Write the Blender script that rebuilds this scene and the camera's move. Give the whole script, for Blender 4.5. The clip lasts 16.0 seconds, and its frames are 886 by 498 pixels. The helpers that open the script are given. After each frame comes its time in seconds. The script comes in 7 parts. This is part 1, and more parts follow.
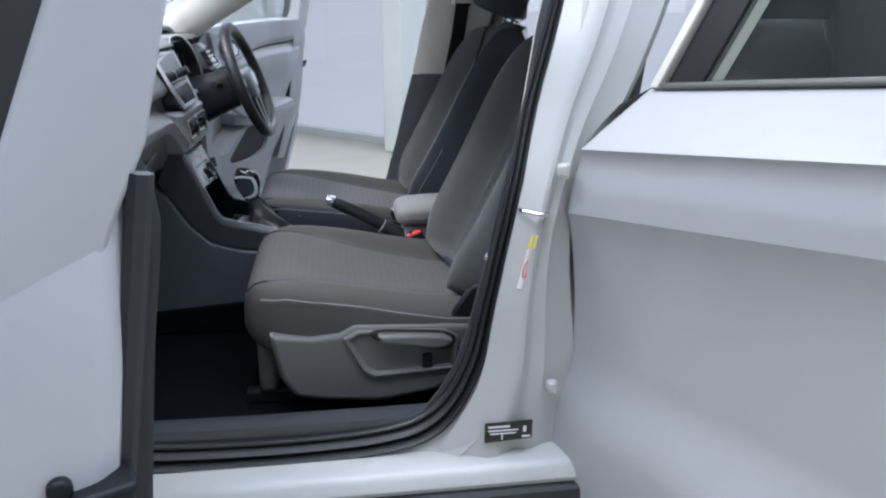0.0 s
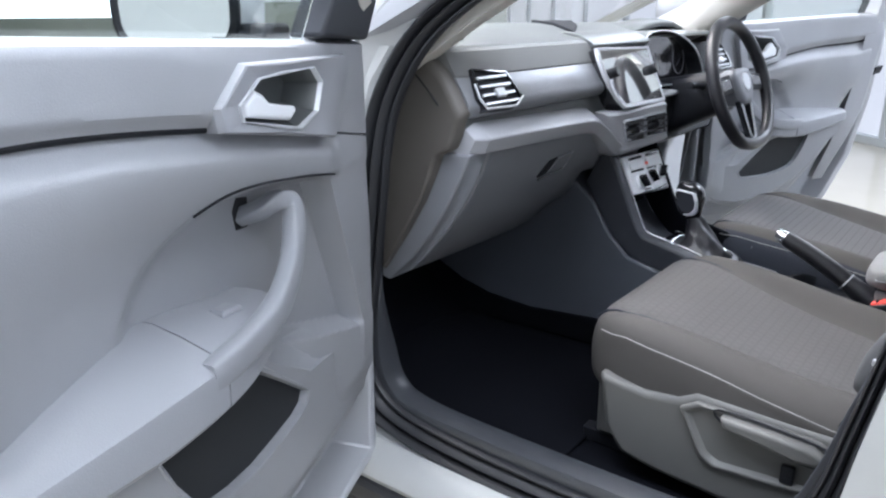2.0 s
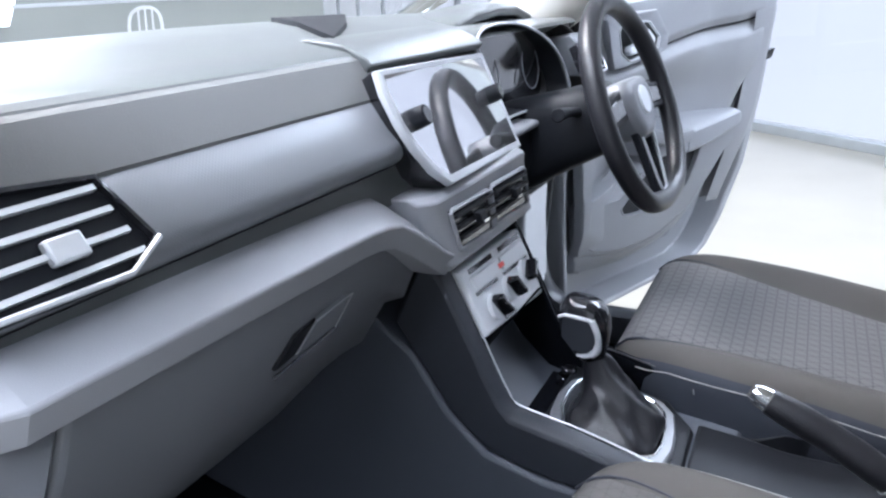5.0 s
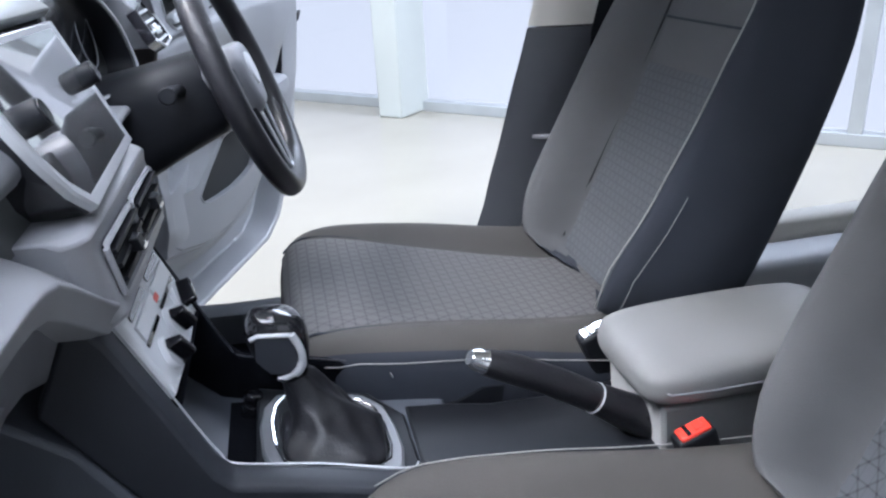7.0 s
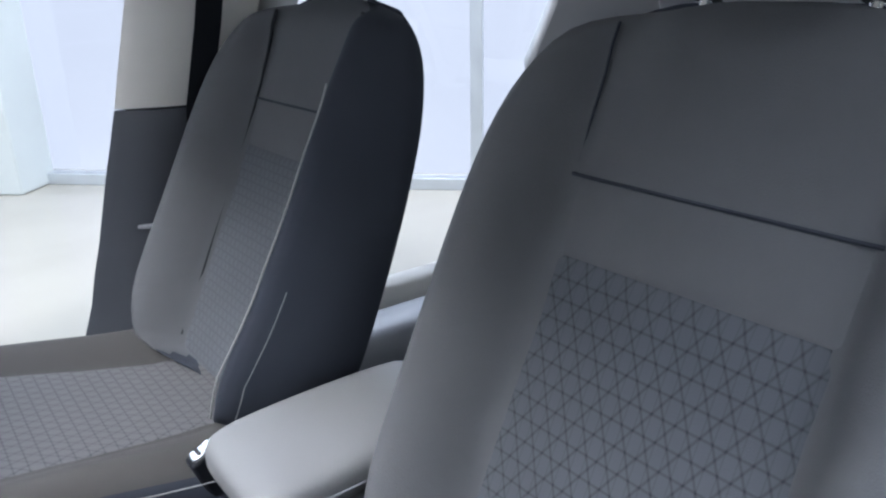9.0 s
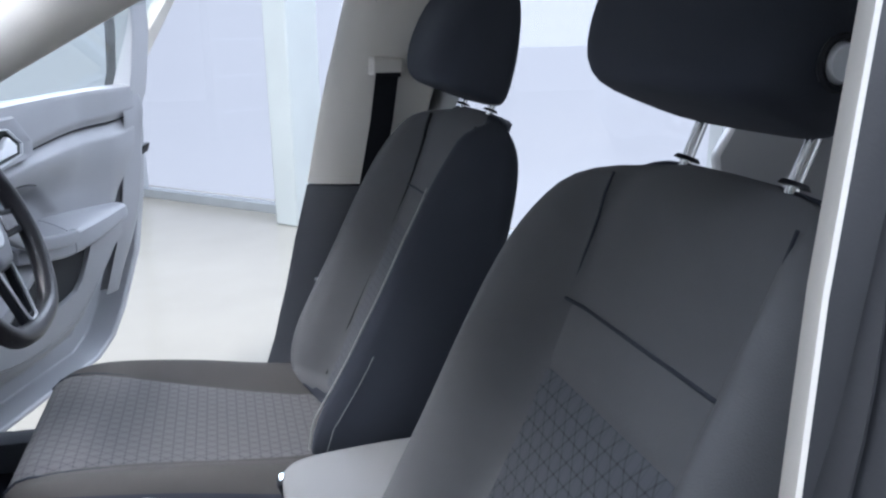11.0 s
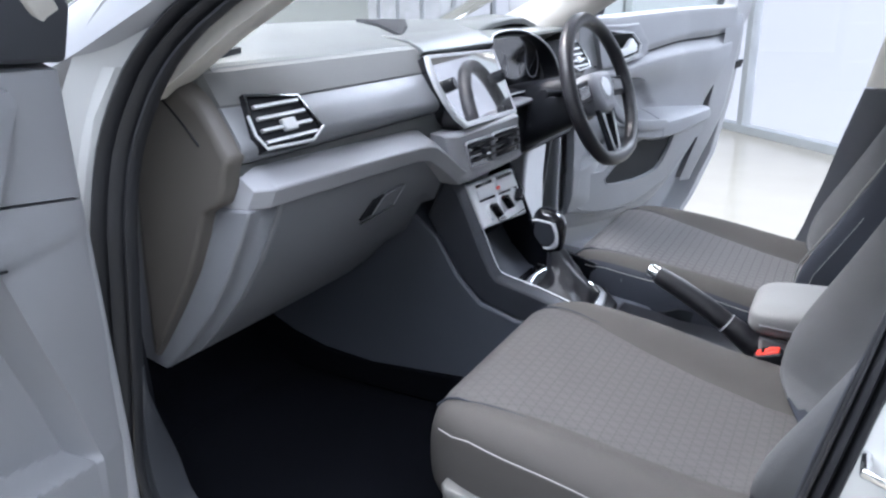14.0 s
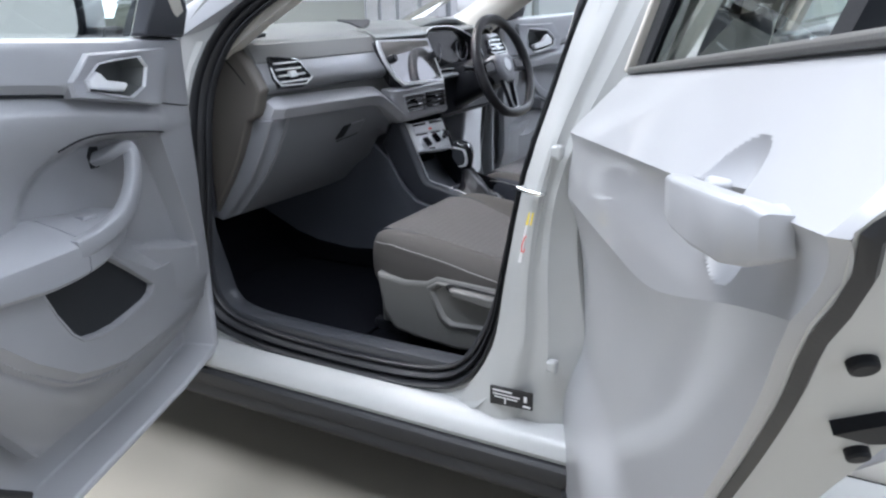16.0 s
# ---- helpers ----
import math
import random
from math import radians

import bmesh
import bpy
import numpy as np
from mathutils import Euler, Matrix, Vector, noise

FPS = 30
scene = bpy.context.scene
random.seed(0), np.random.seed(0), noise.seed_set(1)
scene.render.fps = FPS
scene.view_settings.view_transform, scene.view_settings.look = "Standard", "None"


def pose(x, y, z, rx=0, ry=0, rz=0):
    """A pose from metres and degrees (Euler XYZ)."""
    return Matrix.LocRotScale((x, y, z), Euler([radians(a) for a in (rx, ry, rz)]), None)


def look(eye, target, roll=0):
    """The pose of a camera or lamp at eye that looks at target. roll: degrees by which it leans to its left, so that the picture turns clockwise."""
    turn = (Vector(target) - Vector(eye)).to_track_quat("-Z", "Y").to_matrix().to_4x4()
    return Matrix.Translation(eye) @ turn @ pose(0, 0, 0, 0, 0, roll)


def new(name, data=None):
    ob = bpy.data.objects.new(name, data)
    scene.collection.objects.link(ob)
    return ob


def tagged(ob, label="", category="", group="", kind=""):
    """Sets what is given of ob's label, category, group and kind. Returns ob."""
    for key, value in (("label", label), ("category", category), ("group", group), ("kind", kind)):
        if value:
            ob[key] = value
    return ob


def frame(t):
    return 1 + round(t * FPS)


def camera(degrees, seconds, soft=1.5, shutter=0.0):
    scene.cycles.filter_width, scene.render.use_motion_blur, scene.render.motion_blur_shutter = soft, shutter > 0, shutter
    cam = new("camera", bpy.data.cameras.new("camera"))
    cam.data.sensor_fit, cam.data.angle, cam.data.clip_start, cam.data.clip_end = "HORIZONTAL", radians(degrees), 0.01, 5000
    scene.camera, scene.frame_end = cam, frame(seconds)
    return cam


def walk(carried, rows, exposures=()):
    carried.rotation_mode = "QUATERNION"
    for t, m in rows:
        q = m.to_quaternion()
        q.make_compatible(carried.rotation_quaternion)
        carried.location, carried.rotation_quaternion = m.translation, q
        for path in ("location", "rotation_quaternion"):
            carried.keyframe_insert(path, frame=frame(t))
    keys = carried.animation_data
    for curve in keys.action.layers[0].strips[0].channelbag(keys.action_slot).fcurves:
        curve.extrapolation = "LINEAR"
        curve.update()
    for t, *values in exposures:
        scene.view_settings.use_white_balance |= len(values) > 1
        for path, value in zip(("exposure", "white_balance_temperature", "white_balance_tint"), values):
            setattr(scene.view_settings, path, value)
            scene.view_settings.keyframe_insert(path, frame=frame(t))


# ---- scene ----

# BEGIN PATH
LENS = 61.51
PATH = [  # seconds, eye, heading, tilt, lean
    (0, 0.7762, -1.1636, 1.1773, -8.52, -17.81, 0.33),
    (0.5, 0.9336, -1.1450, 1.1753, 7.19, -17.95, -0.53),
    (1, 1.0782, -1.1275, 1.1602, 21.32, -17.47, -0.23),
    (1.5, 1.1461, -0.9941, 1.1432, 32.47, -17.83, 0.23),
    (2, 1.1446, -0.8486, 1.1484, 37.94, -17.46, -0.49),
    (2.5, 1.1421, -0.6775, 1.1357, 40.57, -16.95, -0.91),
    (3, 1.1041, -0.5174, 1.1506, 39.13, -16.86, -0.93),
    (3.5, 0.9871, -0.3607, 1.1689, 35.73, -17.35, -0.85),
    (3.7, 0.9344, -0.3121, 1.1763, 34.52, -17.34, -1.00),
    (5.8, 0.7073, 0.1241, 1.1207, 16.40, -20.14, -4.45),
    (6, 0.6718, 0.1327, 1.1192, 12.42, -20.91, -4.43),
    (6.5, 0.6088, 0.1366, 1.1179, 0.12, -22.35, -3.94),
    (7, 0.5809, 0.1435, 1.1267, -11.44, -22.65, -3.26),
    (7.5, 0.5817, 0.1497, 1.1261, -22.61, -22.88, -1.98),
    (8, 0.6022, 0.1644, 1.1224, -31.92, -22.57, -1.22),
    (8.5, 0.6420, 0.1739, 1.1364, -37.39, -21.50, -0.91),
    (8.7, 0.6687, 0.1757, 1.1455, -38.22, -20.78, -1.09),
    (10.8, 0.9095, -0.0114, 1.2673, -19.94, -14.93, 0.14),
    (11, 0.9005, -0.0554, 1.2600, -16.39, -15.60, -0.42),
    (11.5, 0.8918, -0.1580, 1.2225, -6.38, -16.73, 0.02),
    (12, 0.9281, -0.1933, 1.2036, 4.58, -18.03, -0.20),
    (12.5, 0.9620, -0.2300, 1.1967, 15.04, -18.51, -0.49),
    (13, 0.9963, -0.2699, 1.1912, 23.22, -18.43, -0.88),
    (13.5, 1.0223, -0.3423, 1.1864, 27.40, -18.55, -0.71),
    (14, 1.0536, -0.4920, 1.1688, 28.79, -18.45, -0.83),
    (14.5, 1.1271, -0.6870, 1.1654, 28.71, -18.31, -1.21),
    (15, 1.3011, -0.8650, 1.1526, 28.49, -18.19, -1.46),
    (15.5, 1.4706, -1.0415, 1.1634, 28.51, -18.02, -1.68),
    (16, 1.6221, -1.1719, 1.1572, 29.29, -17.83, -1.37),
]
# END PATH
cam = camera(LENS, 16.0, soft=2.3)


def heading(x, y, z, yaw, tilt, lean):
    a, p = radians(yaw), radians(tilt)
    way = Vector((-math.sin(a) * math.cos(p), math.cos(a) * math.cos(p), math.sin(p)))
    return look((x, y, z), Vector((x, y, z)) + way, lean)


walk(cam, [(t, heading(*row)) for t, *row in PATH], exposures=[(0.0, -0.16, 5510, 13), (1.2, 0.17, 5610, 13), (2.0, 0.45, 5680, 13), (2.5, 0.55, 5620, 13), (3.0, 0.63, 5560, 13), (3.6, 0.66, 5560, 13), (6.0, 0.49, 5410, 14), (6.5, 0.51, 5460, 14), (7.0, 0.36, 5460, 14), (8.0, 0.16, 5460, 13), (8.6, 0.35, 5410, 13), (11.0, 0.20, 5420, 14), (11.5, 0.28, 5400, 14), (12.8, 0.51, 5460, 14), (14.0, 0.57, 5560, 14), (15.0, 0.32, 5610, 13), (16.0, 0.10, 5710, 13)])

# ---- world and light ----
world = bpy.data.worlds.new("overcast_sky")
scene.world = world
world.use_nodes = True
wn = world.node_tree
sky = wn.nodes.new("ShaderNodeTexSky")
sky.sky_type, sky.sun_disc = "NISHITA", False
sky.sun_elevation, sky.sun_rotation = radians(50), radians(200)
wn.links.new(sky.outputs[0], wn.nodes["Background"].inputs[0])
wn.nodes["Background"].inputs[1].default_value = 0.05


def area_lamp(name, eye, target, width, height, power, colour):
    data = bpy.data.lights.new(name, "AREA")
    data.shape, data.size, data.size_y, data.energy, data.color = "RECTANGLE", width, height, power, colour
    ob = new(name, data)
    ob.matrix_world = look(eye, target)
    return ob


# unseen area lamps: daylight from glazing behind and beside the walk, light from overhead
area_lamp("window_light_side", (1.0, -6.9, 2.2), (1.0, 0.0, 1.0), 11.0, 3.6, 22, (0.94, 0.97, 1.0))
# added fill that brightens the backrests through the windscreen; no window stands here
area_lamp("added_fill_front", (-5.2, 1.6, 2.6), (0.4, 0.9, 1.1), 6.5, 3.0, 130, (0.95, 0.97, 1.0))
area_lamp("window_light_rear", (7.5, -3.6, 2.2), (0.2, 0.9, 0.9), 6.0, 3.4, 95, (0.96, 0.98, 1.0))
area_lamp("ceiling_light_side", (1.2, -1.3, 4.08), (1.2, -1.2, 0.0), 6.0, 1.6, 300, (1.0, 0.99, 0.97))
area_lamp("window_light_high", (2.63, 4.04, 3.45), (0.3, 0.8, 1.0), 10.0, 1.2, 300, (0.95, 0.98, 1.0))
# added warm lamp that brightens the dash top; the roof has no such fitting
area_lamp("added_dash_lamp", (-1.35, 0.9, 4.08), (-0.1, 0.6, 0.4), 1.2, 1.0, 175, (1.0, 0.92, 0.80))

# ---- materials ----


def material(name, base, rough=0.5, metal=0.0, grain=0.0, grain_size=900.0, stain=0.06, stain_size=6.0, coat=0.0, spec=0.5, tint=None):
    """A surface with fine grain, broad faint unevenness in colour and gloss, and an optional clear coat."""
    m = bpy.data.materials.new(name)
    m.use_nodes = True
    nt = m.node_tree
    b = nt.nodes["Principled BSDF"]
    b.inputs["Roughness"].default_value = rough
    b.inputs["Metallic"].default_value = metal
    b.inputs["Coat Weight"].default_value = coat
    b.inputs["Coat Roughness"].default_value = 0.06
    b.inputs["Specular IOR Level"].default_value = spec
    co = nt.nodes.new("ShaderNodeTexCoord")
    broad = nt.nodes.new("ShaderNodeTexNoise")
    broad.inputs["Scale"].default_value, broad.inputs["Detail"].default_value = stain_size, 4.0
    nt.links.new(co.outputs["Object"], broad.inputs["Vector"])
    ramp = nt.nodes.new("ShaderNodeMapRange")
    ramp.inputs["From Min"].default_value, ramp.inputs["From Max"].default_value = 0.3, 0.7
    ramp.inputs["To Min"].default_value, ramp.inputs["To Max"].default_value = 1 - stain, 1 + stain
    nt.links.new(broad.outputs["Fac"], ramp.inputs["Value"])
    mul = nt.nodes.new("ShaderNodeVectorMath")
    mul.operation = "SCALE"
    mul.inputs[0].default_value = base
    nt.links.new(ramp.outputs[0], mul.inputs["Scale"])
    nt.links.new(mul.outputs[0], b.inputs["Base Color"])
    gl = nt.nodes.new("ShaderNodeMapRange")
    gl.inputs["From Min"].default_value, gl.inputs["From Max"].default_value = 0.3, 0.7
    gl.inputs["To Min"].default_value, gl.inputs["To Max"].default_value = rough * 0.92, min(1.0, rough * 1.08)
    nt.links.new(broad.outputs["Fac"], gl.inputs["Value"])
    nt.links.new(gl.outputs[0], b.inputs["Roughness"])
    if grain:
        fine = nt.nodes.new("ShaderNodeTexNoise")
        fine.inputs["Scale"].default_value, fine.inputs["Detail"].default_value = grain_size, 2.0
        nt.links.new(co.outputs["Object"], fine.inputs["Vector"])
        bump = nt.nodes.new("ShaderNodeBump")
        bump.inputs["Strength"].default_value, bump.inputs["Distance"].default_value = grain, 0.0006
        nt.links.new(fine.outputs["Fac"], bump.inputs["Height"])
        nt.links.new(bump.outputs[0], b.inputs["Normal"])
    return m


def glass_material(name, colour=(1, 1, 1), rough=0.0):
    m = bpy.data.materials.new(name)
    m.use_nodes = True
    b = m.node_tree.nodes["Principled BSDF"]
    b.inputs["Base Color"].default_value = (*colour, 1)
    b.inputs["Roughness"].default_value = rough
    b.inputs["Transmission Weight"].default_value = 1.0
    b.inputs["IOR"].default_value = 1.45
    return m


def glow_material(name, colour, strength):
    m = bpy.data.materials.new(name)
    m.use_nodes = True
    b = m.node_tree.nodes["Principled BSDF"]
    b.inputs["Base Color"].default_value = (0, 0, 0, 1)
    b.inputs["Emission Color"].default_value = (*colour, 1)
    b.inputs["Emission Strength"].default_value = strength
    return m


WHITE_PAINT = material("white_car_paint", (0.375, 0.385, 0.405), 0.40, coat=0.45, stain=0.012, stain_size=3)
INNER_PAINT = material("white_inner_paint", (0.44, 0.45, 0.445), 0.42, coat=0.3, stain=0.03, stain_size=8)
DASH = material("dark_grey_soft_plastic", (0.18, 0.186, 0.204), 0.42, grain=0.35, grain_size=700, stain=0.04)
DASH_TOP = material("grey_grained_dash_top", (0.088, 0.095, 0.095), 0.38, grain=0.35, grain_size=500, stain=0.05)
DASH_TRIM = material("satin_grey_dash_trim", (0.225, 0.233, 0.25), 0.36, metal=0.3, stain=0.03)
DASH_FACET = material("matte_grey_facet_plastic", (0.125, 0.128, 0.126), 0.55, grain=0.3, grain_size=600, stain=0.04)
nt = DASH_TRIM.node_tree
net_co, net_sep = nt.nodes.new("ShaderNodeTexCoord"), nt.nodes.new("ShaderNodeSeparateXYZ")
nt.links.new(net_co.outputs["Object"], net_sep.inputs[0])
waves = []
for axis in ("Y", "Z"):
    scaled_up, sine = nt.nodes.new("ShaderNodeMath"), nt.nodes.new("ShaderNodeMath")
    scaled_up.operation, sine.operation = "MULTIPLY", "SINE"
    scaled_up.inputs[1].default_value = 1750.0
    nt.links.new(net_sep.outputs[axis], scaled_up.inputs[0])
    nt.links.new(scaled_up.outputs[0], sine.inputs[0])
    waves.append(sine.outputs[0])
net_mul, net_bump = nt.nodes.new("ShaderNodeMath"), nt.nodes.new("ShaderNodeBump")
net_mul.operation = "MULTIPLY"
nt.links.new(waves[0], net_mul.inputs[0])
nt.links.new(waves[1], net_mul.inputs[1])
net_bump.inputs["Strength"].default_value, net_bump.inputs["Distance"].default_value = 0.14, 0.0005
nt.links.new(net_mul.outputs[0], net_bump.inputs["Height"])
nt.links.new(net_bump.outputs[0], nt.nodes["Principled BSDF"].inputs["Normal"])
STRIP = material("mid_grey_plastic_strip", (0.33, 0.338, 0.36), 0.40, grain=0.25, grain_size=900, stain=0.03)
DOOR_TRIM = material("grey_door_plastic", (0.275, 0.282, 0.298), 0.42, grain=0.4, grain_size=600, stain=0.04)
DOOR_UPPER = material("grey_upper_door_plastic", (0.27, 0.278, 0.298), 0.40, grain=0.4, grain_size=600, stain=0.04)
CONSOLE = material("blue_black_console_plastic", (0.026, 0.029, 0.037), 0.5, grain=0.4, grain_size=700, stain=0.06)
CONSOLE_SIDE = material("blue_grey_tunnel_plastic", (0.066, 0.073, 0.090), 0.5, grain=0.4, grain_size=700, stain=0.06)
PILLAR = material("slate_pillar_plastic", (0.05, 0.054, 0.064), 0.6, grain=0.5, grain_size=500, stain=0.05)
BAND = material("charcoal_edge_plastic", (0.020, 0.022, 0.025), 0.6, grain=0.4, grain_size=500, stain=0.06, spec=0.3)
SCUFF = material("dark_grey_scuff_plastic", (0.045, 0.048, 0.055), 0.30, grain=0.3, grain_size=600, stain=0.08)
KICK = material("lit_kick_plastic", (0.70, 0.71, 0.73), 0.5, grain=0.4, grain_size=600, stain=0.05)
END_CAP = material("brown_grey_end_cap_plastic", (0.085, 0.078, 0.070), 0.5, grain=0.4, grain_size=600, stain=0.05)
BLACK = material("black_plastic", (0.009, 0.010, 0.013), 0.5, grain=0.3, grain_size=800, stain=0.08, spec=0.22)
BLACK_GLOSS = material("gloss_black_plastic", (0.012, 0.012, 0.015), 0.12, coat=0.5, stain=0.05)
RUBBER = material("black_rubber_seal", (0.016, 0.017, 0.020), 0.5, grain=0.2, grain_size=400, stain=0.12, stain_size=20)
CLADDING = material("black_textured_cladding", (0.028, 0.029, 0.032), 0.62, grain=0.8, grain_size=350, stain=0.12)
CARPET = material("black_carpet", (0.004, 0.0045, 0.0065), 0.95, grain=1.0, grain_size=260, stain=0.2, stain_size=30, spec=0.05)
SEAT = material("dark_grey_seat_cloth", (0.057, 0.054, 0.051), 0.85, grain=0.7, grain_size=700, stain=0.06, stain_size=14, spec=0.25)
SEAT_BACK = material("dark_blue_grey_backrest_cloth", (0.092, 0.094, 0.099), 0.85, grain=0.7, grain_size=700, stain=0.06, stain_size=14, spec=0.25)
SEAT_SIDE = material("charcoal_cloth_and_side_shade", (0.030, 0.034, 0.045), 0.85, grain=0.7, grain_size=800, stain=0.06, stain_size=14, spec=0.25)
VALANCE = material("grey_brown_seat_plastic", (0.098, 0.098, 0.094), 0.5, grain=0.5, grain_size=500, stain=0.05)
STITCH = material("pale_grey_stitching", (0.24, 0.24, 0.235), 0.8, stain=0.1, stain_size=200)
CHROME = material("satin_chrome", (0.78, 0.79, 0.8), 0.16, metal=1.0, stain=0.02)
PANEL = material("pale_silver_control_panel", (0.74, 0.76, 0.79), 0.33, stain=0.03)
SILVER = material("silver_painted_plastic", (0.62, 0.64, 0.67), 0.3, metal=0.35, stain=0.03)
LEATHER = material("black_leather", (0.014, 0.014, 0.017), 0.36, grain=0.8, grain_size=300, stain=0.1)
ARMREST = material("light_grey_armrest_vinyl", (0.175, 0.177, 0.180), 0.6, grain=0.5, grain_size=420, stain=0.04)
RED = material("red_release_button", (0.75, 0.05, 0.03), 0.35, stain=0.03)
YELLOW = material("yellow_label", (0.8, 0.62, 0.05), 0.5, stain=0.03)
LABEL_WHITE = material("white_label_print", (0.8, 0.8, 0.8), 0.5, stain=0.03)
LABEL_BLACK = material("black_label_film", (0.015, 0.015, 0.017), 0.4, stain=0.05)
BEIGE_TRIM = material("warm_grey_pillar_trim", (0.60, 0.58, 0.53), 0.6, grain=0.5, grain_size=300, stain=0.04)
HEADLINER = material("pale_headliner_cloth", (0.68, 0.66, 0.60), 0.9, grain=0.6, grain_size=300, stain=0.03)
GLASS = glass_material("clear_glass")
TINT = glass_material("green_tinted_glass", (0.80, 0.87, 0.84))
TILE = material("polished_cream_floor", (0.43, 0.40, 0.335), 0.15, stain=0.05, stain_size=1.3, spec=0.5)
PLASTER = material("white_plaster", (0.8, 0.8, 0.78), 0.8, grain=0.3, grain_size=60, stain=0.03, stain_size=0.8)
COLUMN_PAINT = material("pale_green_grey_column_paint", (0.66, 0.70, 0.68), 0.5, stain=0.05, stain_size=1.5)
ALU = material("pale_aluminium_frame", (0.55, 0.58, 0.6), 0.4, metal=0.5, stain=0.05)
GREENWALL = material("grey_green_wall_panel", (0.20, 0.215, 0.185), 0.6, stain=0.1, stain_size=1.2)
TYRE = material("black_tyre_rubber", (0.02, 0.02, 0.02), 0.8, grain=0.5, grain_size=200, stain=0.1)
DAYLIGHT = glow_material("bright_overcast_daylight", (0.945, 0.952, 0.975), 0.64)
MIRROR = material("mirror_silver", (0.9, 0.91, 0.92), 0.02, metal=1.0, stain=0.0)

# ---- mesh helpers ----


def part(name, bm, mat, parent=None, label="", bevel=0.0, sub=0, sharp=38.0, seg=2):
    """Links a bmesh as one mesh object under a thing or a part."""
    bmesh.ops.remove_doubles(bm, verts=bm.verts, dist=1e-5)
    bmesh.ops.recalc_face_normals(bm, faces=bm.faces)
    me = bpy.data.meshes.new(name)
    bm.to_mesh(me)
    bm.free()
    for p in me.polygons:
        p.use_smooth = True
    if not sub:
        me.set_sharp_from_angle(angle=radians(sharp))
    me.materials.append(mat)
    ob = new(name, me)
    ob.parent = parent
    if label:
        ob["label"] = label
    if bevel:
        mod = ob.modifiers.new("worn_edges", "BEVEL")
        mod.width, mod.segments, mod.limit_method, mod.angle_limit = bevel, seg, "ANGLE", radians(32)
    if sub:
        mod = ob.modifiers.new("smooth", "SUBSURF")
        mod.levels = mod.render_levels = sub
    return ob


def V(*a):
    return Vector(a)


def lerp(a, b, f):
    return a + (b - a) * f


def step(a, b, x):
    f = min(1.0, max(0.0, (x - a) / (b - a)))
    return f * f * (3 - 2 * f)


def curve(pairs, x):
    """A value read off a smooth line through (x, value) pairs."""
    if x <= pairs[0][0]:
        return pairs[0][1]
    for (x0, y0), (x1, y1) in zip(pairs, pairs[1:]):
        if x <= x1:
            f = (x - x0) / (x1 - x0)
            return lerp(y0, y1, f)
    return pairs[-1][1]


def bend(pairs, x):
    """A value read off a smooth, kink-free line through (x, value) pairs."""
    n = len(pairs)
    if x <= pairs[0][0]:
        return pairs[0][1]
    for i in range(n - 1):
        (x0, y0), (x1, y1) = pairs[i], pairs[i + 1]
        if x <= x1:
            h = x1 - x0
            m = (y1 - y0) / h
            a = m if i == 0 else (y1 - pairs[i - 1][1]) / (x1 - pairs[i - 1][0])
            b = m if i == n - 2 else (pairs[i + 2][1] - y0) / (pairs[i + 2][0] - x0)
            f = (x - x0) / h
            return (2 * f ** 3 - 3 * f * f + 1) * y0 + (f ** 3 - 2 * f * f + f) * h * a + (3 * f * f - 2 * f ** 3) * y1 + (f ** 3 - f * f) * h * b
    return pairs[-1][1]


def rounded(points, n=6, closed=True):
    """Catmull-Rom through points."""
    pts = [Vector(p) for p in points]
    out, m = [], len(pts)
    for i in range(m if closed else m - 1):
        g = (lambda k: pts[k % m]) if closed else (lambda k: pts[min(m - 1, max(0, k))])
        p0, p1, p2, p3 = g(i - 1), g(i), g(i + 1), g(i + 2)
        for k in range(n):
            f = k / n
            out.append(0.5 * ((2 * p1) + (p2 - p0) * f + (2 * p0 - 5 * p1 + 4 * p2 - p3) * f * f + (3 * p1 - p0 - 3 * p2 + p3) * f ** 3))
    if not closed:
        out.append(pts[-1])
    return out


def loft(bm, rings, closed=True, caps=True, loop=False):
    vs = [[bm.verts.new(p) for p in r] for r in rings]
    n = len(vs[0])
    pairs = list(zip(vs, vs[1:])) + ([(vs[-1], vs[0])] if loop else [])
    for a, b in pairs:
        for i in range(n if closed else n - 1):
            j = (i + 1) % n
            try:
                bm.faces.new((a[i], a[j], b[j], b[i]))
            except ValueError:
                pass
    if caps and closed and not loop:
        for r in (vs[0], vs[-1]):
            try:
                bm.faces.new(r)
            except ValueError:
                pass
    return bm


def prism(bm, points, way):
    """A flat outline pushed along way."""
    way = Vector(way)
    pts = [Vector(p) for p in points]
    return loft(bm, [pts, [p + way for p in pts]])


def box(bm, x0, x1, y0, y1, z0, z1, at=None):
    at = at or (lambda x, y, z: Vector((x, y, z)))
    a = [at(x0, y0, z0), at(x1, y0, z0), at(x1, y1, z0), at(x0, y1, z0)]
    b = [at(x0, y0, z1), at(x1, y0, z1), at(x1, y1, z1), at(x0, y1, z1)]
    return loft(bm, [a, b])


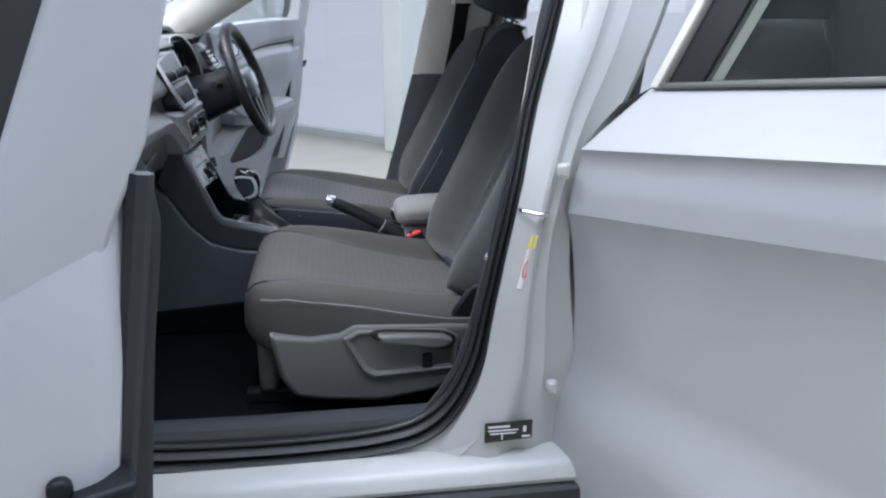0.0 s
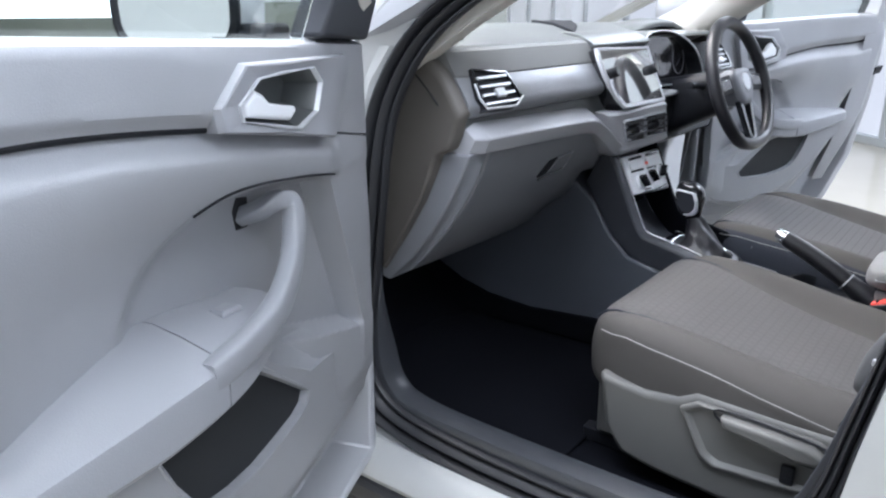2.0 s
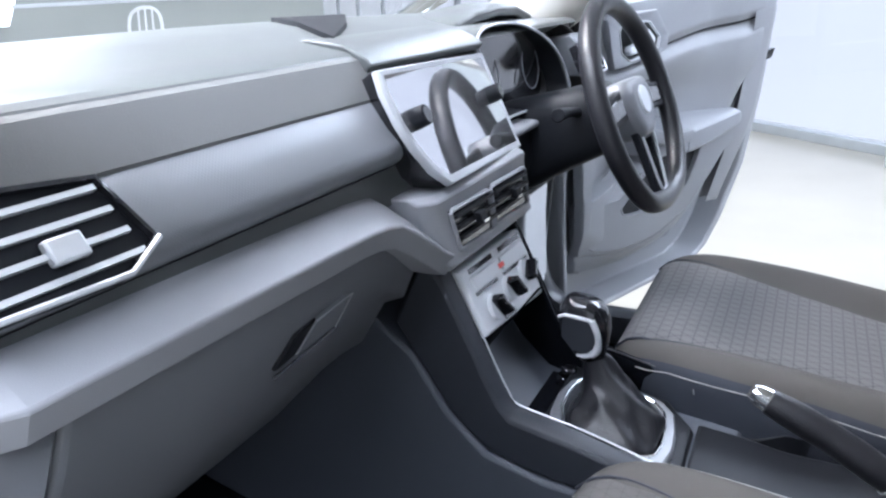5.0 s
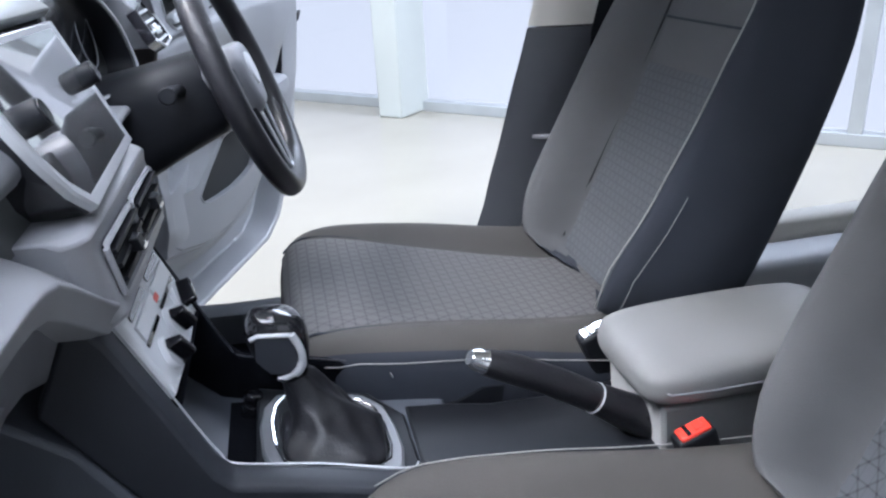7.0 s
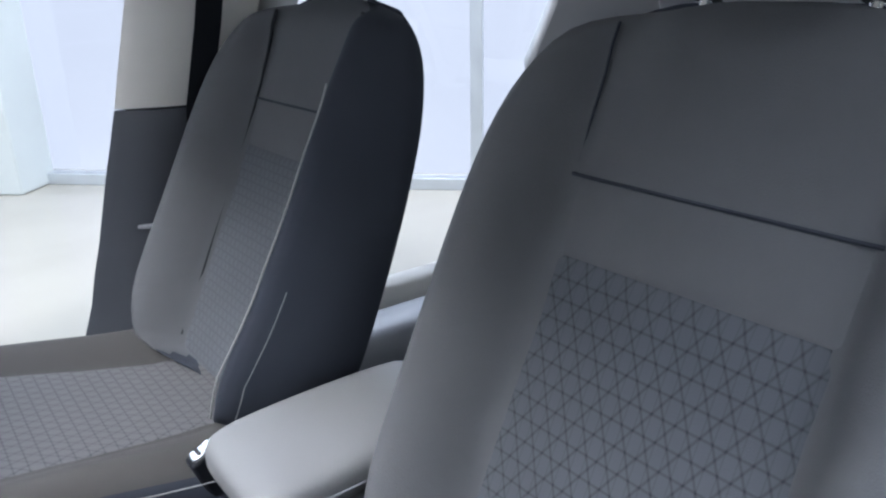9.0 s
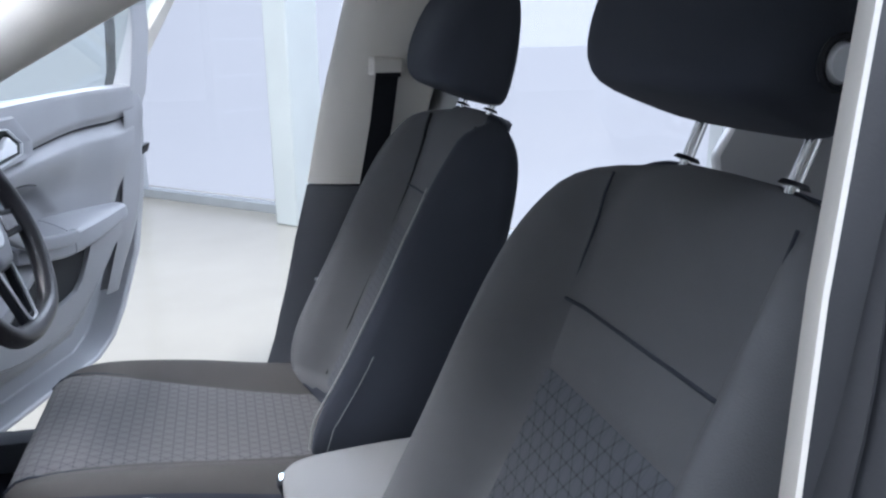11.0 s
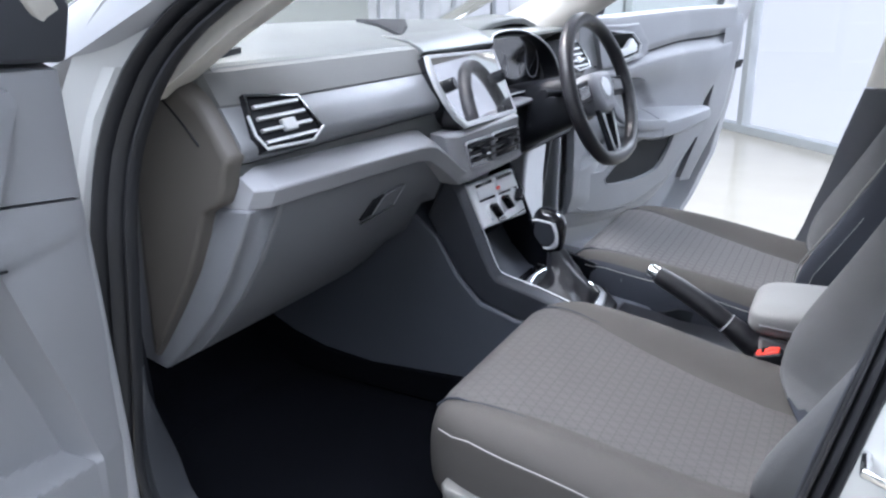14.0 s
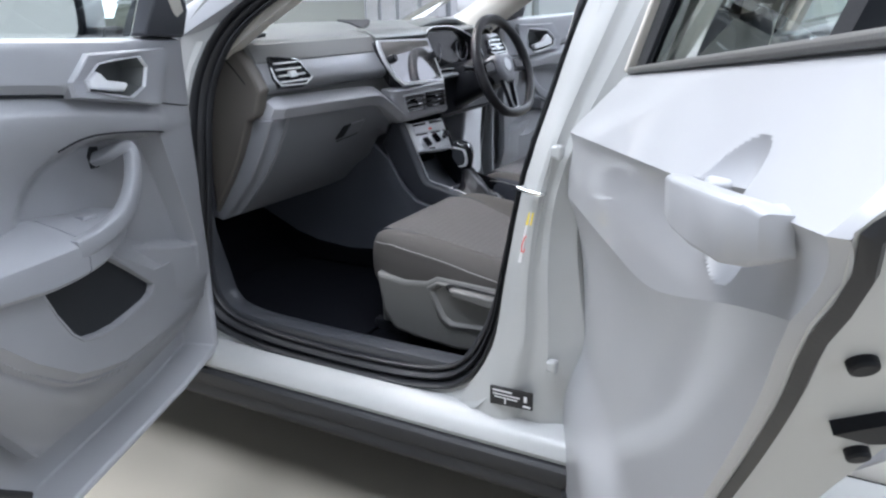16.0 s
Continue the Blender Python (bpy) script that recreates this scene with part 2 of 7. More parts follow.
def tube(bm, path, r, seg=10, closed=False, flat=1.0):
    """A round bar along a path; r may be a list."""
    path = [Vector(p) for p in path]
    n = len(path)
    rings, up = [], None
    for i, p in enumerate(path):
        a = path[(i - 1) % n] if closed or i else path[0]
        b = path[(i + 1) % n] if closed or i < n - 1 else path[-1]
        d = (b - a).normalized()
        if up is None:
            up = d.orthogonal().normalized()
        up = (up - d * up.dot(d)).normalized()
        side = d.cross(up)
        rr = r[i] if isinstance(r, (list, tuple)) else r
        rings.append([p + (up * math.cos(k * math.tau / seg) + side * math.sin(k * math.tau / seg) * flat) * rr for k in range(seg)])
    return loft(bm, rings, loop=closed)


def disc(bm, centre, axis, r, depth, seg=24, r2=None):
    c, d = Vector(centre), Vector(axis).normalized()
    u = d.orthogonal().normalized()
    v = d.cross(u)
    rings = []
    for q, rr in ((0, r), (depth, r if r2 is None else r2)):
        rings.append([c + d * q + (u * math.cos(k * math.tau / seg) + v * math.sin(k * math.tau / seg)) * rr for k in range(seg)])
    return loft(bm, rings)


def sheet(bm, us, vs, at):
    """A grid surface at(u, v)."""
    g = [[bm.verts.new(at(u, v)) for v in vs] for u in us]
    for a, b in zip(g, g[1:]):
        for i in range(len(vs) - 1):
            bm.faces.new((a[i], a[i + 1], b[i + 1], b[i]))
    return g


def span(a, b, n):
    return [a + (b - a) * i / (n - 1) for i in range(n)]


def B():
    return bmesh.new()


# ---- the hall ----
S = math.sqrt(0.5)


def wall_at(s, d, z):
    """Along the glazed wall, depth into the hall, height."""
    return V(3.475 + S * s - S * d, 3.475 - S * s - S * d, z)


floor = tagged(part("floor", box(B(), -20, 12, -8, 26, -0.1, 0.0), TILE), "polished cream tiled hall floor", "floor", kind="structure")
ROOF_SHEET = material("grey_green_roof_sheet", (0.26, 0.28, 0.27), 0.7, stain=0.12, stain_size=0.7)
TRUSS = material("pale_painted_steel", (0.62, 0.64, 0.63), 0.5, stain=0.06, stain_size=3)
ceiling = tagged(part("ceiling", box(B(), -20, 12, -8, 26, 4.6, 4.75), ROOF_SHEET), "grey-green sheet roof over pale steel trusses", "ceiling", kind="structure")
for k in range(9):
    bm = B()
    x = -9.5 + 2.45 * k
    box(bm, x - 0.05, x + 0.05, -8, 16, 4.50, 4.58)
    box(bm, x - 0.04, x + 0.04, -8, 16, 4.12, 4.19)
    y, high = -8.0, False
    while y < 15.4:
        tube(bm, [(x, y, 4.54 if high else 4.16), (x, y + 0.6, 4.16 if high else 4.54)], 0.03, 6)
        y, high = y + 0.6, not high
    tagged(part("trim_truss", bm, TRUSS), "pale steel roof truss under the sheet roof", "truss", kind="structure")
backdrop = B()
prism(backdrop, [wall_at(-28, -0.35, -1), wall_at(9, -0.35, -1), wall_at(9, -0.35, 6), wall_at(-28, -0.35, 6)], (0.03, 0.03, 0))
tagged(part("backdrop", backdrop, DAYLIGHT), "bright overcast daylight outside the glazing", "backdrop", kind="structure")

MULLIONS = [-25.5, -23.1, -20.7, -18.3, -15.9, -13.5, -11.2, -8.9, -6.8, -4.62, -2.77, 0.04, 2.2, 4.6, 7.0]
win = tagged(part("window_1", box(B(), -28, 9, -0.07, 0.07, 4.0, 4.6, wall_at), PLASTER), "glazed hall wall with slim pale metal frames", "window wall", kind="structure")
part("sill", box(B(), -28, 9, -0.05, 0.06, 0.0, 0.07, wall_at), ALU, win, bevel=0.004)
for s0, s1 in zip([-28] + MULLIONS, MULLIONS + [9]):
    pane = part("pane", box(B(), s0 + 0.03, s1 - 0.03, -0.006, 0.006, 0.07, 4.0, wall_at), GLASS, win)
    pane.visible_shadow = False
for s0 in MULLIONS:
    part("window_frame", box(B(), s0 - 0.035, s0 + 0.035, -0.045, 0.055, 0.07, 4.0, wall_at), ALU, win, bevel=0.004)
col = tagged(part("column", box(B(), -2.87, -2.67, -0.02, 0.32, 0.0, 4.6, wall_at), COLUMN_PAINT, bevel=0.012), "pale painted square column before the glazing", "column", kind="structure")

# wall ahead of the car, seen through the windscreen
fw = tagged(part("wall_front", prism(B(), [(-3.4, 6.1, 0), (-10.5, -1.0, 0), (-10.6, -0.9, 0), (-3.5, 6.2, 0)], (0, 0, 4.6)), GREENWALL), "grey-green panelled wall", "wall", kind="structure")
for k in range(9):
    z = 0.35 + 0.47 * k
    part("rail", prism(B(), [(-3.42, 6.06, z), (-10.46, -0.98, z), (-10.48, -0.96, z), (-3.44, 6.08, z)], (0, 0, 0.03)), ALU, fw)
tagged(part("wall_side", box(B(), -11, 12, -8.1, -8.0, 0, 4.6), PLASTER), "plain pale hall wall", "wall", kind="structure")
tagged(part("wall_left", box(B(), -11.1, -11.0, -8, 16, 0, 4.6), PLASTER), "plain pale hall wall", "wall", kind="structure")
tagged(part("wall_right", box(B(), 12.0, 12.1, -8, 16, 0, 4.6), PLASTER), "plain pale hall wall", "wall", kind="structure")

# a white bar chair before the panelled wall
WHITE_STEEL = material("white_painted_steel", (0.78, 0.79, 0.78), 0.4, stain=0.04, stain_size=5)
chair = tagged(new("bar_chair"), "white metal bar chair standing by the panelled wall", "chair")
cx, cy = -4.35, 4.62
part("seat", box(B(), cx - 0.20, cx + 0.20, cy - 0.20, cy + 0.20, 0.80, 0.83), WHITE_STEEL, chair, bevel=0.01)
for dx in (-0.18, 0.18):
    for dy in (-0.18, 0.18):
        part("leg", tube(B(), [(cx + dx * 1.15, cy + dy * 1.15, 0.0), (cx + dx, cy + dy, 0.81)], 0.014, 8), WHITE_STEEL, chair)
part("backrest", tube(B(), rounded([V(cx - 0.18, cy + 0.18, 0.81), V(cx - 0.18, cy + 0.22, 1.16), V(cx, cy + 0.24, 1.24), V(cx + 0.18, cy + 0.22, 1.16), V(cx + 0.18, cy + 0.18, 0.81)], 5, closed=False), 0.014, 8), WHITE_STEEL, chair)
for dx in (-0.08, 0.0, 0.08):
    part("back_rod", tube(B(), [(cx + dx, cy + 0.19, 0.82), (cx + dx, cy + 0.235, 1.225)], 0.008, 6), WHITE_STEEL, chair)

# ---- the car ----
MID = 0.88
car = tagged(new("car"), "white compact crossover car with all four doors open", "car")


def left(x, y, z):
    return V(x, y, z)


def right(x, y, z):
    return V(x, 2 * MID - y, z)


SIDES = (left, right)


def hinged(hx, hy, angle, mirrored):
    """Door coordinates: u from the hinge along the door, w inward through it, z up."""
    a = radians(angle)
    h, n = V(math.cos(a), -math.sin(a), 0), V(math.sin(a), math.cos(a), 0)

    def at(u, w, z):
        p = V(hx, hy, z) + h * u + n * w
        return V(p.x, 2 * MID - p.y, p.z) if mirrored else p
    return at


# BEGIN BODY
# body: sills, pillars, floor, roof, outer panels. Lines are (x, z) on the side.
SEAL_OUT = [(0.60, 1.30), (0.36, 1.165), (0.256, 1.03), (0.228, 0.87), (0.195, 0.66), (0.172, 0.50), (0.215, 0.405), (0.36, 0.362), (0.62, 0.352), (0.86, 0.362), (0.97, 0.405), (1.036, 0.52), (1.064, 0.66), (1.094, 0.82), (1.140, 1.02), (1.186, 1.18), (1.255, 1.40)]
SEAL_IN = [(0.63, 1.265), (0.40, 1.143), (0.302, 1.016), (0.276, 0.862), (0.247, 0.66), (0.229, 0.525), (0.268, 0.444), (0.39, 0.412), (0.62, 0.400), (0.84, 0.408), (0.945, 0.445), (1.006, 0.535), (1.038, 0.666), (1.070, 0.82), (1.118, 1.02), (1.166, 1.18), (1.235, 1.40)]


def tumble(z):
    """How far the side leans inward above the waist."""
    return 0.0 if z < 0.9 else 0.16 * (z - 0.9) + 0.35 * max(0.0, z - 1.1) ** 1.4


def lean(x, z):
    """Inward lean of the opening, stronger at its rear upper edge."""
    return tumble(z) + 0.03 * step(0.80, 1.05, z) * step(0.70, 1.0, x)


def body_side(at):
    side = part("side_frame", B(), INNER_PAINT, car, "white painted door surround")
    n = 6
    out = rounded([V(x, 0, z) for x, z in SEAL_OUT], n, closed=False)
    inn = rounded([V(x, 0, z) for x, z in SEAL_IN], n, closed=False)
    # rubber seal: two soft ridges on a dark trim band
    prof = [(0.0, 0.072), (0.0, 0.058), (0.08, 0.048), (0.20, 0.045), (0.30, 0.052), (0.34, 0.072), (0.40, 0.074), (0.44, 0.060), (0.56, 0.054), (0.68, 0.060), (0.74, 0.076), (0.80, 0.074), (0.86, 0.066), (0.94, 0.066), (0.985, 0.070), (1.0, 0.078), (0.96, 0.084), (0.80, 0.088)]
    rings = []
    for o, i in zip(out, inn):
        p = [o.lerp(i, f) for f, _ in prof]
        rings.append([at(q.x, y + 0.03 + lean(q.x, q.z), q.z) for q, (_, y) in zip(p, prof)])
    part("door_seal", loft(B(), rings, closed=False), RUBBER, car, "double-lipped black rubber door seal")
    # white frame from the seal outwards
    bm = B()
    half = len(out) // 2
    rings = []
    for k, o in enumerate(out):
        c = V(0.62, 0, 0.75)
        d = (o - c).normalized()
        w1, w2 = 0.022, 0.05
        rings.append([at(o.x - d.x * 0.01, 0.105 + lean(o.x, o.z), o.z - d.z * 0.01), at(o.x, 0.088 + lean(o.x, o.z), o.z), at(o.x + d.x * w1, 0.080 + lean(o.x, o.z), o.z + d.z * w1), at(o.x + d.x * w2, 0.060 + lean(o.x, o.z), o.z + d.z * w2)])
    loft(bm, rings, closed=False)
    part("opening_flange", bm, INNER_PAINT, side)
    # sill: white rocker and black cladding
    rocker = [(0.125, 0.372), (0.100, 0.364), (0.066, 0.360), (0.040, 0.352), (0.024, 0.338), (0.017, 0.322), (0.020, 0.312), (0.050, 0.306), (0.125, 0.306)]
    part("rocker", loft(B(), [[at(x, y, z) for y, z in rocker] for x in span(-0.02, 2.12, 16)]), INNER_PAINT, side, "white painted sill")
    clad = [(0.055, 0.309), (0.014, 0.309), (0.006, 0.302), (0.004, 0.280), (0.014, 0.262), (0.010, 0.246), (0.016, 0.228), (0.05, 0.205), (0.12, 0.195), (0.12, 0.309)]
    part("sill_cladding", loft(B(), [[at(x, y, z) for y, z in clad] for x in span(-0.35, 2.15, 16)]), CLADDING, side, "black textured sill cladding")
    # centre pillar between the doors: a soft double-folded panel
    fr = [(0.955, 0.370), (1.030, 0.50), (1.060, 0.66), (1.090, 0.82), (1.137, 1.02), (1.184, 1.18), (1.254, 1.40)]
    re = [(1.165, 0.306), (1.178, 0.52), (1.168, 0.70), (1.176, 0.83), (1.215, 0.95), (1.285, 1.10), (1.40, 1.40)]
    zs = span(0, 1, 22)
    f3 = rounded([V(x, 0, z) for x, z in fr], 4, closed=False)
    r3 = rounded([V(x, 0, z) for x, z in re], 4, closed=False)
    bm = B()
    rings = []
    for p, q in zip(f3, r3):
        row = []
        for f, y in ((0, 0.088), (0.12, 0.082), (0.30, 0.070), (0.42, 0.064), (0.52, 0.066), (0.60, 0.078), (0.68, 0.082), (0.84, 0.078), (1.0, 0.092), (1.30, 0.10), (1.42, 0.12), (1.50, 0.20), (1.52, 0.30)):
            s = p + (q - p) * f
            row.append(at(s.x, y - 0.012 + lean(s.x, s.z) * (1 - 0.3 * f), s.z))
        rings.append(row)
    loft(bm, rings, closed=False)
    part("centre_pillar", bm, INNER_PAINT, side, "white painted centre door pillar")
    # hinge pillar ahead of the opening
    bm = B()
    rings = []
    for z in span(0.312, 1.10, 14):
        x1 = curve([(0.30, 0.25), (0.40, 0.205), (0.50, 0.172), (0.66, 0.193), (0.87, 0.226), (1.03, 0.254), (1.1, 0.30)], z)
        rings.append([at(x1 + 0.006, 0.10 + tumble(z), z), at(x1 - 0.012, 0.078 + tumble(z), z), at(x1 - 0.05, 0.075 + tumble(z), z), at(x1 - 0.075, 0.10 + tumble(z), z), at(x1 - 0.13, 0.11 + tumble(z), z), at(x1 - 0.16, 0.05 + tumble(z), z)])
    loft(bm, rings, closed=False)
    part("hinge_pillar", bm, INNER_PAINT, side, "white painted hinge pillar")
    # windscreen pillar, outer skin and inner trim
    path = [(0.06, 0.07, 1.06), (0.22, 0.10, 1.13), (0.42, 0.15, 1.235), (0.66, 0.215, 1.365), (0.90, 0.265, 1.455), (1.20, 0.29, 1.50)]
    bm = B()
    loft(bm, [[at(x - 0.03, y + 0.03, z + 0.035), at(x, y - 0.015, z + 0.015), at(x + 0.035, y - 0.012, z - 0.012), at(x + 0.06, y + 0.03, z - 0.02), at(x + 0.0, y + 0.06, z + 0.01)] for x, y, z in path])
    part("windscreen_pillar", bm, WHITE_PAINT, side, sharp=60)
    bm = B()
    path = [(0.20, 0.20, 1.082), (0.225, 0.19, 1.09), (0.34, 0.205, 1.165), (0.46, 0.225, 1.235), (0.70, 0.275, 1.365), (0.92, 0.315, 1.44)]
    loft(bm, [[at(x - 0.045, y + 0.035, z + 0.022), at(x + 0.03, y - 0.03, z - 0.004), at(x + 0.07, y - 0.035, z - 0.03), at(x + 0.06, y + 0.005, z - 0.035), at(x, y + 0.045, z)] for x, y, z in path])
    part("pillar_trim", bm, BEIGE_TRIM, side, "pale windscreen pillar trim", sharp=60)
    # front wing and rear quarter, plain outer skin
    wing = [(-0.02, 0.312), (-0.02, 0.55), (0.0, 0.80), (0.05, 1.02), (-0.60, 1.0), (-1.02, 0.88), (-1.06, 0.45), (-0.84, 0.34), (-0.80, 0.50), (-0.68, 0.63), (-0.52, 0.68), (-0.34, 0.63), (-0.23, 0.50), (-0.20, 0.34)]
    part("front_wing", prism(B(), [at(x, 0.035, z) for x, z in wing], at(0, 0.035, 0) - at(0, 0, 0)), WHITE_PAINT, side, "white front wing", bevel=0.012)
    quarter = [(2.28, 0.62), (2.20, 0.95), (2.32, 1.16), (2.75, 1.18), (2.98, 1.0), (3.05, 0.50), (2.70, 0.36), (2.64, 0.52), (2.52, 0.66), (2.36, 0.70)]
    part("rear_quarter", prism(B(), [at(x, 0.035, z) for x, z in quarter], at(0, 0.035, 0) - at(0, 0, 0)), WHITE_PAINT, side, "white rear quarter panel", bevel=0.012)
    part("rear_pillar", prism(B(), [at(2.32, 0.09, 1.15), at(2.30, 0.20, 1.48), at(2.70, 0.20, 1.44), at(2.86, 0.09, 1.15)], at(0, 0.04, 0) - at(0, 0, 0)), WHITE_PAINT, side)
    part("roof_rail", loft(B(), [[at(x, y + 0.03, z + 0.03), at(x, y - 0.01, z), at(x, y + 0.03, z - 0.03), at(x, y + 0.07, z)] for x, y, z in ((0.86, 0.265, 1.46), (1.2, 0.285, 1.50), (1.7, 0.28, 1.515), (2.4, 0.24, 1.48))]), WHITE_PAINT, side)


for at in SIDES:
    body_side(at)

# striker, labels and hinges on the near pillar
bm = B()
tube(bm, [(1.100, 0.080, 0.842), (1.098, 0.045, 0.846), (1.120, 0.040, 0.842), (1.142, 0.045, 0.838), (1.142, 0.082, 0.834)], 0.0045, 8)
box(bm, 1.135, 1.150, 0.072, 0.080, 0.80, 0.865)
part("striker", bm, CHROME, car, "bright steel door striker", bevel=0.001)
lab = part("type_plate", prism(B(), [(1.040, 0.0470, 0.392), (1.132, 0.0470, 0.397), (1.132, 0.0470, 0.434), (1.040, 0.0470, 0.432)], (0, 0.004, 0)), LABEL_BLACK, car, "black plate with illegible white print")
for x0, x1, z0, z1 in ((1.046, 1.088, 0.424, 0.427), (1.046, 1.105, 0.4165, 0.4185), (1.050, 1.100, 0.410, 0.412), (1.072, 1.0745, 0.398, 0.412), (1.112, 1.128, 0.400, 0.404), (1.114, 1.120, 0.412, 0.424)):
    part("print_bar", box(B(), x0, x1, 0.0457, 0.0472, z0, z1), LABEL_WHITE, lab)
wl = part("warning_label", prism(B(), [(1.094, 0.0560, 0.700), (1.106, 0.0545, 0.700), (1.122, 0.0530, 0.775), (1.110, 0.0545, 0.775)], (0, 0.004, 0)), LABEL_WHITE, car, "white label with a red ring and a yellow head")
part("label_head", prism(B(), [(1.110, 0.0540, 0.776), (1.122, 0.0518, 0.776), (1.127, 0.0518, 0.800), (1.116, 0.0540, 0.800)], (0, 0.004, 0)), YELLOW, wl)
part("label_ring", tube(B(), [V(1.1085 + 0.0045 * math.cos(a) + 0.004 * math.sin(a), 0.0535, 0.738 + 0.016 * math.sin(a)) for a in span(0, math.tau, 17)[:-1]], 0.0011, 6, closed=True), RED, wl)
for z in (0.50, 0.915):
    bm = B()
    box(bm, 1.158, 1.178, 0.046, 0.066, z - 0.011, z + 0.011)
    disc(bm, (1.174, 0.050, z - 0.014), (0, 0, 1), 0.005, 0.028, 14)
    part("door_hinge", bm, INNER_PAINT, car, "white painted door hinge", bevel=0.004)

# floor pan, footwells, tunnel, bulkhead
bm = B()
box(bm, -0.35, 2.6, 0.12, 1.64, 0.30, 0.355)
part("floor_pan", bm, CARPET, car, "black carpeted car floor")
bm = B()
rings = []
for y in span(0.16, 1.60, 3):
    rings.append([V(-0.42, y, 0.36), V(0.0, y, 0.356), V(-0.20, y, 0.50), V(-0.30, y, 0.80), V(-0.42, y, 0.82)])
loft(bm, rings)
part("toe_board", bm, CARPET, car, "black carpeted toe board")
part("kick_panel", prism(B(), [(0.20, 0.168, 0.42), (0.19, 0.168, 0.66), (0.18, 0.168, 0.80), (-0.4, 0.168, 0.80), (-0.4, 0.168, 0.36), (0.20, 0.168, 0.36)], (0, -0.04, 0)), BLACK, car)
# daylight from the driver's door is put into this panel's pale colour
part("kick_panel", prism(B(), [(0.245, 1.475, 0.42), (0.245, 1.475, 0.66), (0.255, 1.475, 0.80), (-0.3, 1.475, 0.80), (-0.3, 1.475, 0.36), (0.245, 1.475, 0.36)], (0, 0.16, 0)), KICK, car, "kick panel with door daylight put into its pale colour", bevel=0.012, seg=3)
for at in SIDES:
    line = rounded([V(0.250, 0, 0.70), V(0.244, 0, 0.64), V(0.238, 0, 0.54), V(0.262, 0, 0.462), V(0.340, 0, 0.432), V(0.60, 0, 0.424), V(0.97, 0, 0.424)], 6, closed=False)
    rings = []
    for q in line:
        d = (V(0.62, 0, 0.75) - q).normalized()
        if q.x > 0.34:
            d = V(0, 0, 1)
        k = lerp(0.15, 1.0, step(0.70, 0.50, q.z))
        rings.append([at(q.x + d.x * g, 0.108 + (y - 0.108) * k, q.z + d.z * g) for g, y in ((-0.045, 0.116), (-0.012, 0.106), (0.0, 0.110), (0.003, 0.124), (0.002, 0.150), (-0.004, 0.164), (-0.02, 0.168), (-0.07, 0.168))])
    part("scuff_plate", loft(B(), rings, closed=False), SCUFF, car, "dark grey sill and kick trim", sharp=50)
for at in SIDES:
    lip = [(0.150, 0.36), (0.150, 0.472), (0.162, 0.488), (0.205, 0.490), (0.222, 0.478), (0.230, 0.440), (0.235, 0.36)]
    part("rear_sill_trim", loft(B(), [[at(x, y, z) for y, z in lip] for x in span(1.34, 2.16, 8)]), BEIGE_TRIM, car, "beige trim over the rear sill", sharp=50)
    pad = [(0.236, 0.36), (0.236, 0.440), (0.260, 0.456), (0.330, 0.452), (0.352, 0.435), (0.360, 0.40), (0.362, 0.36)]
    part("rear_scuff_plate", loft(B(), [[at(x, y, z) for y, z in pad] for x in span(1.40, 2.10, 8)]), STRIP, car, "pale grey inner sill plate", sharp=50)
tagged(part("floor_mat", prism(B(), [(0.02, 0.22, 0.357), (0.56, 0.22, 0.357), (0.58, 0.25, 0.357), (0.58, 0.66, 0.357), (0.05, 0.70, 0.357), (-0.05, 0.60, 0.357)], (0, 0, 0.009)), CARPET, None, bevel=0.004), "black cloth floor mat lying in the passenger footwell", "floor mat")
part("seat_rail", box(B(), 0.57, 1.12, 0.325, 0.355, 0.356, 0.385), BLACK, car, "black seat rail", bevel=0.004)
part("seat_rail", box(B(), 0.57, 1.12, 0.68, 0.71, 0.356, 0.385), BLACK, car, bevel=0.004)
# roof and bonnet
bm = B()
sheet(bm, span(0.62, 2.62, 14), span(0.22, 1.54, 12), lambda x, y: V(x, y, 1.545 - 0.10 * ((x - 1.5) / 1.0) ** 2 - 0.06 * ((y - MID) / 0.66) ** 2 + 0.0))
part("roof", bm, WHITE_PAINT, car, "white painted roof")
bm = B()
sheet(bm, span(0.66, 2.60, 14), span(0.24, 1.52, 12), lambda x, y: V(x, y, 1.515 - 0.10 * ((x - 1.5) / 1.0) ** 2 - 0.06 * ((y - MID) / 0.66) ** 2))
part("headliner", bm, HEADLINER, car, "pale cloth headliner")
bm = B()
sheet(bm, span(-1.05, -0.12, 10), span(0.06, 1.70, 12), lambda x, y: V(x, y, 1.06 - 0.13 * ((x + 0.12) / 0.93) ** 2 - 0.05 * ((y - MID) / 0.82) ** 2))
part("bonnet", bm, WHITE_PAINT, car, "white painted bonnet")
part("nose", loft(B(), [[V(-1.02 - 0.10 * math.cos((y - MID) * 1.4), y, 0.30), V(-1.10 - 0.12 * math.cos((y - MID) * 1.4), y, 0.55), V(-1.0 - 0.10 * math.cos((y - MID) * 1.4), y, 0.90), V(-0.9, y, 0.9), V(-0.9, y, 0.3)] for y in span(0.06, 1.70, 12)]), WHITE_PAINT, car, "white front bumper")
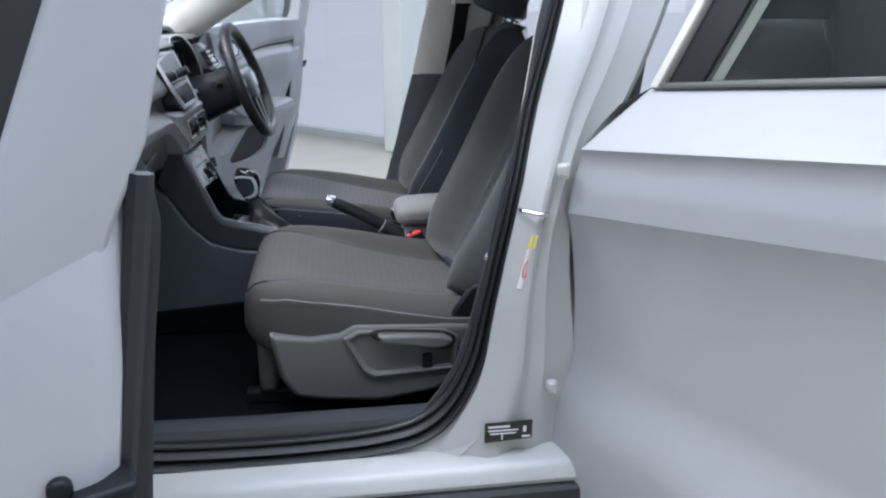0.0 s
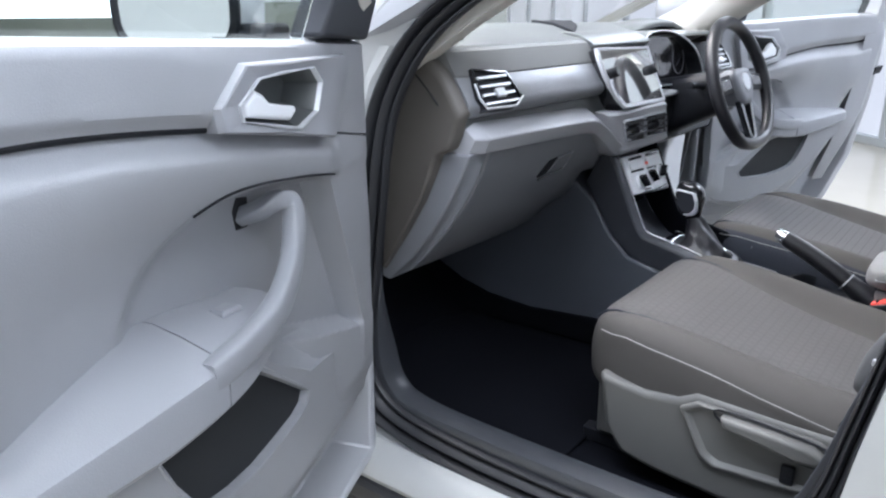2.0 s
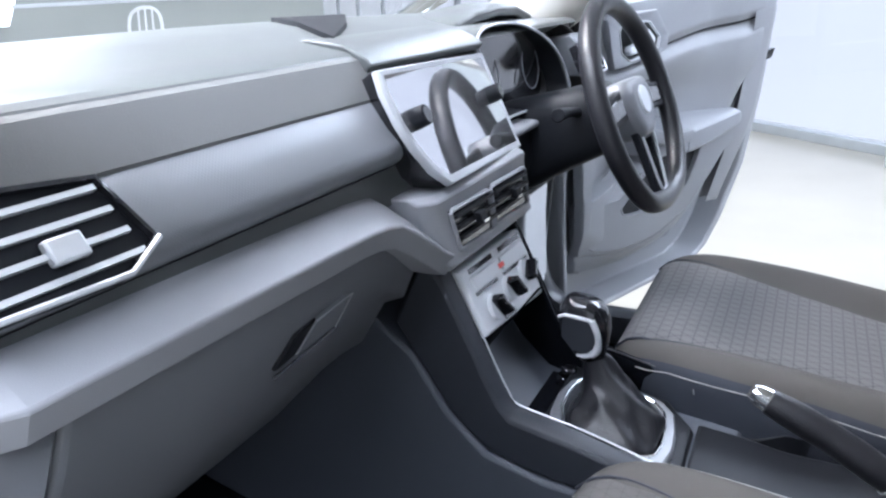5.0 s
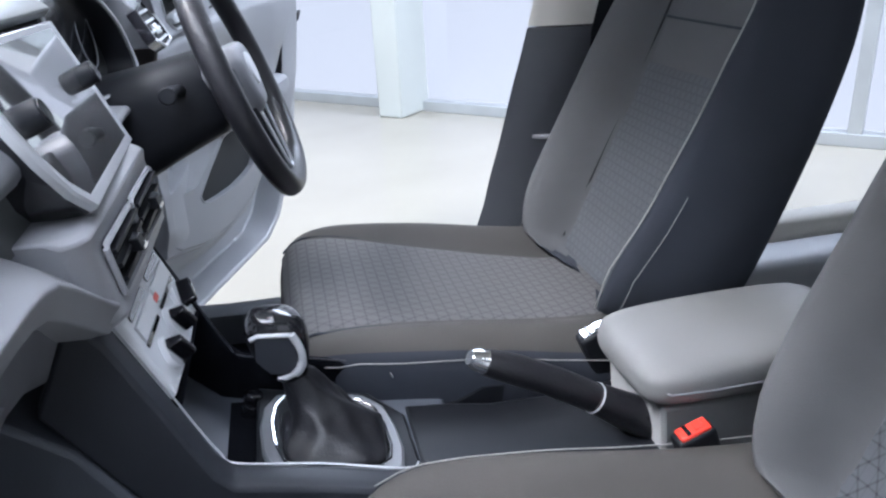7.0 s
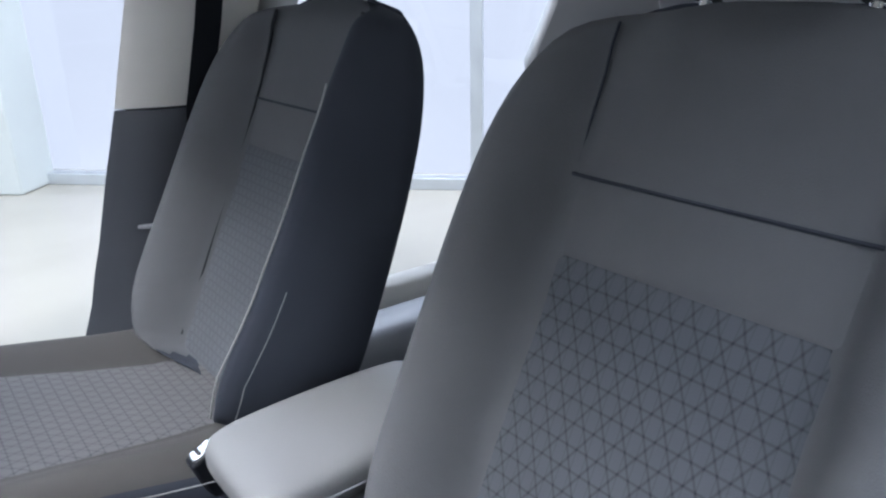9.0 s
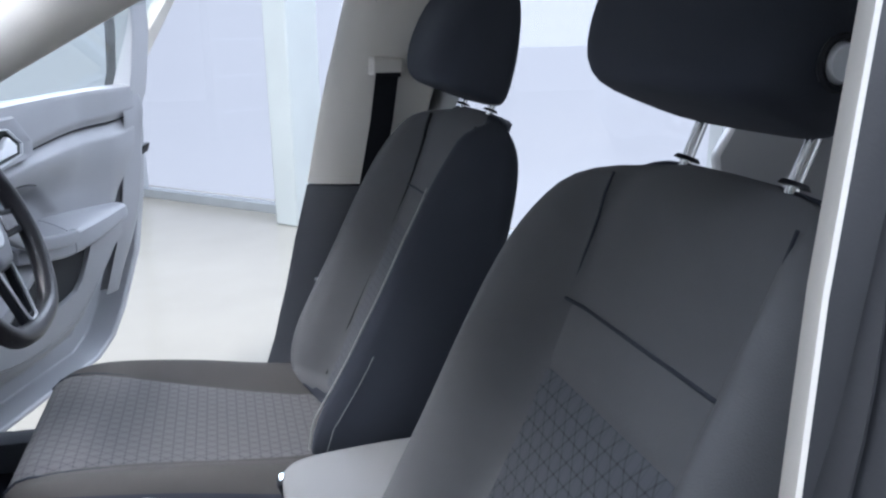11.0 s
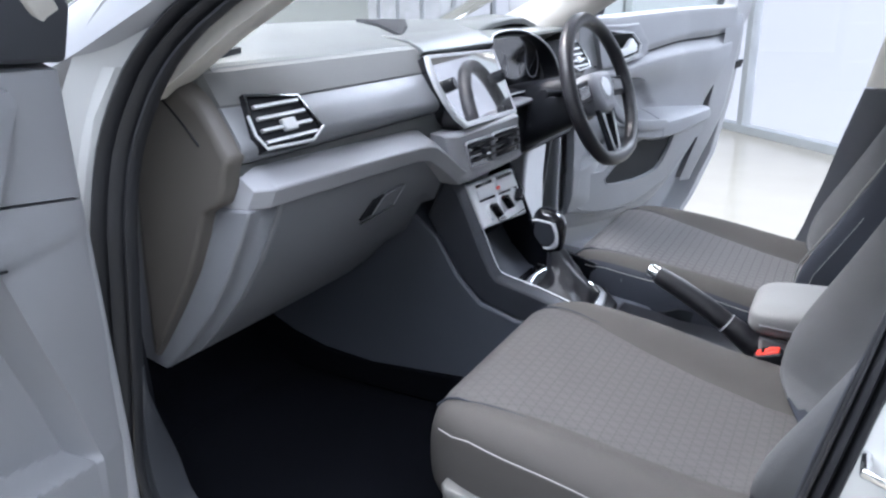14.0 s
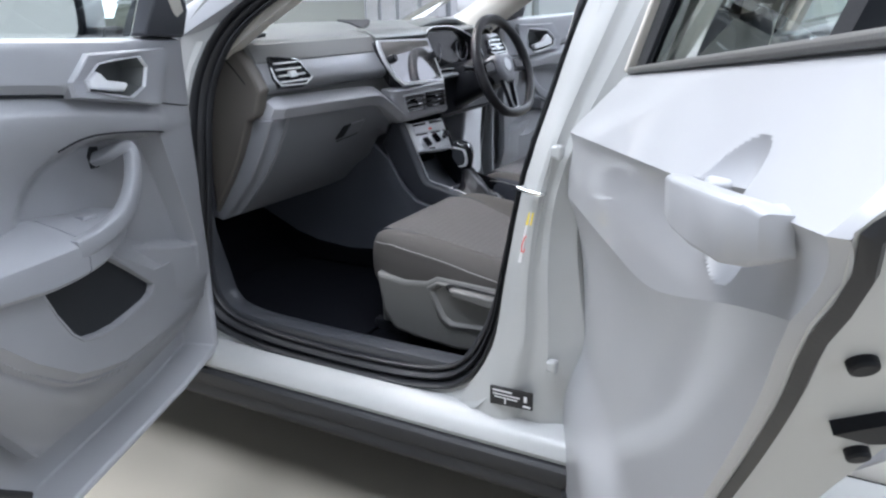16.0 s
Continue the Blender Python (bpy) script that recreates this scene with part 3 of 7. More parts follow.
part("tail", loft(B(), [[V(2.95 + 0.08 * math.cos((y - MID) * 1.4), y, 0.32), V(3.0 + 0.08 * math.cos((y - MID) * 1.4), y, 0.6), V(2.86 + 0.06 * math.cos((y - MID) * 1.4), y, 1.05), V(2.62, y, 1.46), V(2.56, y, 1.46), V(2.8, y, 1.0), V(2.85, y, 0.32)] for y in span(0.07, 1.69, 12)]), WHITE_PAINT, car, "white tailgate and bumper")
bm = B()
sheet(bm, span(0, 1, 10), span(0.17, 1.59, 14), lambda f, y: V(lerp(-0.13, 0.72, f) - 0.14 * (1 - ((y - MID) / 0.71) ** 2) * (1 - 0.4 * f), lerp(y, MID + (y - MID) * 0.86, f), lerp(1.065, 1.455, f)))
ws = part("windscreen", bm, GLASS, car, "clear curved windscreen")
ws.visible_shadow = False
ws.modifiers.new("thick", "SOLIDIFY").thickness = 0.004
for x in (-0.52, 2.42):
    for at in SIDES:
        wheel = part("wheel", disc(B(), at(x, 0.20, 0.325), at(0, -1, 0) - at(0, 0, 0), 0.215, 0.012, 32), SILVER, car, "silver alloy wheel")
        bm = B()
        prof = [(0.215, 0.03), (0.235, 0.02), (0.315, 0.03), (0.325, 0.06), (0.325, 0.18), (0.315, 0.21), (0.235, 0.22), (0.215, 0.2)]
        rings = [[at(x + r * math.cos(a), y, 0.325 + r * math.sin(a)) for r, y in prof] for a in span(0, math.tau, 33)[:-1]]
        part("tyre", loft(bm, rings, loop=True), TYRE, wheel, "black tyre")
# END BODY
# BEGIN SEATS
# front seats: x and z as in the car, y from the seat's own middle, outer side first
def cloth(name, base, line, cell, faint=0.5):
    """Woven cloth with a printed net of thin triangle lines."""
    m = material(name, base, 0.85, grain=0.7, grain_size=800, stain=0.05, stain_size=14, spec=0.25)
    nt = m.node_tree
    b = nt.nodes["Principled BSDF"]
    link = b.inputs["Base Color"].links[0].from_socket
    uv = nt.nodes.new("ShaderNodeUVMap")
    sep = nt.nodes.new("ShaderNodeSeparateXYZ")
    nt.links.new(uv.outputs[0], sep.inputs[0])

    def calc(op, a, b2=None, c=None):
        n = nt.nodes.new("ShaderNodeMath")
        n.operation = op
        for i, v in enumerate((a, b2, c)):
            if v is None:
                continue
            if isinstance(v, (int, float)):
                n.inputs[i].default_value = v
            else:
                nt.links.new(v, n.inputs[i])
        return n.outputs[0]
    total = None
    for ang in (0, 60, 120, 90):
        c, s = math.cos(radians(ang)) / cell, math.sin(radians(ang)) / cell
        if ang == 90:
            c, s = c / 0.577 , s / 0.577
        p = calc("ADD", calc("MULTIPLY", sep.outputs[0], c), calc("MULTIPLY", sep.outputs[1], s))
        d = calc("ABSOLUTE", calc("SUBTRACT", calc("FRACT", p), 0.5))
        f = calc("SUBTRACT", 1.0, calc("SMOOTH_MIN", calc("MULTIPLY", d, 10.5), 1.0, 0.2))
        f = calc("MULTIPLY", f, 0.25 if ang == 90 else 0.5)
        total = f if total is None else calc("ADD", total, f)
    total = calc("MULTIPLY", calc("MINIMUM", total, 1.15), faint)
    mix = nt.nodes.new("ShaderNodeMix")
    mix.data_type = "RGBA"
    nt.links.new(total, mix.inputs["Factor"])
    nt.links.new(link, mix.inputs["A"])
    mix.inputs["B"].default_value = (*line, 1)
    nt.links.new(mix.outputs["Result"], b.inputs["Base Color"])
    return m


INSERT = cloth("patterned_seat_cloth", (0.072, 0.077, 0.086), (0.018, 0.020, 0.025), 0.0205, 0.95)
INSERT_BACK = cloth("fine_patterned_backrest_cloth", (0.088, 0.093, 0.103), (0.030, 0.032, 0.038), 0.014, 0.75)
# cushion cloth twice: the passenger's is darker, with cabin shade in its colour
INSERT_FAINT = cloth("shaded_faint_pattern_cloth", (0.075, 0.072, 0.071), (0.030, 0.029, 0.030), 0.0155, 0.6)
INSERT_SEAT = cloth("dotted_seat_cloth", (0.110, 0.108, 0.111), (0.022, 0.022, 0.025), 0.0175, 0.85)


def cushion_top(x, y):
    base = curve([(0.553, 0.560), (0.558, 0.596), (0.570, 0.622), (0.595, 0.636), (0.65, 0.635), (0.70, 0.626), (0.80, 0.602), (0.90, 0.580), (1.0, 0.562), (1.12, 0.552)], x)
    a, e = abs(y), insert_half(x)
    crest = lerp(0.010, 0.030, step(0.60, 0.85, x)) * step(0.575, 0.66, x)
    bol = crest * (1 - (1 - max(0.0, min(1.0, (a - e) / max(0.03, 0.222 - e)))) ** 2)
    return base + bol - 0.020 * step(0.215, 0.262, a)


def insert_half(x):
    """Half width of the cushion's patterned middle, which narrows to the rear."""
    return curve([(0.553, 0.178), (0.62, 0.186), (0.75, 0.165), (0.90, 0.142), (1.12, 0.118)], x)


def cushion_half(x):
    return curve([(0.553, 0.155), (0.560, 0.195), (0.580, 0.228), (0.62, 0.250), (0.70, 0.260), (0.80, 0.262), (1.0, 0.268), (1.12, 0.262)], x)


def back_line(s):
    """Front of the backrest's middle: a point s metres up its slope."""
    return curve([(0.0, 1.090), (0.10, 1.133), (0.20, 1.175), (0.30, 1.215), (0.40, 1.250), (0.48, 1.276), (0.56, 1.296), (0.645, 1.312)], s), 0.555 + 0.93 * s


def back_half(s):
    return curve([(0.0, 0.215), (0.06, 0.240), (0.16, 0.258), (0.34, 0.262), (0.46, 0.256), (0.53, 0.243), (0.575, 0.225), (0.605, 0.203), (0.622, 0.180), (0.636, 0.145), (0.645, 0.085)], s)


def back_front(s, y):
    """How far the surface stands forward of the middle line."""
    a = abs(y)
    h = back_half(s)
    tall = curve([(0.0, 0.085), (0.08, 0.108), (0.20, 0.098), (0.40, 0.092), (0.50, 0.082), (0.57, 0.055), (0.62, 0.030), (0.645, 0.012)], s)
    f = max(0.0, min(1.0, (a - 0.143) / max(0.02, h - 0.040 - 0.143)))
    bol = tall * (1 - (1 - f) ** 2.2)
    roll = (0.030 + 0.75 * tall) * step(h - 0.055, h, a) ** 2.0
    top = 0.030 * step(0.595, 0.645, s)
    return bol - roll - top


def front_seat(middle, outer):
    """outer: -1 where the outer side faces -y, 1 where it faces +y."""
    slide = 0.020 if outer < 0 else -0.022

    def at(x, y, z):
        return V(x + slide * step(0.90, 0.60, x), middle + y, z)

    a23 = radians(21.0)
    fwd, up = V(-math.cos(a23), 0, math.sin(a23)), V(math.sin(a23), 0, math.cos(a23))

    def bk(s, y, d):
        x, z = back_line(s)
        return at(x - (0.022 if outer > 0 else 0.012) * step(0.60, 0.15, s), y, z) + fwd * d
    # cushion
    bm = B()
    rings = []
    for x in [0.553, 0.557, 0.565, 0.58, 0.605, 0.64, 0.68, 0.74, 0.82, 0.90, 0.98, 1.06, 1.12]:
        h = cushion_half(x)
        fr = step(0.545, 0.64, x)
        zl = lerp(0.52, 0.475, fr)
        row = []
        for y in span(-0.88, 0.88, 27):
            row.append((y * h, cushion_top(x, y * h)))
        e = cushion_top(x, h * 0.9)
        tail = [(h * 0.95, e - 0.010), (h * 0.995, e - 0.032), (h * 1.0, lerp(e, zl, 0.6)), (h * 0.985, zl + 0.012), (h * 0.95, zl)]
        row = [(-y, z) for y, z in reversed(tail)] + row + tail
        rings.append([at(x, y, z) for y, z in row])
    loft(bm, rings)
    seat = part("front_seat", bm, SEAT, car, "dark grey cloth front seat with a pale plastic base", sub=1)
    # shade between cushion and console is painted: inner side faces get the charcoal cloth
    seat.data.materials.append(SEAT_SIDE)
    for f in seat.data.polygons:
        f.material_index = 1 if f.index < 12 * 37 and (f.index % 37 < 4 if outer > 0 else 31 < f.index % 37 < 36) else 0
    # patterned middle of the cushion
    bm = B()
    g = sheet(bm, span(0.562, 1.11, 40), span(-1, 1, 17), lambda x, f: at(x, f * insert_half(x), cushion_top(x, f * insert_half(x)) + 0.005 * step(1.0, 0.90, abs(f)) * step(0.558, 0.58, x) - 0.001))
    lay = bm.loops.layers.uv.new("UVMap")
    for f in bm.faces:
        for l in f.loops:
            l[lay].uv = (l.vert.co.x, l.vert.co.y)
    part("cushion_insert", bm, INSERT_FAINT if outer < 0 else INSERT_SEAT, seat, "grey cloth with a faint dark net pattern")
    # stitched seams on the cushion
    for sy in (-1, 1):
        part("seam", tube(B(), [at(x, sy * (insert_half(x) + 0.001), cushion_top(x, insert_half(x)) + 0.001) for x in span(0.566, 1.10, 30)], 0.0020, 6), SEAT_SIDE, seat)
        part("seam", tube(B(), [at(x, sy * cushion_half(x) * 1.0, lerp(cushion_top(x, cushion_half(x) * 0.9), 0.475, 0.13)) for x in span(0.60, 1.11, 20)], 0.0010, 6), STITCH, seat)
    # backrest
    bm = B()
    rings = []
    for s in [0.0, 0.03, 0.08, 0.15, 0.22, 0.29, 0.36, 0.42, 0.47, 0.52, 0.56, 0.595, 0.62, 0.638, 0.645]:
        h = back_half(s)
        t = curve([(0, 0.115), (0.2, 0.095), (0.5, 0.065), (0.60, 0.06), (0.645, 0.035)], s)
        row = [(y * h, back_front(s, y * h)) for y in span(-1, 1, 33)]
        row += [(h * 0.99, -t * 0.75), (h * 0.90, -t * 0.98), (h * 0.4, -t - 0.012), (-h * 0.4, -t - 0.012), (-h * 0.90, -t * 0.98), (-h * 0.99, -t * 0.75)]
        rings.append([bk(s, y, d) for y, d in row])
    loft(bm, rings)
    back = part("backrest", bm, SEAT_BACK, seat, "dark grey cloth backrest with raised side bolsters", sub=1)
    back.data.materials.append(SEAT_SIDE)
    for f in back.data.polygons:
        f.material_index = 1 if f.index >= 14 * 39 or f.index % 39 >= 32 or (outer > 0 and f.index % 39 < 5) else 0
    bm = B()
    sheet(bm, span(0.01, 0.375, 22), span(-0.145, 0.145, 13), lambda s, y: bk(s, y, back_front(s, y) + 0.0045 * step(0.145, 0.128, abs(y)) * step(0.378, 0.360, s)))
    lay = bm.loops.layers.uv.new("UVMap")
    for f in bm.faces:
        for l in f.loops:
            c = l.vert.co
            l[lay].uv = ((c.z - 0.5) * 1.09, c.y)
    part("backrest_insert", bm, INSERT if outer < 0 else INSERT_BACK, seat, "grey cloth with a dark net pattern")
    bm = B()
    sheet(bm, span(0.376, 0.452, 7), span(-0.145, 0.145, 13), lambda s, y: bk(s, y, back_front(s, y) + 0.004 * step(0.145, 0.130, abs(y)) * step(0.372, 0.384, s) * step(0.455, 0.444, s)))
    part("backrest_band", bm, SEAT_BACK, seat, "plain cloth band above the pattern")
    for sy in (-1, 1):
        part("seam", tube(B(), [bk(s, sy * lerp(0.146, 0.136, step(0.45, 0.62, s)), back_front(s, 0.146) + 0.001) for s in span(0.01, 0.61, 24)], 0.0017 if outer < 0 else 0.0030, 6), SEAT_SIDE if outer < 0 else BLACK, seat)
    # piping along the bolster that faces the middle of the car, and a short stitched seam on its flank
    crest = [bk(s, -outer * (back_half(s) - 0.052), back_front(s, back_half(s) - 0.052) + 0.0005) for s in span(0.02, 0.49, 22)]
    if outer > 0:
        part("piping", tube(B(), crest, 0.0015, 6), STITCH, seat, "pale piping along the bolster")
        part("seam", tube(B(), [bk(s, -outer * (back_half(s) - 0.026), back_front(s, back_half(s) - 0.026) + 0.0004) for s in span(0.03, 0.22, 12)], 0.0007, 6), STITCH, seat)
    part("seam", tube(B(), [bk(0.455, y, back_front(0.455, y) + 0.001) for y in span(-0.147, 0.147, 12)], 0.0022, 6), SEAT_SIDE, seat)
    # headrest: soft block on two chrome rods
    top = bk(0.645, 0, -0.030)
    bm = B()
    rings = []
    for z, hw, d0, d1 in ((0.0, 0.100, -0.062, 0.045), (0.004, 0.118, -0.072, 0.062), (0.018, 0.132, -0.076, 0.080), (0.055, 0.143, -0.070, 0.088), (0.11, 0.146, -0.056, 0.086), (0.155, 0.140, -0.040, 0.076), (0.188, 0.120, -0.026, 0.056), (0.203, 0.08, -0.012, 0.028)):
        c = top + V(-0.040, 0, 0.034 + (0.022 if outer < 0 else -0.008)) + up * z
        row = []
        for k in range(20):
            a = k * math.tau / 20
            ca, sa = math.cos(a), math.sin(a)
            e = 0.55
            yy = hw * math.copysign(abs(ca) ** e, ca)
            dd = (d1 if sa > 0 else -d0) * math.copysign(abs(sa) ** e, sa)
            row.append(c + V(0, yy, 0) + fwd * dd)
        rings.append(row)
    loft(bm, rings)
    part("headrest", bm, SEAT_SIDE, seat, "dark padded headrest", sub=1)
    for sy in (-1, 1):
        p0 = top + V(0.0, sy * 0.075, -0.02)
        part("headrest_rod", tube(B(), [p0, p0 + up * 0.06, p0 + up * 0.13 + V(-0.012, 0, 0)], 0.0062, 12), CHROME, seat, "chrome headrest rod")
        part("rod_collar", disc(B(), p0 + up * 0.020, up, 0.014, 0.004, 16, 0.011), BLACK, seat)
    bt = top + V(-0.052, outer * 0.142, 0.034) + up * 0.07 + fwd * 0.0
    part("headrest_button", disc(B(), bt, (0, outer, 0), 0.015, 0.006, 20, 0.012), SILVER, seat, "round headrest release button")
    part("button_ring", tube(B(), [bt + V(math.cos(a) * 0.018, outer * 0.002, math.sin(a) * 0.018) for a in span(0, math.tau, 21)[:-1]], 0.003, 6, closed=True), BLACK, seat)
    # plastic base: outer valance with a pressed panel and a lever
    o = outer

    def side(x, d, z):
        return at(x, o * (0.255 + d), z)
    bm = B()
    val = [(0.612, 0.548), (0.70, 0.538), (0.765, 0.545), (0.80, 0.563), (0.90, 0.560), (1.00, 0.556), (1.06, 0.55), (1.06, 0.44), (0.975, 0.400), (0.86, 0.382), (0.73, 0.392), (0.66, 0.405), (0.628, 0.45)]
    loft(bm, [[side(x, -0.05, z) for x, z in val], [side(x, 0.004, z) for x, z in val], [side(x + (0.82 - x) * 0.05, 0.014, z + (0.47 - z) * 0.08) for x, z in val]])
    part("seat_valance", bm, VALANCE, seat, "grey plastic seat base cover", bevel=0.006, seg=3)
    rec = [(0.775, 0.535), (0.805, 0.552), (0.99, 0.546), (1.02, 0.53), (1.02, 0.455), (0.84, 0.445), (0.815, 0.46)]
    bm = B()
    loft(bm, [[side(x, 0.010, z) for x, z in rec], [side(x, 0.022, z) for x, z in rec], [side(x + (0.90 - x) * 0.07, 0.024, z + (0.50 - z) * 0.10) for x, z in rec], [side(x + (0.90 - x) * 0.16, 0.012, z + (0.50 - z) * 0.24) for x, z in rec]])
    part("valance_panel", bm, VALANCE, seat, bevel=0.003)
    if o < 0:
        bm = B()
        lev = [(0.85, 0.548), (0.93, 0.545), (0.985, 0.540), (1.006, 0.528), (0.998, 0.512), (0.965, 0.510), (0.91, 0.522), (0.855, 0.532)]
        loft(bm, [[side(x, 0.018, z) for x, z in lev], [side(x, 0.036, z) for x, z in lev], [side(x + (0.93 - x) * 0.06, 0.042, z + (0.53 - z) * 0.25) for x, z in lev]])
        part("height_lever", bm, VALANCE, seat, "grey seat height lever", bevel=0.004, seg=3)
        part("lever_joint", tube(B(), rounded([side(0.93 + (x - 0.93) * 1.08, 0.0235, 0.53 + (z - 0.53) * 1.25) for x, z in lev], 3), 0.0022, 6, closed=True), BLACK, seat)
        part("valance_clip", box(B(), 0.945, 0.965, 0, 1, 0, 1, lambda x, y, z: side(x, 0.016 + 0.008 * y, 0.462 + 0.03 * z)), BLACK, seat, bevel=0.002)
    # inner and front base
    bm = B()
    loft(bm, [[at(x, -o * 0.245, z) for x, z in val], [at(x, -o * 0.262, z) for x, z in val]])
    part("seat_base", bm, BLACK, seat, bevel=0.006)
    part("seat_front", box(B(), 0.60, 0.64, middle - 0.20, middle + 0.20, 0.385, 0.54), VALANCE, seat, bevel=0.01)
    # recliner cover beside the backrest
    part("recliner_cover", prism(B(), [side(1.0, 0.0, 0.56), side(1.05, 0.0, 0.63), side(1.12, 0.0, 0.65), side(1.18, 0.0, 0.60), side(1.14, 0.0, 0.46), side(1.02, 0.0, 0.44)], (0, -o * 0.02, 0)), BLACK, seat, bevel=0.006)


SEAT_L, SEAT_R = 0.516, 1.244
front_seat(SEAT_L, -1)
front_seat(SEAT_R, 1)
# END SEATS
# BEGIN DASH
# dashboard, lofted across the car: sections of (x, z) from the windscreen over the top, down the face and under
def dash_section(y):
    e = step(0.30, 0.19, y) + step(1.46, 1.57, y)
    crown = 0.010 * math.sin(max(0, min(1, (y - 0.2) / 1.36)) * math.pi)
    zt = 1.114 + crown - 0.018 * e
    return [(-0.36 + 0.12 * abs(y - MID), zt - 0.012), (-0.1, zt + 0.002), (0.12, zt + 0.003), (0.21, zt - 0.002), (0.280, zt - 0.014 - 0.35 * crown), (0.328, 1.096), (0.337, 1.092), (0.342, 1.086)]


ys = [0.196, 0.202, 0.212, 0.23, 0.27, 0.33, 0.40, 0.50, 0.60, 0.68, 0.76, 0.88, 1.0, 1.1, 1.2, 1.3, 1.4, 1.48, 1.53, 1.548, 1.558, 1.564]
bm = B()
loft(bm, [[V(x - 0.02 * (step(0.215, 0.196, y) + step(1.545, 1.564, y)), y, z - 0.012 * (step(0.215, 0.196, y) + step(1.545, 1.564, y))) for x, z in dash_section(y)] for y in ys], closed=False)
dash = part("dashboard", bm, DASH_TOP, car, "grey moulded dashboard with angular trim", sharp=16)

# sloping trim panel below the lip, over a deep gap
bm = B()
trim = [(0.366, 1.045), (0.369, 1.0435), (0.382, 1.022), (0.394, 1.003), (0.3965, 0.995), (0.395, 0.988), (0.388, 0.980), (0.374, 0.972), (0.350, 0.970), (0.34, 1.03)]
rings = []
for y in [0.200, 0.206, 0.225, 0.40, 0.55, 0.66, 0.72, 0.76]:
    g = 0.010 * step(0.215, 0.200, y)
    rings.append([V(x - g, y, z) for x, z in trim])
loft(bm, rings)
part("dash_trim", bm, DASH_TRIM, dash, "satin grey trim panel with a fine net texture")
bm = B()
rings = []
for y in [0.200, 0.206, 0.225, 0.40, 0.55, 0.66, 0.72, 0.76]:
    g = 0.010 * step(0.215, 0.200, y)
    rings.append([V(x - g, y, z) for x, z in [(0.338, 1.0905), (0.344, 1.0865), (0.3565, 1.066), (0.3675, 1.0475), (0.3670, 1.0445), (0.33, 1.044), (0.32, 1.07)]])
loft(bm, rings)
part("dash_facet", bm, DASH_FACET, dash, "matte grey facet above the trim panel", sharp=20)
# shade under the trim panel is put into the darker colour of this box
part("dash_gap_shade", box(B(), 0.33, 0.376, 0.205, 1.02, 0.93, 0.9715), DASH_TOP, dash)

# pale lower strip that kinks down to the middle vents
def strip_z(y):
    return curve([(0.2, 0.0), (0.62, -0.012), (0.66, -0.020), (0.74, -0.078), (0.80, -0.098), (1.02, -0.104)], y)


bm = B()
rings = []
for y in [0.204, 0.21, 0.23, 0.40, 0.55, 0.60, 0.63, 0.655, 0.68, 0.71, 0.735, 0.75]:
    dz = strip_z(y)
    g = 0.016 * step(0.225, 0.204, y)
    k = 0.014 * step(0.62, 0.75, y)
    rings.append([V(x - g + k, y, z + dz) for x, z in [(0.352, 0.972), (0.372, 0.969), (0.388, 0.960), (0.4115, 0.9415), (0.4120, 0.9385), (0.399, 0.914), (0.380, 0.912), (0.34, 0.915)]])
loft(bm, rings)
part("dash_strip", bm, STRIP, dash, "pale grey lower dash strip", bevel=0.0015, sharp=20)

# end cap of the dash beside the open door
bm = B()
cap = [(0.215, 1.108), (0.262, 1.102), (0.310, 1.084), (0.346, 1.056), (0.372, 1.018), (0.390, 0.985), (0.380, 0.968), (0.374, 0.945), (0.362, 0.922), (0.332, 0.908), (0.318, 0.872), (0.292, 0.818), (0.255, 0.760), (0.205, 0.690), (0.182, 0.66), (0.185, 0.80), (0.20, 0.98)]
for at in SIDES:
    bm = B()
    cap = cap if at is SIDES[0] else [p for p in cap if p[1] > 0.80]
    loft(bm, [[at(x, 0.206, z) for x, z in cap], [at(x - 0.004, 0.192, z) for x, z in cap], [at(x + (0.28 - x) * 0.12, 0.180, z + (0.88 - z) * 0.06) for x, z in cap]])
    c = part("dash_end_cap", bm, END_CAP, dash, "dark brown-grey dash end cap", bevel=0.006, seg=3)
    part("cap_joint", tube(B(), [at(p.x, 0.1795, p.y) for p in rounded([V(0.215, 1.082, 0), V(0.262, 1.066, 0), V(0.30, 1.035, 0), V(0.335, 0.998, 0)], 4, closed=False)], 0.0016, 6), BLACK, dash)

# glovebox and lower panels
def lower(y):
    return [(0.392, 0.914), (0.386, 0.900), (0.368, 0.862), (0.340, 0.812), (0.300, 0.752), (0.250, 0.695), (0.205, 0.650), (0.190, 0.640), (0.10, 0.66), (0.10, 0.90)]


bm = B()
rings = []
for y in [0.262, 0.266, 0.40, 0.55, 0.66, 0.70, 0.745]:
    k = step(0.64, 0.745, y)
    g = 0.006 * (step(0.268, 0.262, y))
    dz = strip_z(y)
    rings.append([V(x - g - 0.012 * k, y, z + dz * (0.8 if i < 3 else 0.3 if i < 5 else 0.0)) for i, (x, z) in enumerate(lower(y))])
loft(bm, rings)
part("glovebox_lid", bm, DASH, dash, "dark grey glovebox lid", bevel=0.004)
bm = B()
loft(bm, [[V(x - 0.002, y, z) for x, z in lower(y)] for y in [0.200, 0.205, 0.255, 0.259]])
part("lower_end_panel", bm, DASH, dash, "grey lower end panel", bevel=0.004)
# glovebox handle: a dark plate for the recess's shade, with a flap
def face(y, d, h):
    return V(0.358, y, 0.838) + V(0.49, 0, 0.87) * d + V(0.87, 0, -0.49) * h


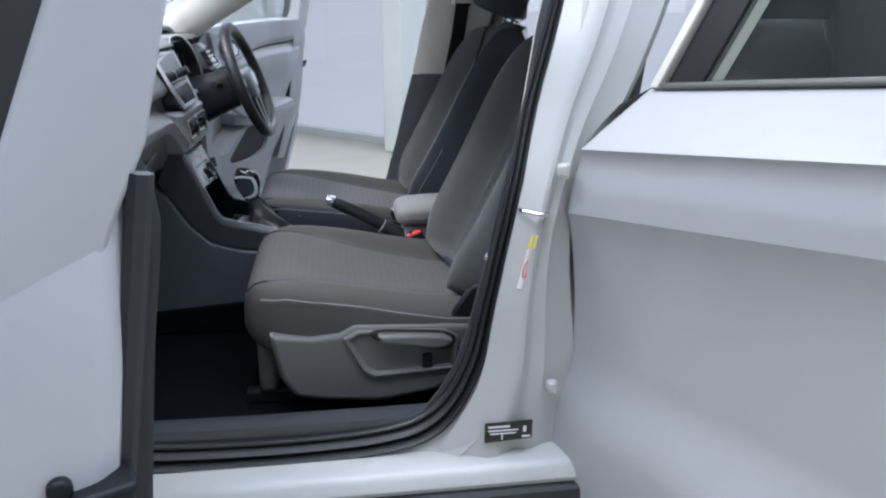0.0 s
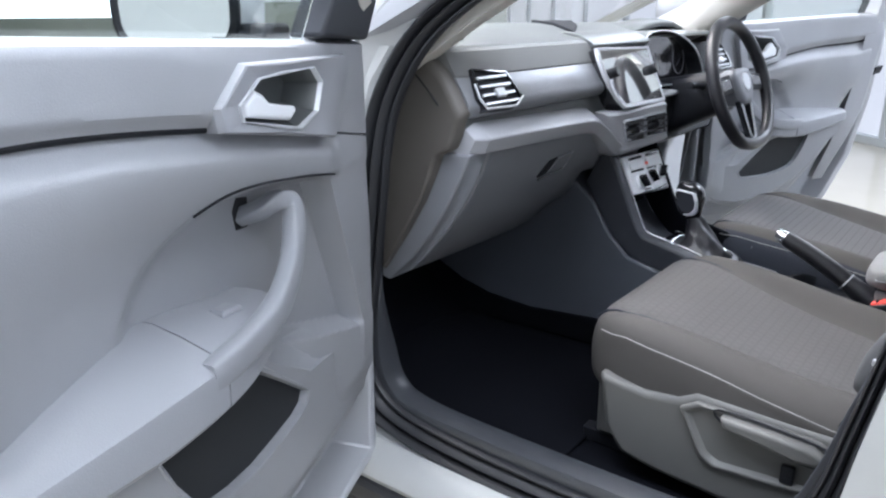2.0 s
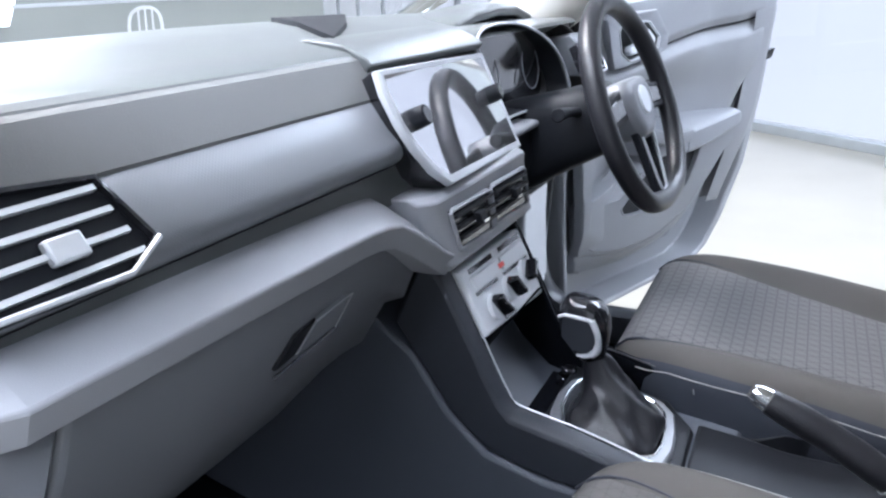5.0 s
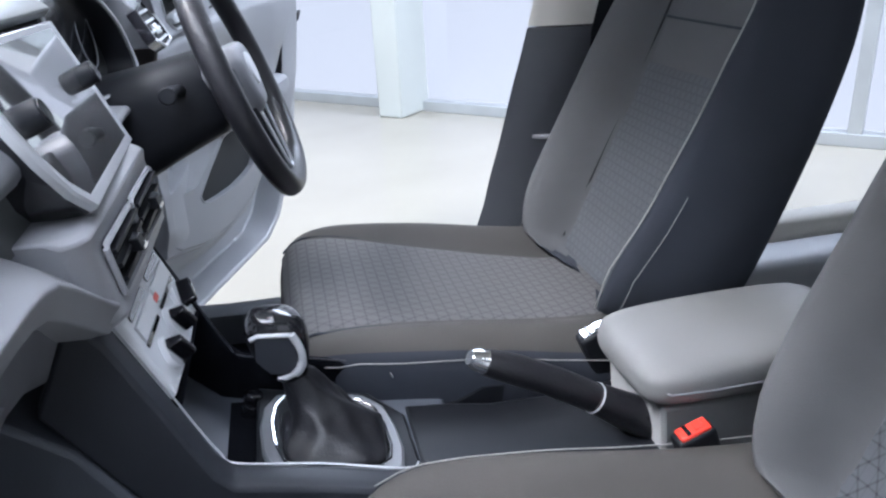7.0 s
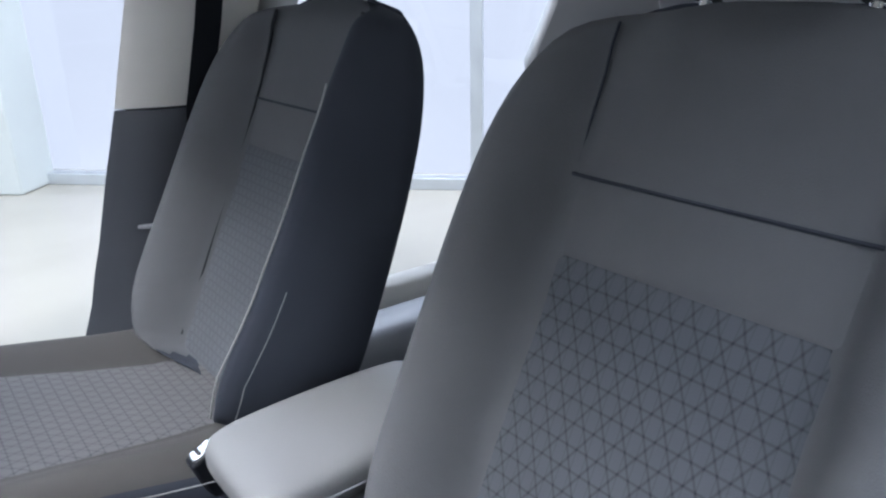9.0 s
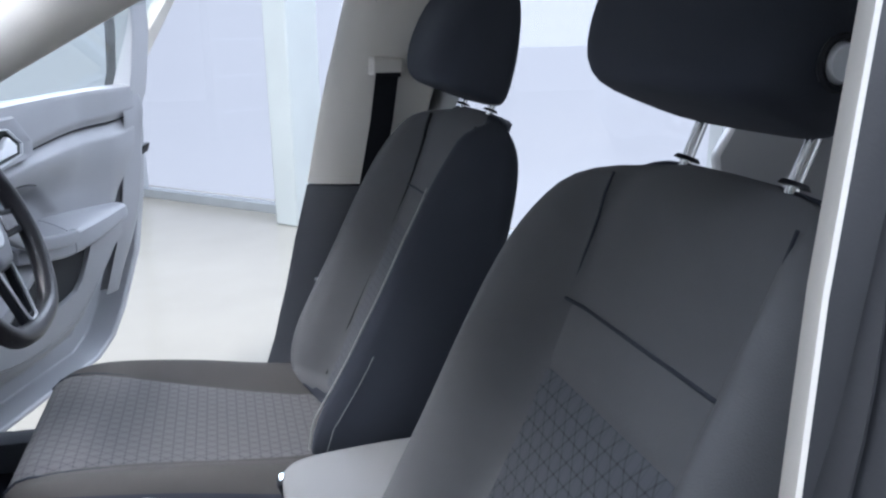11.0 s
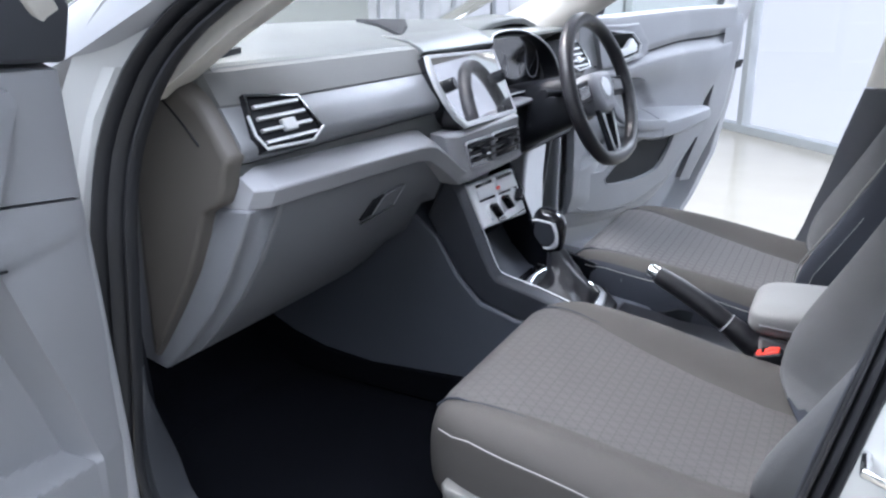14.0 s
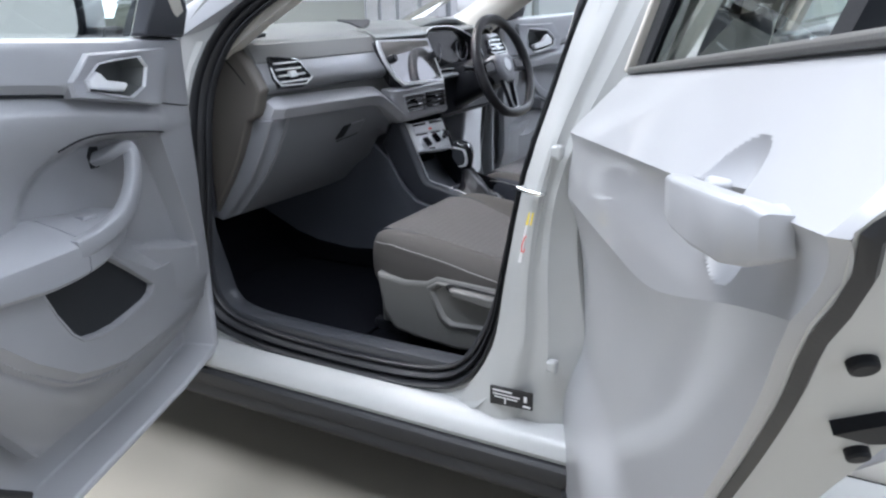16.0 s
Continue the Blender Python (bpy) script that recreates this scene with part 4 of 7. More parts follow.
def plate(outline, h0, h1):
    return loft(B(), [[face(y, d, h) for y, d in outline] for h in (h0, h1)])


part("latch_recess_shade", plate(((0.501, -0.024), (0.534, -0.018), (0.548, 0.023), (0.514, 0.018)), -0.01, 0.0035), BLACK, dash, "dark plate painted as the shade of the glovebox latch recess", bevel=0.002)
part("latch_flap", plate(((0.531, -0.018), (0.592, -0.009), (0.600, 0.030), (0.545, 0.023)), -0.004, 0.006), DASH, dash, "grey glovebox latch flap", bevel=0.002)
for line in (((0.497, -0.027), (0.545, -0.021), (0.594, -0.013)), ((0.541, 0.0245), (0.601, 0.0315)), ((0.594, -0.013), (0.602, 0.0315))):
    part("latch_edge", tube(B(), [face(y, d, 0.0062) for y, d in line], 0.0017 if len(line) > 2 else 0.0008, 6), CHROME if len(line) > 2 else STRIP, dash)

# round-cornered side vent
VX = lambda z: 0.393 - (z - 1.003) * 0.55
HEX = [(0.229, 1.056), (0.331, 1.046), (0.351, 1.000), (0.317, 0.985), (0.224, 0.988), (0.215, 1.007)]
for at in SIDES:
    def vp(y, z, d, at=at):
        return at(VX(z) + d * 0.88, y, z + d * 0.48)
    cy, cz = 0.280, 1.016
    bm = B()
    outer = [(y, z) for y, z in HEX]
    rings = [[vp(y, z, -0.01) for y, z in outer], [vp(y, z, 0.007) for y, z in outer], [vp(y + (cy - y) * 0.06, z + (cz - z) * 0.09, 0.008) for y, z in outer], [vp(y + (cy - y) * 0.10, z + (cz - z) * 0.14, -0.004) for y, z in outer]]
    loft(bm, rings, caps=False)
    v = part("side_vent", bm, BLACK_GLOSS, dash, "hexagonal side air vent with slats")
    part("vent_rim", tube(B(), [vp(y, z, 0.008) for y, z in ((0.219, 1.030), (0.216, 1.007), (0.225, 0.989), (0.317, 0.986), (0.350, 1.000))], 0.0022, 6), SILVER, dash, "bright lower vent rim")
    part("vent_hollow", prism(B(), [vp(y + (cy - y) * 0.08, z + (cz - z) * 0.10, -0.001) for y, z in outer], vp(0, 1, 0.004) - vp(0, 1, 0.0)), BLACK, dash)
    for k in range(4):
        z = 0.9965 + k * 0.0142
        ya, yb = 0.231 + 0.002 * k, 0.336 - 0.0035 * k
        part("vent_slat", loft(B(), [[vp(y, z - 0.0022, 0.002), vp(y, z - 0.0016, 0.008), vp(y, z + 0.0020, 0.007), vp(y, z + 0.0016, 0.001)] for y in (ya, yb)]), SILVER, dash)
    part("vent_tab", loft(B(), [[vp(y, 1.004, 0.004), vp(y, 1.004, 0.012), vp(y, 1.019, 0.011), vp(y, 1.019, 0.003)] for y in (0.272, 0.298)]), SILVER, dash, bevel=0.002)

# slotted demister outlet and small speaker grille on the top
def dash_z(x, y):
    return curve(sorted(dash_section(y)), x)


for k in range(5):
    x0, y0 = 0.186 + 0.022 * k, 0.232 + 0.010 * k
    part("demister_slot", loft(B(), [[V(x, y, dash_z(x, y) + h) for x, y in ((x0, y0), (x0 + 0.012, y0 + 0.002), (x0 + 0.004, y0 + 0.060), (x0 - 0.008, y0 + 0.058))] for h in (-0.006, 0.0075)]), BLACK, dash)
part("speaker_grille", loft(B(), [[V(x, y, dash_z(x, y) + h) for x, y in ((0.075, 0.91), (0.150, 0.99), (0.235, 0.86), (0.290, 0.745), (0.215, 0.785), (0.14, 0.845))] for h in (-0.006, 0.0065)]), BLACK, dash, "dark slotted grille on the dash top")

# middle: screen, vents, climate panel
TL, TR, BR, BL = V(0.372, 0.702, 1.074), V(0.353, 1.013, 1.066), V(0.404, 1.024, 0.934), V(0.422, 0.744, 0.943)
sn = (BL - TL).cross(TR - TL).normalized()
if sn.x < 0:
    sn = -sn
# outline in the screen's own shares: straight top and far side, bowed near side
EDGE = [(-0.03, 0.0), (1.0, 0.0), (1.0, 1.0), (0.03, 1.0), (-0.055, 0.84), (-0.092, 0.62), (-0.098, 0.42), (-0.075, 0.18)]
PANE = [(-0.01, 0.035), (0.982, 0.035), (0.982, 0.945), (0.06, 0.935), (-0.018, 0.79), (-0.055, 0.60), (-0.060, 0.42), (-0.042, 0.19)]


def on_screen(a, b, d):
    return TL.lerp(TR, a).lerp(BL.lerp(BR, a), b) + sn * d


def ring_of(outline, f, d):
    return [on_screen(0.47 + (a - 0.47) * f, 0.5 + (b - 0.5) * f, d) for a, b in outline]


bm = B()
loft(bm, [[p + V(-0.03, 0, 0) for p in ring_of(EDGE, 0.9, -0.05)], ring_of(EDGE, 1.0, -0.014), ring_of(EDGE, 1.02, -0.006), ring_of(EDGE, 1.02, 0.001), ring_of(EDGE, 0.99, 0.003)])
part("touchscreen", bm, BLACK_GLOSS, dash, "glossy touchscreen with two knobs")
part("screen_rim", loft(B(), [ring_of(EDGE, 1.022, -0.002), ring_of(EDGE, 1.02, 0.004), ring_of(EDGE, 1.0, 0.006), ring_of(PANE, 1.0, 0.0045), ring_of(PANE, 1.0, 0.002)], caps=False), SILVER, dash, "silver screen surround", sharp=25)
gm = material("mirror_gloss_glass", (0.62, 0.62, 0.64), 0.03, metal=0.9, stain=0.0)
part("screen_glass", prism(B(), ring_of(PANE, 1.0, 0.003), sn * 0.001), gm, dash, "reflective screen glass")


for a, b in ((0.03, 0.42), (0.88, 0.42)):
    part("screen_knob", disc(B(), on_screen(a, b, 0.003), sn, 0.0125, 0.018, 24, 0.0115), BLACK, dash, bevel=0.001)
    part("knob_face", disc(B(), on_screen(a, b, 0.021), sn, 0.0095, 0.0012, 24), BLACK_GLOSS, dash)
# hood over the screen's back edge
part("screen_cowl", loft(B(), [[V(0.360, y, 1.081), V(0.354, y, 1.088), V(0.325, y, dash_z(0.325, y) + 0.006), V(0.285, y, dash_z(0.285, y) + 0.004), V(0.255, y, dash_z(0.255, y) - 0.003), V(0.30, y, 1.068), V(0.352, y, 1.073)] for y in (0.708, 0.716, 0.76, 0.82, 0.88, 0.95, 1.008, 1.016)]), DASH_TOP, dash, "overhanging lip above the screen", bevel=0.002, sharp=30)
# centre housing
bm = B()
cs = [(0.414, 0.936), (0.424, 0.930), (0.422, 0.918), (0.426, 0.856), (0.430, 0.846), (0.416, 0.834), (0.30, 0.84), (0.30, 0.94)]
rings = []
for y, g in ((0.700, 0.018), (0.708, 0.006), (0.72, 0.0), (1.00, 0.0), (1.012, 0.006), (1.018, 0.02)):
    rings.append([V(x - g, y + (0.93 - z) * (0.42 if y < 0.85 else 0.10), z) for x, z in cs])
loft(bm, rings)
part("centre_housing", bm, STRIP, dash, "grey housing round the middle vents", bevel=0.004)


def cv(y, z, d):
    return V(0.4235 + (0.906 - z) * 0.05 + d, y + (0.93 - z) * (0.36 if y < 0.85 else 0.12), z)


for ya, yb in ((0.735, 0.852), (0.860, 0.985)):
    bm = B()
    oo = [(ya, 0.862), (yb, 0.858), (yb, 0.912), (ya, 0.914)]
    part("vent_hollow", prism(B(), [cv(y, z, 0.0015) for y, z in oo], (0.0015, 0, 0)), BLACK_GLOSS, dash)
    edge = [cv(y, z, 0.004) for y, z in oo]
    part("vent_rim", tube(B(), [p for a, b in zip(edge, edge[1:] + edge[:1]) for p in (a.lerp(b, 0.05), a.lerp(b, 0.95))], 0.003, 6, closed=True), STRIP, dash)
    for k in range(3):
        z = 0.872 + 0.0145 * k
        part("vent_slat", loft(B(), [[cv(y, z, 0.002), cv(y, z + 0.003, 0.010), cv(y, z + 0.007, 0.010), cv(y, z + 0.006, 0.002)] for y in (ya + 0.004, yb - 0.004)]), BLACK, dash)
    ym = (ya + yb) / 2
    part("vent_tab", loft(B(), [[cv(y, 0.884, 0.008), cv(y, 0.884, 0.018), cv(y, 0.898, 0.017), cv(y, 0.898, 0.008)] for y in (ym - 0.01, ym + 0.01)]), BLACK, dash, bevel=0.0015)
    part("tab_edge", loft(B(), [[cv(y, 0.8845, 0.017), cv(y, 0.8845, 0.0195), cv(y, 0.888, 0.0195), cv(y, 0.888, 0.017)] for y in (ym - 0.008, ym + 0.008)]), CHROME, dash)

# climate panel
HTL, HTR, HBR, HBL = V(0.409, 0.784, 0.822), V(0.405, 1.010, 0.814), V(0.444, 1.010, 0.714), V(0.443, 0.789, 0.736)
hn = (HBL - HTL).cross(HTR - HTL).normalized()
if hn.x < 0:
    hn = -hn


def hv(a, b, d=0.0):
    return HTL.lerp(HTR, a).lerp(HBL.lerp(HBR, a), b) + hn * d


con = tagged(part("console", B(), DASH, car, "dark grey centre console with shifter and handbrake"), kind="")
bm = B()
loft(bm, [[hv(a, b, -0.03) for a, b in ((0, 0), (1, 0), (1, 1), (0, 1))], [hv(a, b, 0.0) for a, b in ((0, 0), (1, 0), (1, 1), (0, 1))], [hv(a, b, 0.004) for a, b in ((0.015, 0.03), (0.985, 0.03), (0.985, 0.97), (0.015, 0.97))]])
part("climate_panel", bm, PANEL, con, "pale satin climate control panel", bevel=0.003)


def bar(name, a0, a1, b0, b1, d0, d1, m, bevel=0.0):
    return part(name, loft(B(), [[hv(a, b, d0) for a, b in ((a0, b0), (a1, b0), (a1, b1), (a0, b1))], [hv(a, b, d1) for a, b in ((a0, b0), (a1, b0), (a1, b1), (a0, b1))]]), m, con, bevel=bevel)


bar("switch_slot", 0.10, 0.44, 0.05, 0.12, 0.003, 0.0055, BLACK_GLOSS)
bar("switch_slot", 0.56, 0.92, 0.05, 0.12, 0.003, 0.0055, BLACK_GLOSS)
bar("button_strip", 0.08, 0.48, 0.17, 0.36, 0.003, 0.007, PANEL, 0.001)
bar("button_strip", 0.52, 0.92, 0.17, 0.36, 0.003, 0.007, PANEL, 0.001)
bar("switch_slot", 0.08, 0.40, 0.385, 0.43, 0.003, 0.0055, BLACK_GLOSS)
bar("switch_slot", 0.50, 0.92, 0.385, 0.43, 0.003, 0.0055, BLACK_GLOSS)
bar("hazard_mark", 0.46, 0.54, 0.24, 0.31, 0.0065, 0.0075, RED)
for a, b in ((0.22, 0.70), (0.50, 0.62), (0.79, 0.56)):
    r = 0.018
    part("dial", disc(B(), hv(a, b, 0.003), hn, r, 0.007, 28, r * 0.96), PANEL, con, bevel=0.001)
    ax = (hv(1, 0.5) - hv(0, 0.5)).normalized()
    ay = hn.cross(ax)
    c = hv(a, b, 0.010)
    q = (ax * 0.55 - ay * 0.83).normalized() if a < 0.7 else (ax * 0.75 + ay * 0.6).normalized()
    pp = q.cross(hn)
    bm = B()
    loft(bm, [[c + q * u * r * 0.92 + pp * v * r * 0.34 for u, v in ((-1, -1), (1, -1), (1, 1), (-1, 1))], [c + hn * 0.017 + q * u * r * 0.86 + pp * v * r * 0.22 for u, v in ((-1, -1), (1, -1), (1, 1), (-1, 1))]])
    part("dial_grip", bm, BLACK_GLOSS, con, bevel=0.002)
part("panel_slot", prism(B(), [hv(0.30, 0.88, 0.004), hv(0.46, 0.88, 0.004), hv(0.46, 0.95, 0.004), hv(0.30, 0.95, 0.004)], hn * 0.002), BLACK_GLOSS, con)

# console flanks with the bright edge line, open cubby between
FL = [(0.335, 0.760), (0.375, 0.838), (0.394, 0.832), (0.404, 0.818), (0.437, 0.744), (0.456, 0.699), (0.472, 0.664), (0.487, 0.647), (0.567, 0.628), (0.655, 0.602), (0.676, 0.588), (0.674, 0.562), (0.60, 0.566), (0.52, 0.578), (0.455, 0.598), (0.410, 0.640), (0.372, 0.700)]
for y0, y1 in ((0.752, 0.786), (1.000, 1.018)):
    bm = B()
    loft(bm, [[V(x, y0 if y0 < MID else y1, z) for x, z in FL], [V(x, y0 + 0.012 if y0 < MID else y1 - 0.006, z + (0.006 if z > 0.6 else 0)) for x, z in FL], [V(x, y1 if y0 < MID else y0, z + (0.004 if z > 0.6 else 0)) for x, z in FL]])
    # far flank takes the carpet's near-black, painting the shade inside the cubby
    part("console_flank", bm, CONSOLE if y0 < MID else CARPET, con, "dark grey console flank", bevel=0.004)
    yy = 0.785 if y0 < MID else 1.002
    line = rounded([V(0.404, yy, 0.819), V(0.437, yy, 0.745), V(0.456, yy, 0.700), V(0.472, yy, 0.666), V(0.487, yy, 0.649), V(0.567, yy, 0.631), V(0.655, yy, 0.605), V(0.672, yy + (0.02 if yy < MID else -0.02), 0.594)], 5, closed=False)
    part("edge_line", tube(B(), [p + V(0.002, 0, 0.003) for p in line], 0.0012, 6), SILVER if yy < MID else CONSOLE, con)
bm = B()
loft(bm, [[V(0.45, 0.786, 0.73), V(0.38, 0.786, 0.70), V(0.40, 0.786, 0.60), V(0.54, 0.786, 0.585), V(0.54, 0.786, 0.575), V(0.39, 0.786, 0.575), V(0.36, 0.786, 0.70)], [V(0.45, 0.992, 0.73), V(0.38, 0.992, 0.70), V(0.40, 0.992, 0.60), V(0.54, 0.992, 0.585), V(0.54, 0.992, 0.575), V(0.39, 0.992, 0.575), V(0.36, 0.992, 0.70)]])
# the hollow's shade is put into the colour, borrowed from the carpet
part("cubby", bm, CARPET, con, "open cubby with its shade put into a near-black colour")
part("power_socket", disc(B(), (0.486, 0.966, 0.575), (0.3, 0, 1), 0.013, 0.03, 20), BLACK_GLOSS, con, "round power socket", bevel=0.002)
part("socket_cap", disc(B(), (0.495, 0.972, 0.606), (0.3, 0, 1), 0.013, 0.010, 20, 0.011), BLACK_GLOSS, con, bevel=0.003)

# shifter: plate, chrome frame, leather boot, knob
def deck(x):
    return 0.612 - (x - 0.515) * 0.235


bm = B()
loft(bm, [[V(x, y, deck(x) + dz) for x, y in ((0.500, 0.786), (0.500, 0.992), (0.640, 0.988), (0.680, 0.940), (0.682, 0.830), (0.664, 0.792))] for dz in (-0.035, -0.006)])
part("shift_plate", bm, BLACK, con, "dark console deck", bevel=0.004)
fr = [(0.522, 0.806), (0.509, 0.850), (0.506, 0.895), (0.511, 0.936), (0.525, 0.964), (0.588, 0.976), (0.632, 0.968), (0.652, 0.948), (0.661, 0.905), (0.664, 0.860), (0.658, 0.826), (0.640, 0.806)]
bm = B()
cen = V(0.588, 0.886, 0)
rings = []
for k, dz in ((1.03, -0.008), (1.02, -0.001), (0.985, 0.002), (0.88, 0.0045), (0.84, 0.0062), (0.815, 0.0045), (0.80, -0.010)):
    rings.append([V(cen.x + (x - cen.x) * k, cen.y + (y - cen.y) * k, deck(x) + dz) for x, y in fr])
loft(bm, rings, caps=False)
part("shift_frame", bm, DASH_TRIM, con, "satin silver angular shifter surround", sharp=12)
inner = [V(cen.x + (x - cen.x) * 0.838, cen.y + (y - cen.y) * 0.838, deck(x) + 0.0058) for x, y in fr]
part("frame_edge", tube(B(), [p for a, b in zip(inner, inner[1:] + inner[:1]) for p in (a.lerp(b, 0.06), a.lerp(b, 0.94))], 0.0019, 6, closed=True), CHROME, con, "bright chrome inner edge of the surround")
bm = B()
rings = []
for f, cx, cy, rx, ry in ((0.0, 0.588, 0.886, 0.060, 0.068), (0.03, 0.588, 0.886, 0.060, 0.066), (0.12, 0.590, 0.887, 0.055, 0.056), (0.24, 0.588, 0.889, 0.048, 0.044), (0.40, 0.580, 0.893, 0.038, 0.033), (0.58, 0.570, 0.897, 0.029, 0.024), (0.78, 0.560, 0.90, 0.022, 0.018), (1.0, 0.553, 0.901, 0.018, 0.016)):
    row = []
    for a in span(0, math.tau, 49)[:-1]:
        ca, sa = math.cos(a), math.sin(a)
        e = lerp(0.55, 1.0, step(0.0, 0.3, f))
        fold = 1 + (0.12 * math.sin(5 * a + f * 7.0) + 0.08 * math.sin(8 * a - f * 11.0)) * (1 - 0.6 * f) * step(0.02, 0.14, f)
        x = cx + rx * math.copysign(abs(ca) ** e, ca) * fold
        row.append(V(x, cy + ry * math.copysign(abs(sa) ** e, sa) * fold, lerp(deck(x) - 0.002, 0.684, f) + 0.007 * math.sin(4 * a + 9 * f) * step(0, 0.2, f) * step(1, 0.8, f)))
    rings.append(row)
loft(bm, rings)
part("shift_boot", bm, LEATHER, con, "creased black leather shift boot", sub=1)
bm = B()
rings = []
for z, x0, x1, w in ((0.668, 0.531, 0.566, 0.015), (0.680, 0.524, 0.568, 0.018), (0.695, 0.514, 0.571, 0.0215), (0.712, 0.507, 0.574, 0.0245), (0.728, 0.504, 0.575, 0.026), (0.742, 0.506, 0.573, 0.026), (0.754, 0.511, 0.567, 0.0235), (0.762, 0.521, 0.557, 0.016)):
    c, hl = V((x0 + x1) / 2, 0.901, z), (x1 - x0) / 2
    rings.append([c + V(hl * math.copysign(abs(math.cos(a)) ** 0.75, math.cos(a)), w * math.copysign(abs(math.sin(a)) ** 0.75, math.sin(a)), -0.004 * math.cos(a)) for a in span(0, math.tau, 29)[:-1]])
loft(bm, rings)
part("shift_knob", bm, BLACK_GLOSS, con, "gloss black shift knob with a silver side frame", sub=1)
bm = B()
side_face = [(0.517, 0.742), (0.553, 0.737), (0.560, 0.716), (0.557, 0.697), (0.545, 0.688), (0.528, 0.692), (0.515, 0.712)]


def knob_y(z):
    return 0.901 - curve([(0.668, 0.015), (0.68, 0.018), (0.695, 0.0215), (0.712, 0.0245), (0.728, 0.026), (0.742, 0.0255), (0.754, 0.0225)], z)


loft(bm, [[V(x, knob_y(z) + d, z) for x, z in side_face] for d in (0.004, -0.0012)])
part("knob_panel", bm, CONSOLE, con, "matte dark side panel of the shift knob")
part("knob_band", tube(B(), [V(x, knob_y(z) - 0.001, z) for x, z in ((0.512, 0.740), (0.520, 0.743), (0.540, 0.741), (0.555, 0.739))], 0.0026, 8), SILVER, con, "bright band of the shift knob")
part("knob_spine", tube(B(), rounded([V(x, knob_y(z) - 0.0005, z) for x, z in ((0.556, 0.739), (0.563, 0.722), (0.564, 0.704), (0.558, 0.691), (0.545, 0.684), (0.534, 0.684))], 4, closed=False), [0.0045] * 9 + [0.0055] * 5 + [0.0035] * 4 + [0.002] * 3, 8), SILVER, con, "silver spine of the shift knob")

# tunnel side, rear console, handbrake, armrest
bm = B()
tun = [(-0.35, 0.80), (0.10, 0.80), (0.30, 0.77), (0.36, 0.72), (0.405, 0.645), (0.455, 0.596), (0.53, 0.574), (0.70, 0.556), (0.74, 0.55), (0.74, 0.36), (-0.35, 0.36)]
loft(bm, [[V(x, 0.728 if z < 0.45 else 0.746, z) for x, z in tun], [V(x, 1.032 if z < 0.45 else 1.014, z) for x, z in tun]])
part("tunnel_side", bm, CONSOLE_SIDE, con, "blue-grey console side below the dash", bevel=0.006)
foot = [(-0.35, 0.36), (-0.35, 0.56), (-0.16, 0.51), (-0.07, 0.469), (-0.02, 0.446), (0.07, 0.424), (0.20, 0.414), (0.40, 0.428), (0.56, 0.44), (0.56, 0.36)]
part("tunnel_carpet", prism(B(), [V(x, 0.722, z) for x, z in foot], (0, 0.03, 0)), CARPET, con, "black carpet on the foot of the tunnel", bevel=0.003)
bm = B()
rc = [(0.68, 0.560), (0.74, 0.552), (0.80, 0.540), (0.92, 0.535), (1.00, 0.545), (1.02, 0.36), (0.70, 0.36)]
loft(bm, [[V(x, 0.80, z) for x, z in rc], [V(x, 0.975, z) for x, z in rc]])
part("rear_console", bm, BLACK, con, "black console tray between the seats", bevel=0.008)
bm = B()
path = [(0.770, 0.871, 0.668), (0.81, 0.869, 0.650), (0.86, 0.866, 0.624), (0.905, 0.862, 0.597)]
tube(bm, rounded(path, 4, closed=False), [0.0155, 0.0165, 0.0175, 0.018, 0.0185, 0.0185, 0.0185, 0.0185, 0.019, 0.019, 0.019, 0.0185, 0.018], 16)
part("handbrake_lever", bm, LEATHER, con, "black handbrake lever", bevel=0.002)
part("handbrake_button", tube(B(), [(0.752, 0.872, 0.677), (0.759, 0.872, 0.673), (0.775, 0.871, 0.666)], [0.009, 0.0135, 0.0155], 16), CHROME, con, "bright handbrake button")
part("handbrake_ring", tube(B(), [V(0.905, 0.862, 0.597) + V(0.55, 0, 0.83) * 0.019 * math.cos(a) + V(0, 1, 0) * 0.019 * math.sin(a) for a in span(0, math.tau, 21)[:-1]], 0.0016, 6, closed=True), SILVER, con)
bm = B()
tube(bm, [(0.903, 0.862, 0.599), (0.94, 0.860, 0.575), (1.0, 0.858, 0.540), (1.05, 0.86, 0.51)], [0.019, 0.023, 0.03, 0.034], 16)
part("handbrake_boot", bm, LEATHER, con, "black handbrake gaiter")
# armrest
bm = B()
rings = []
for x, hw, z0, z1 in ((0.942, 0.055, 0.622, 0.640), (0.946, 0.072, 0.612, 0.650), (0.958, 0.086, 0.606, 0.659), (0.985, 0.092, 0.604, 0.664), (1.05, 0.093, 0.604, 0.668), (1.15, 0.092, 0.604, 0.670), (1.24, 0.090, 0.604, 0.668), (1.262, 0.08, 0.61, 0.655)):
    zc, hz = (z0 + z1) / 2, (z1 - z0) / 2
    rings.append([V(x, 0.882 + hw * math.copysign(abs(math.cos(a)) ** 0.45, math.cos(a)), zc + hz * math.copysign(abs(math.sin(a)) ** 0.6, math.sin(a))) for a in span(0, math.tau, 29)[:-1]])
loft(bm, rings)
part("armrest", bm, ARMREST, con, "light grey padded centre armrest", sub=1)
part("armrest_seam", tube(B(), [V(0.944, 0.882, 0.633), V(0.949, 0.822, 0.632), V(0.968, 0.792, 0.632), V(1.02, 0.788, 0.632), V(1.10, 0.788, 0.632), V(1.25, 0.79, 0.632)], 0.0014, 6), DASH, con)
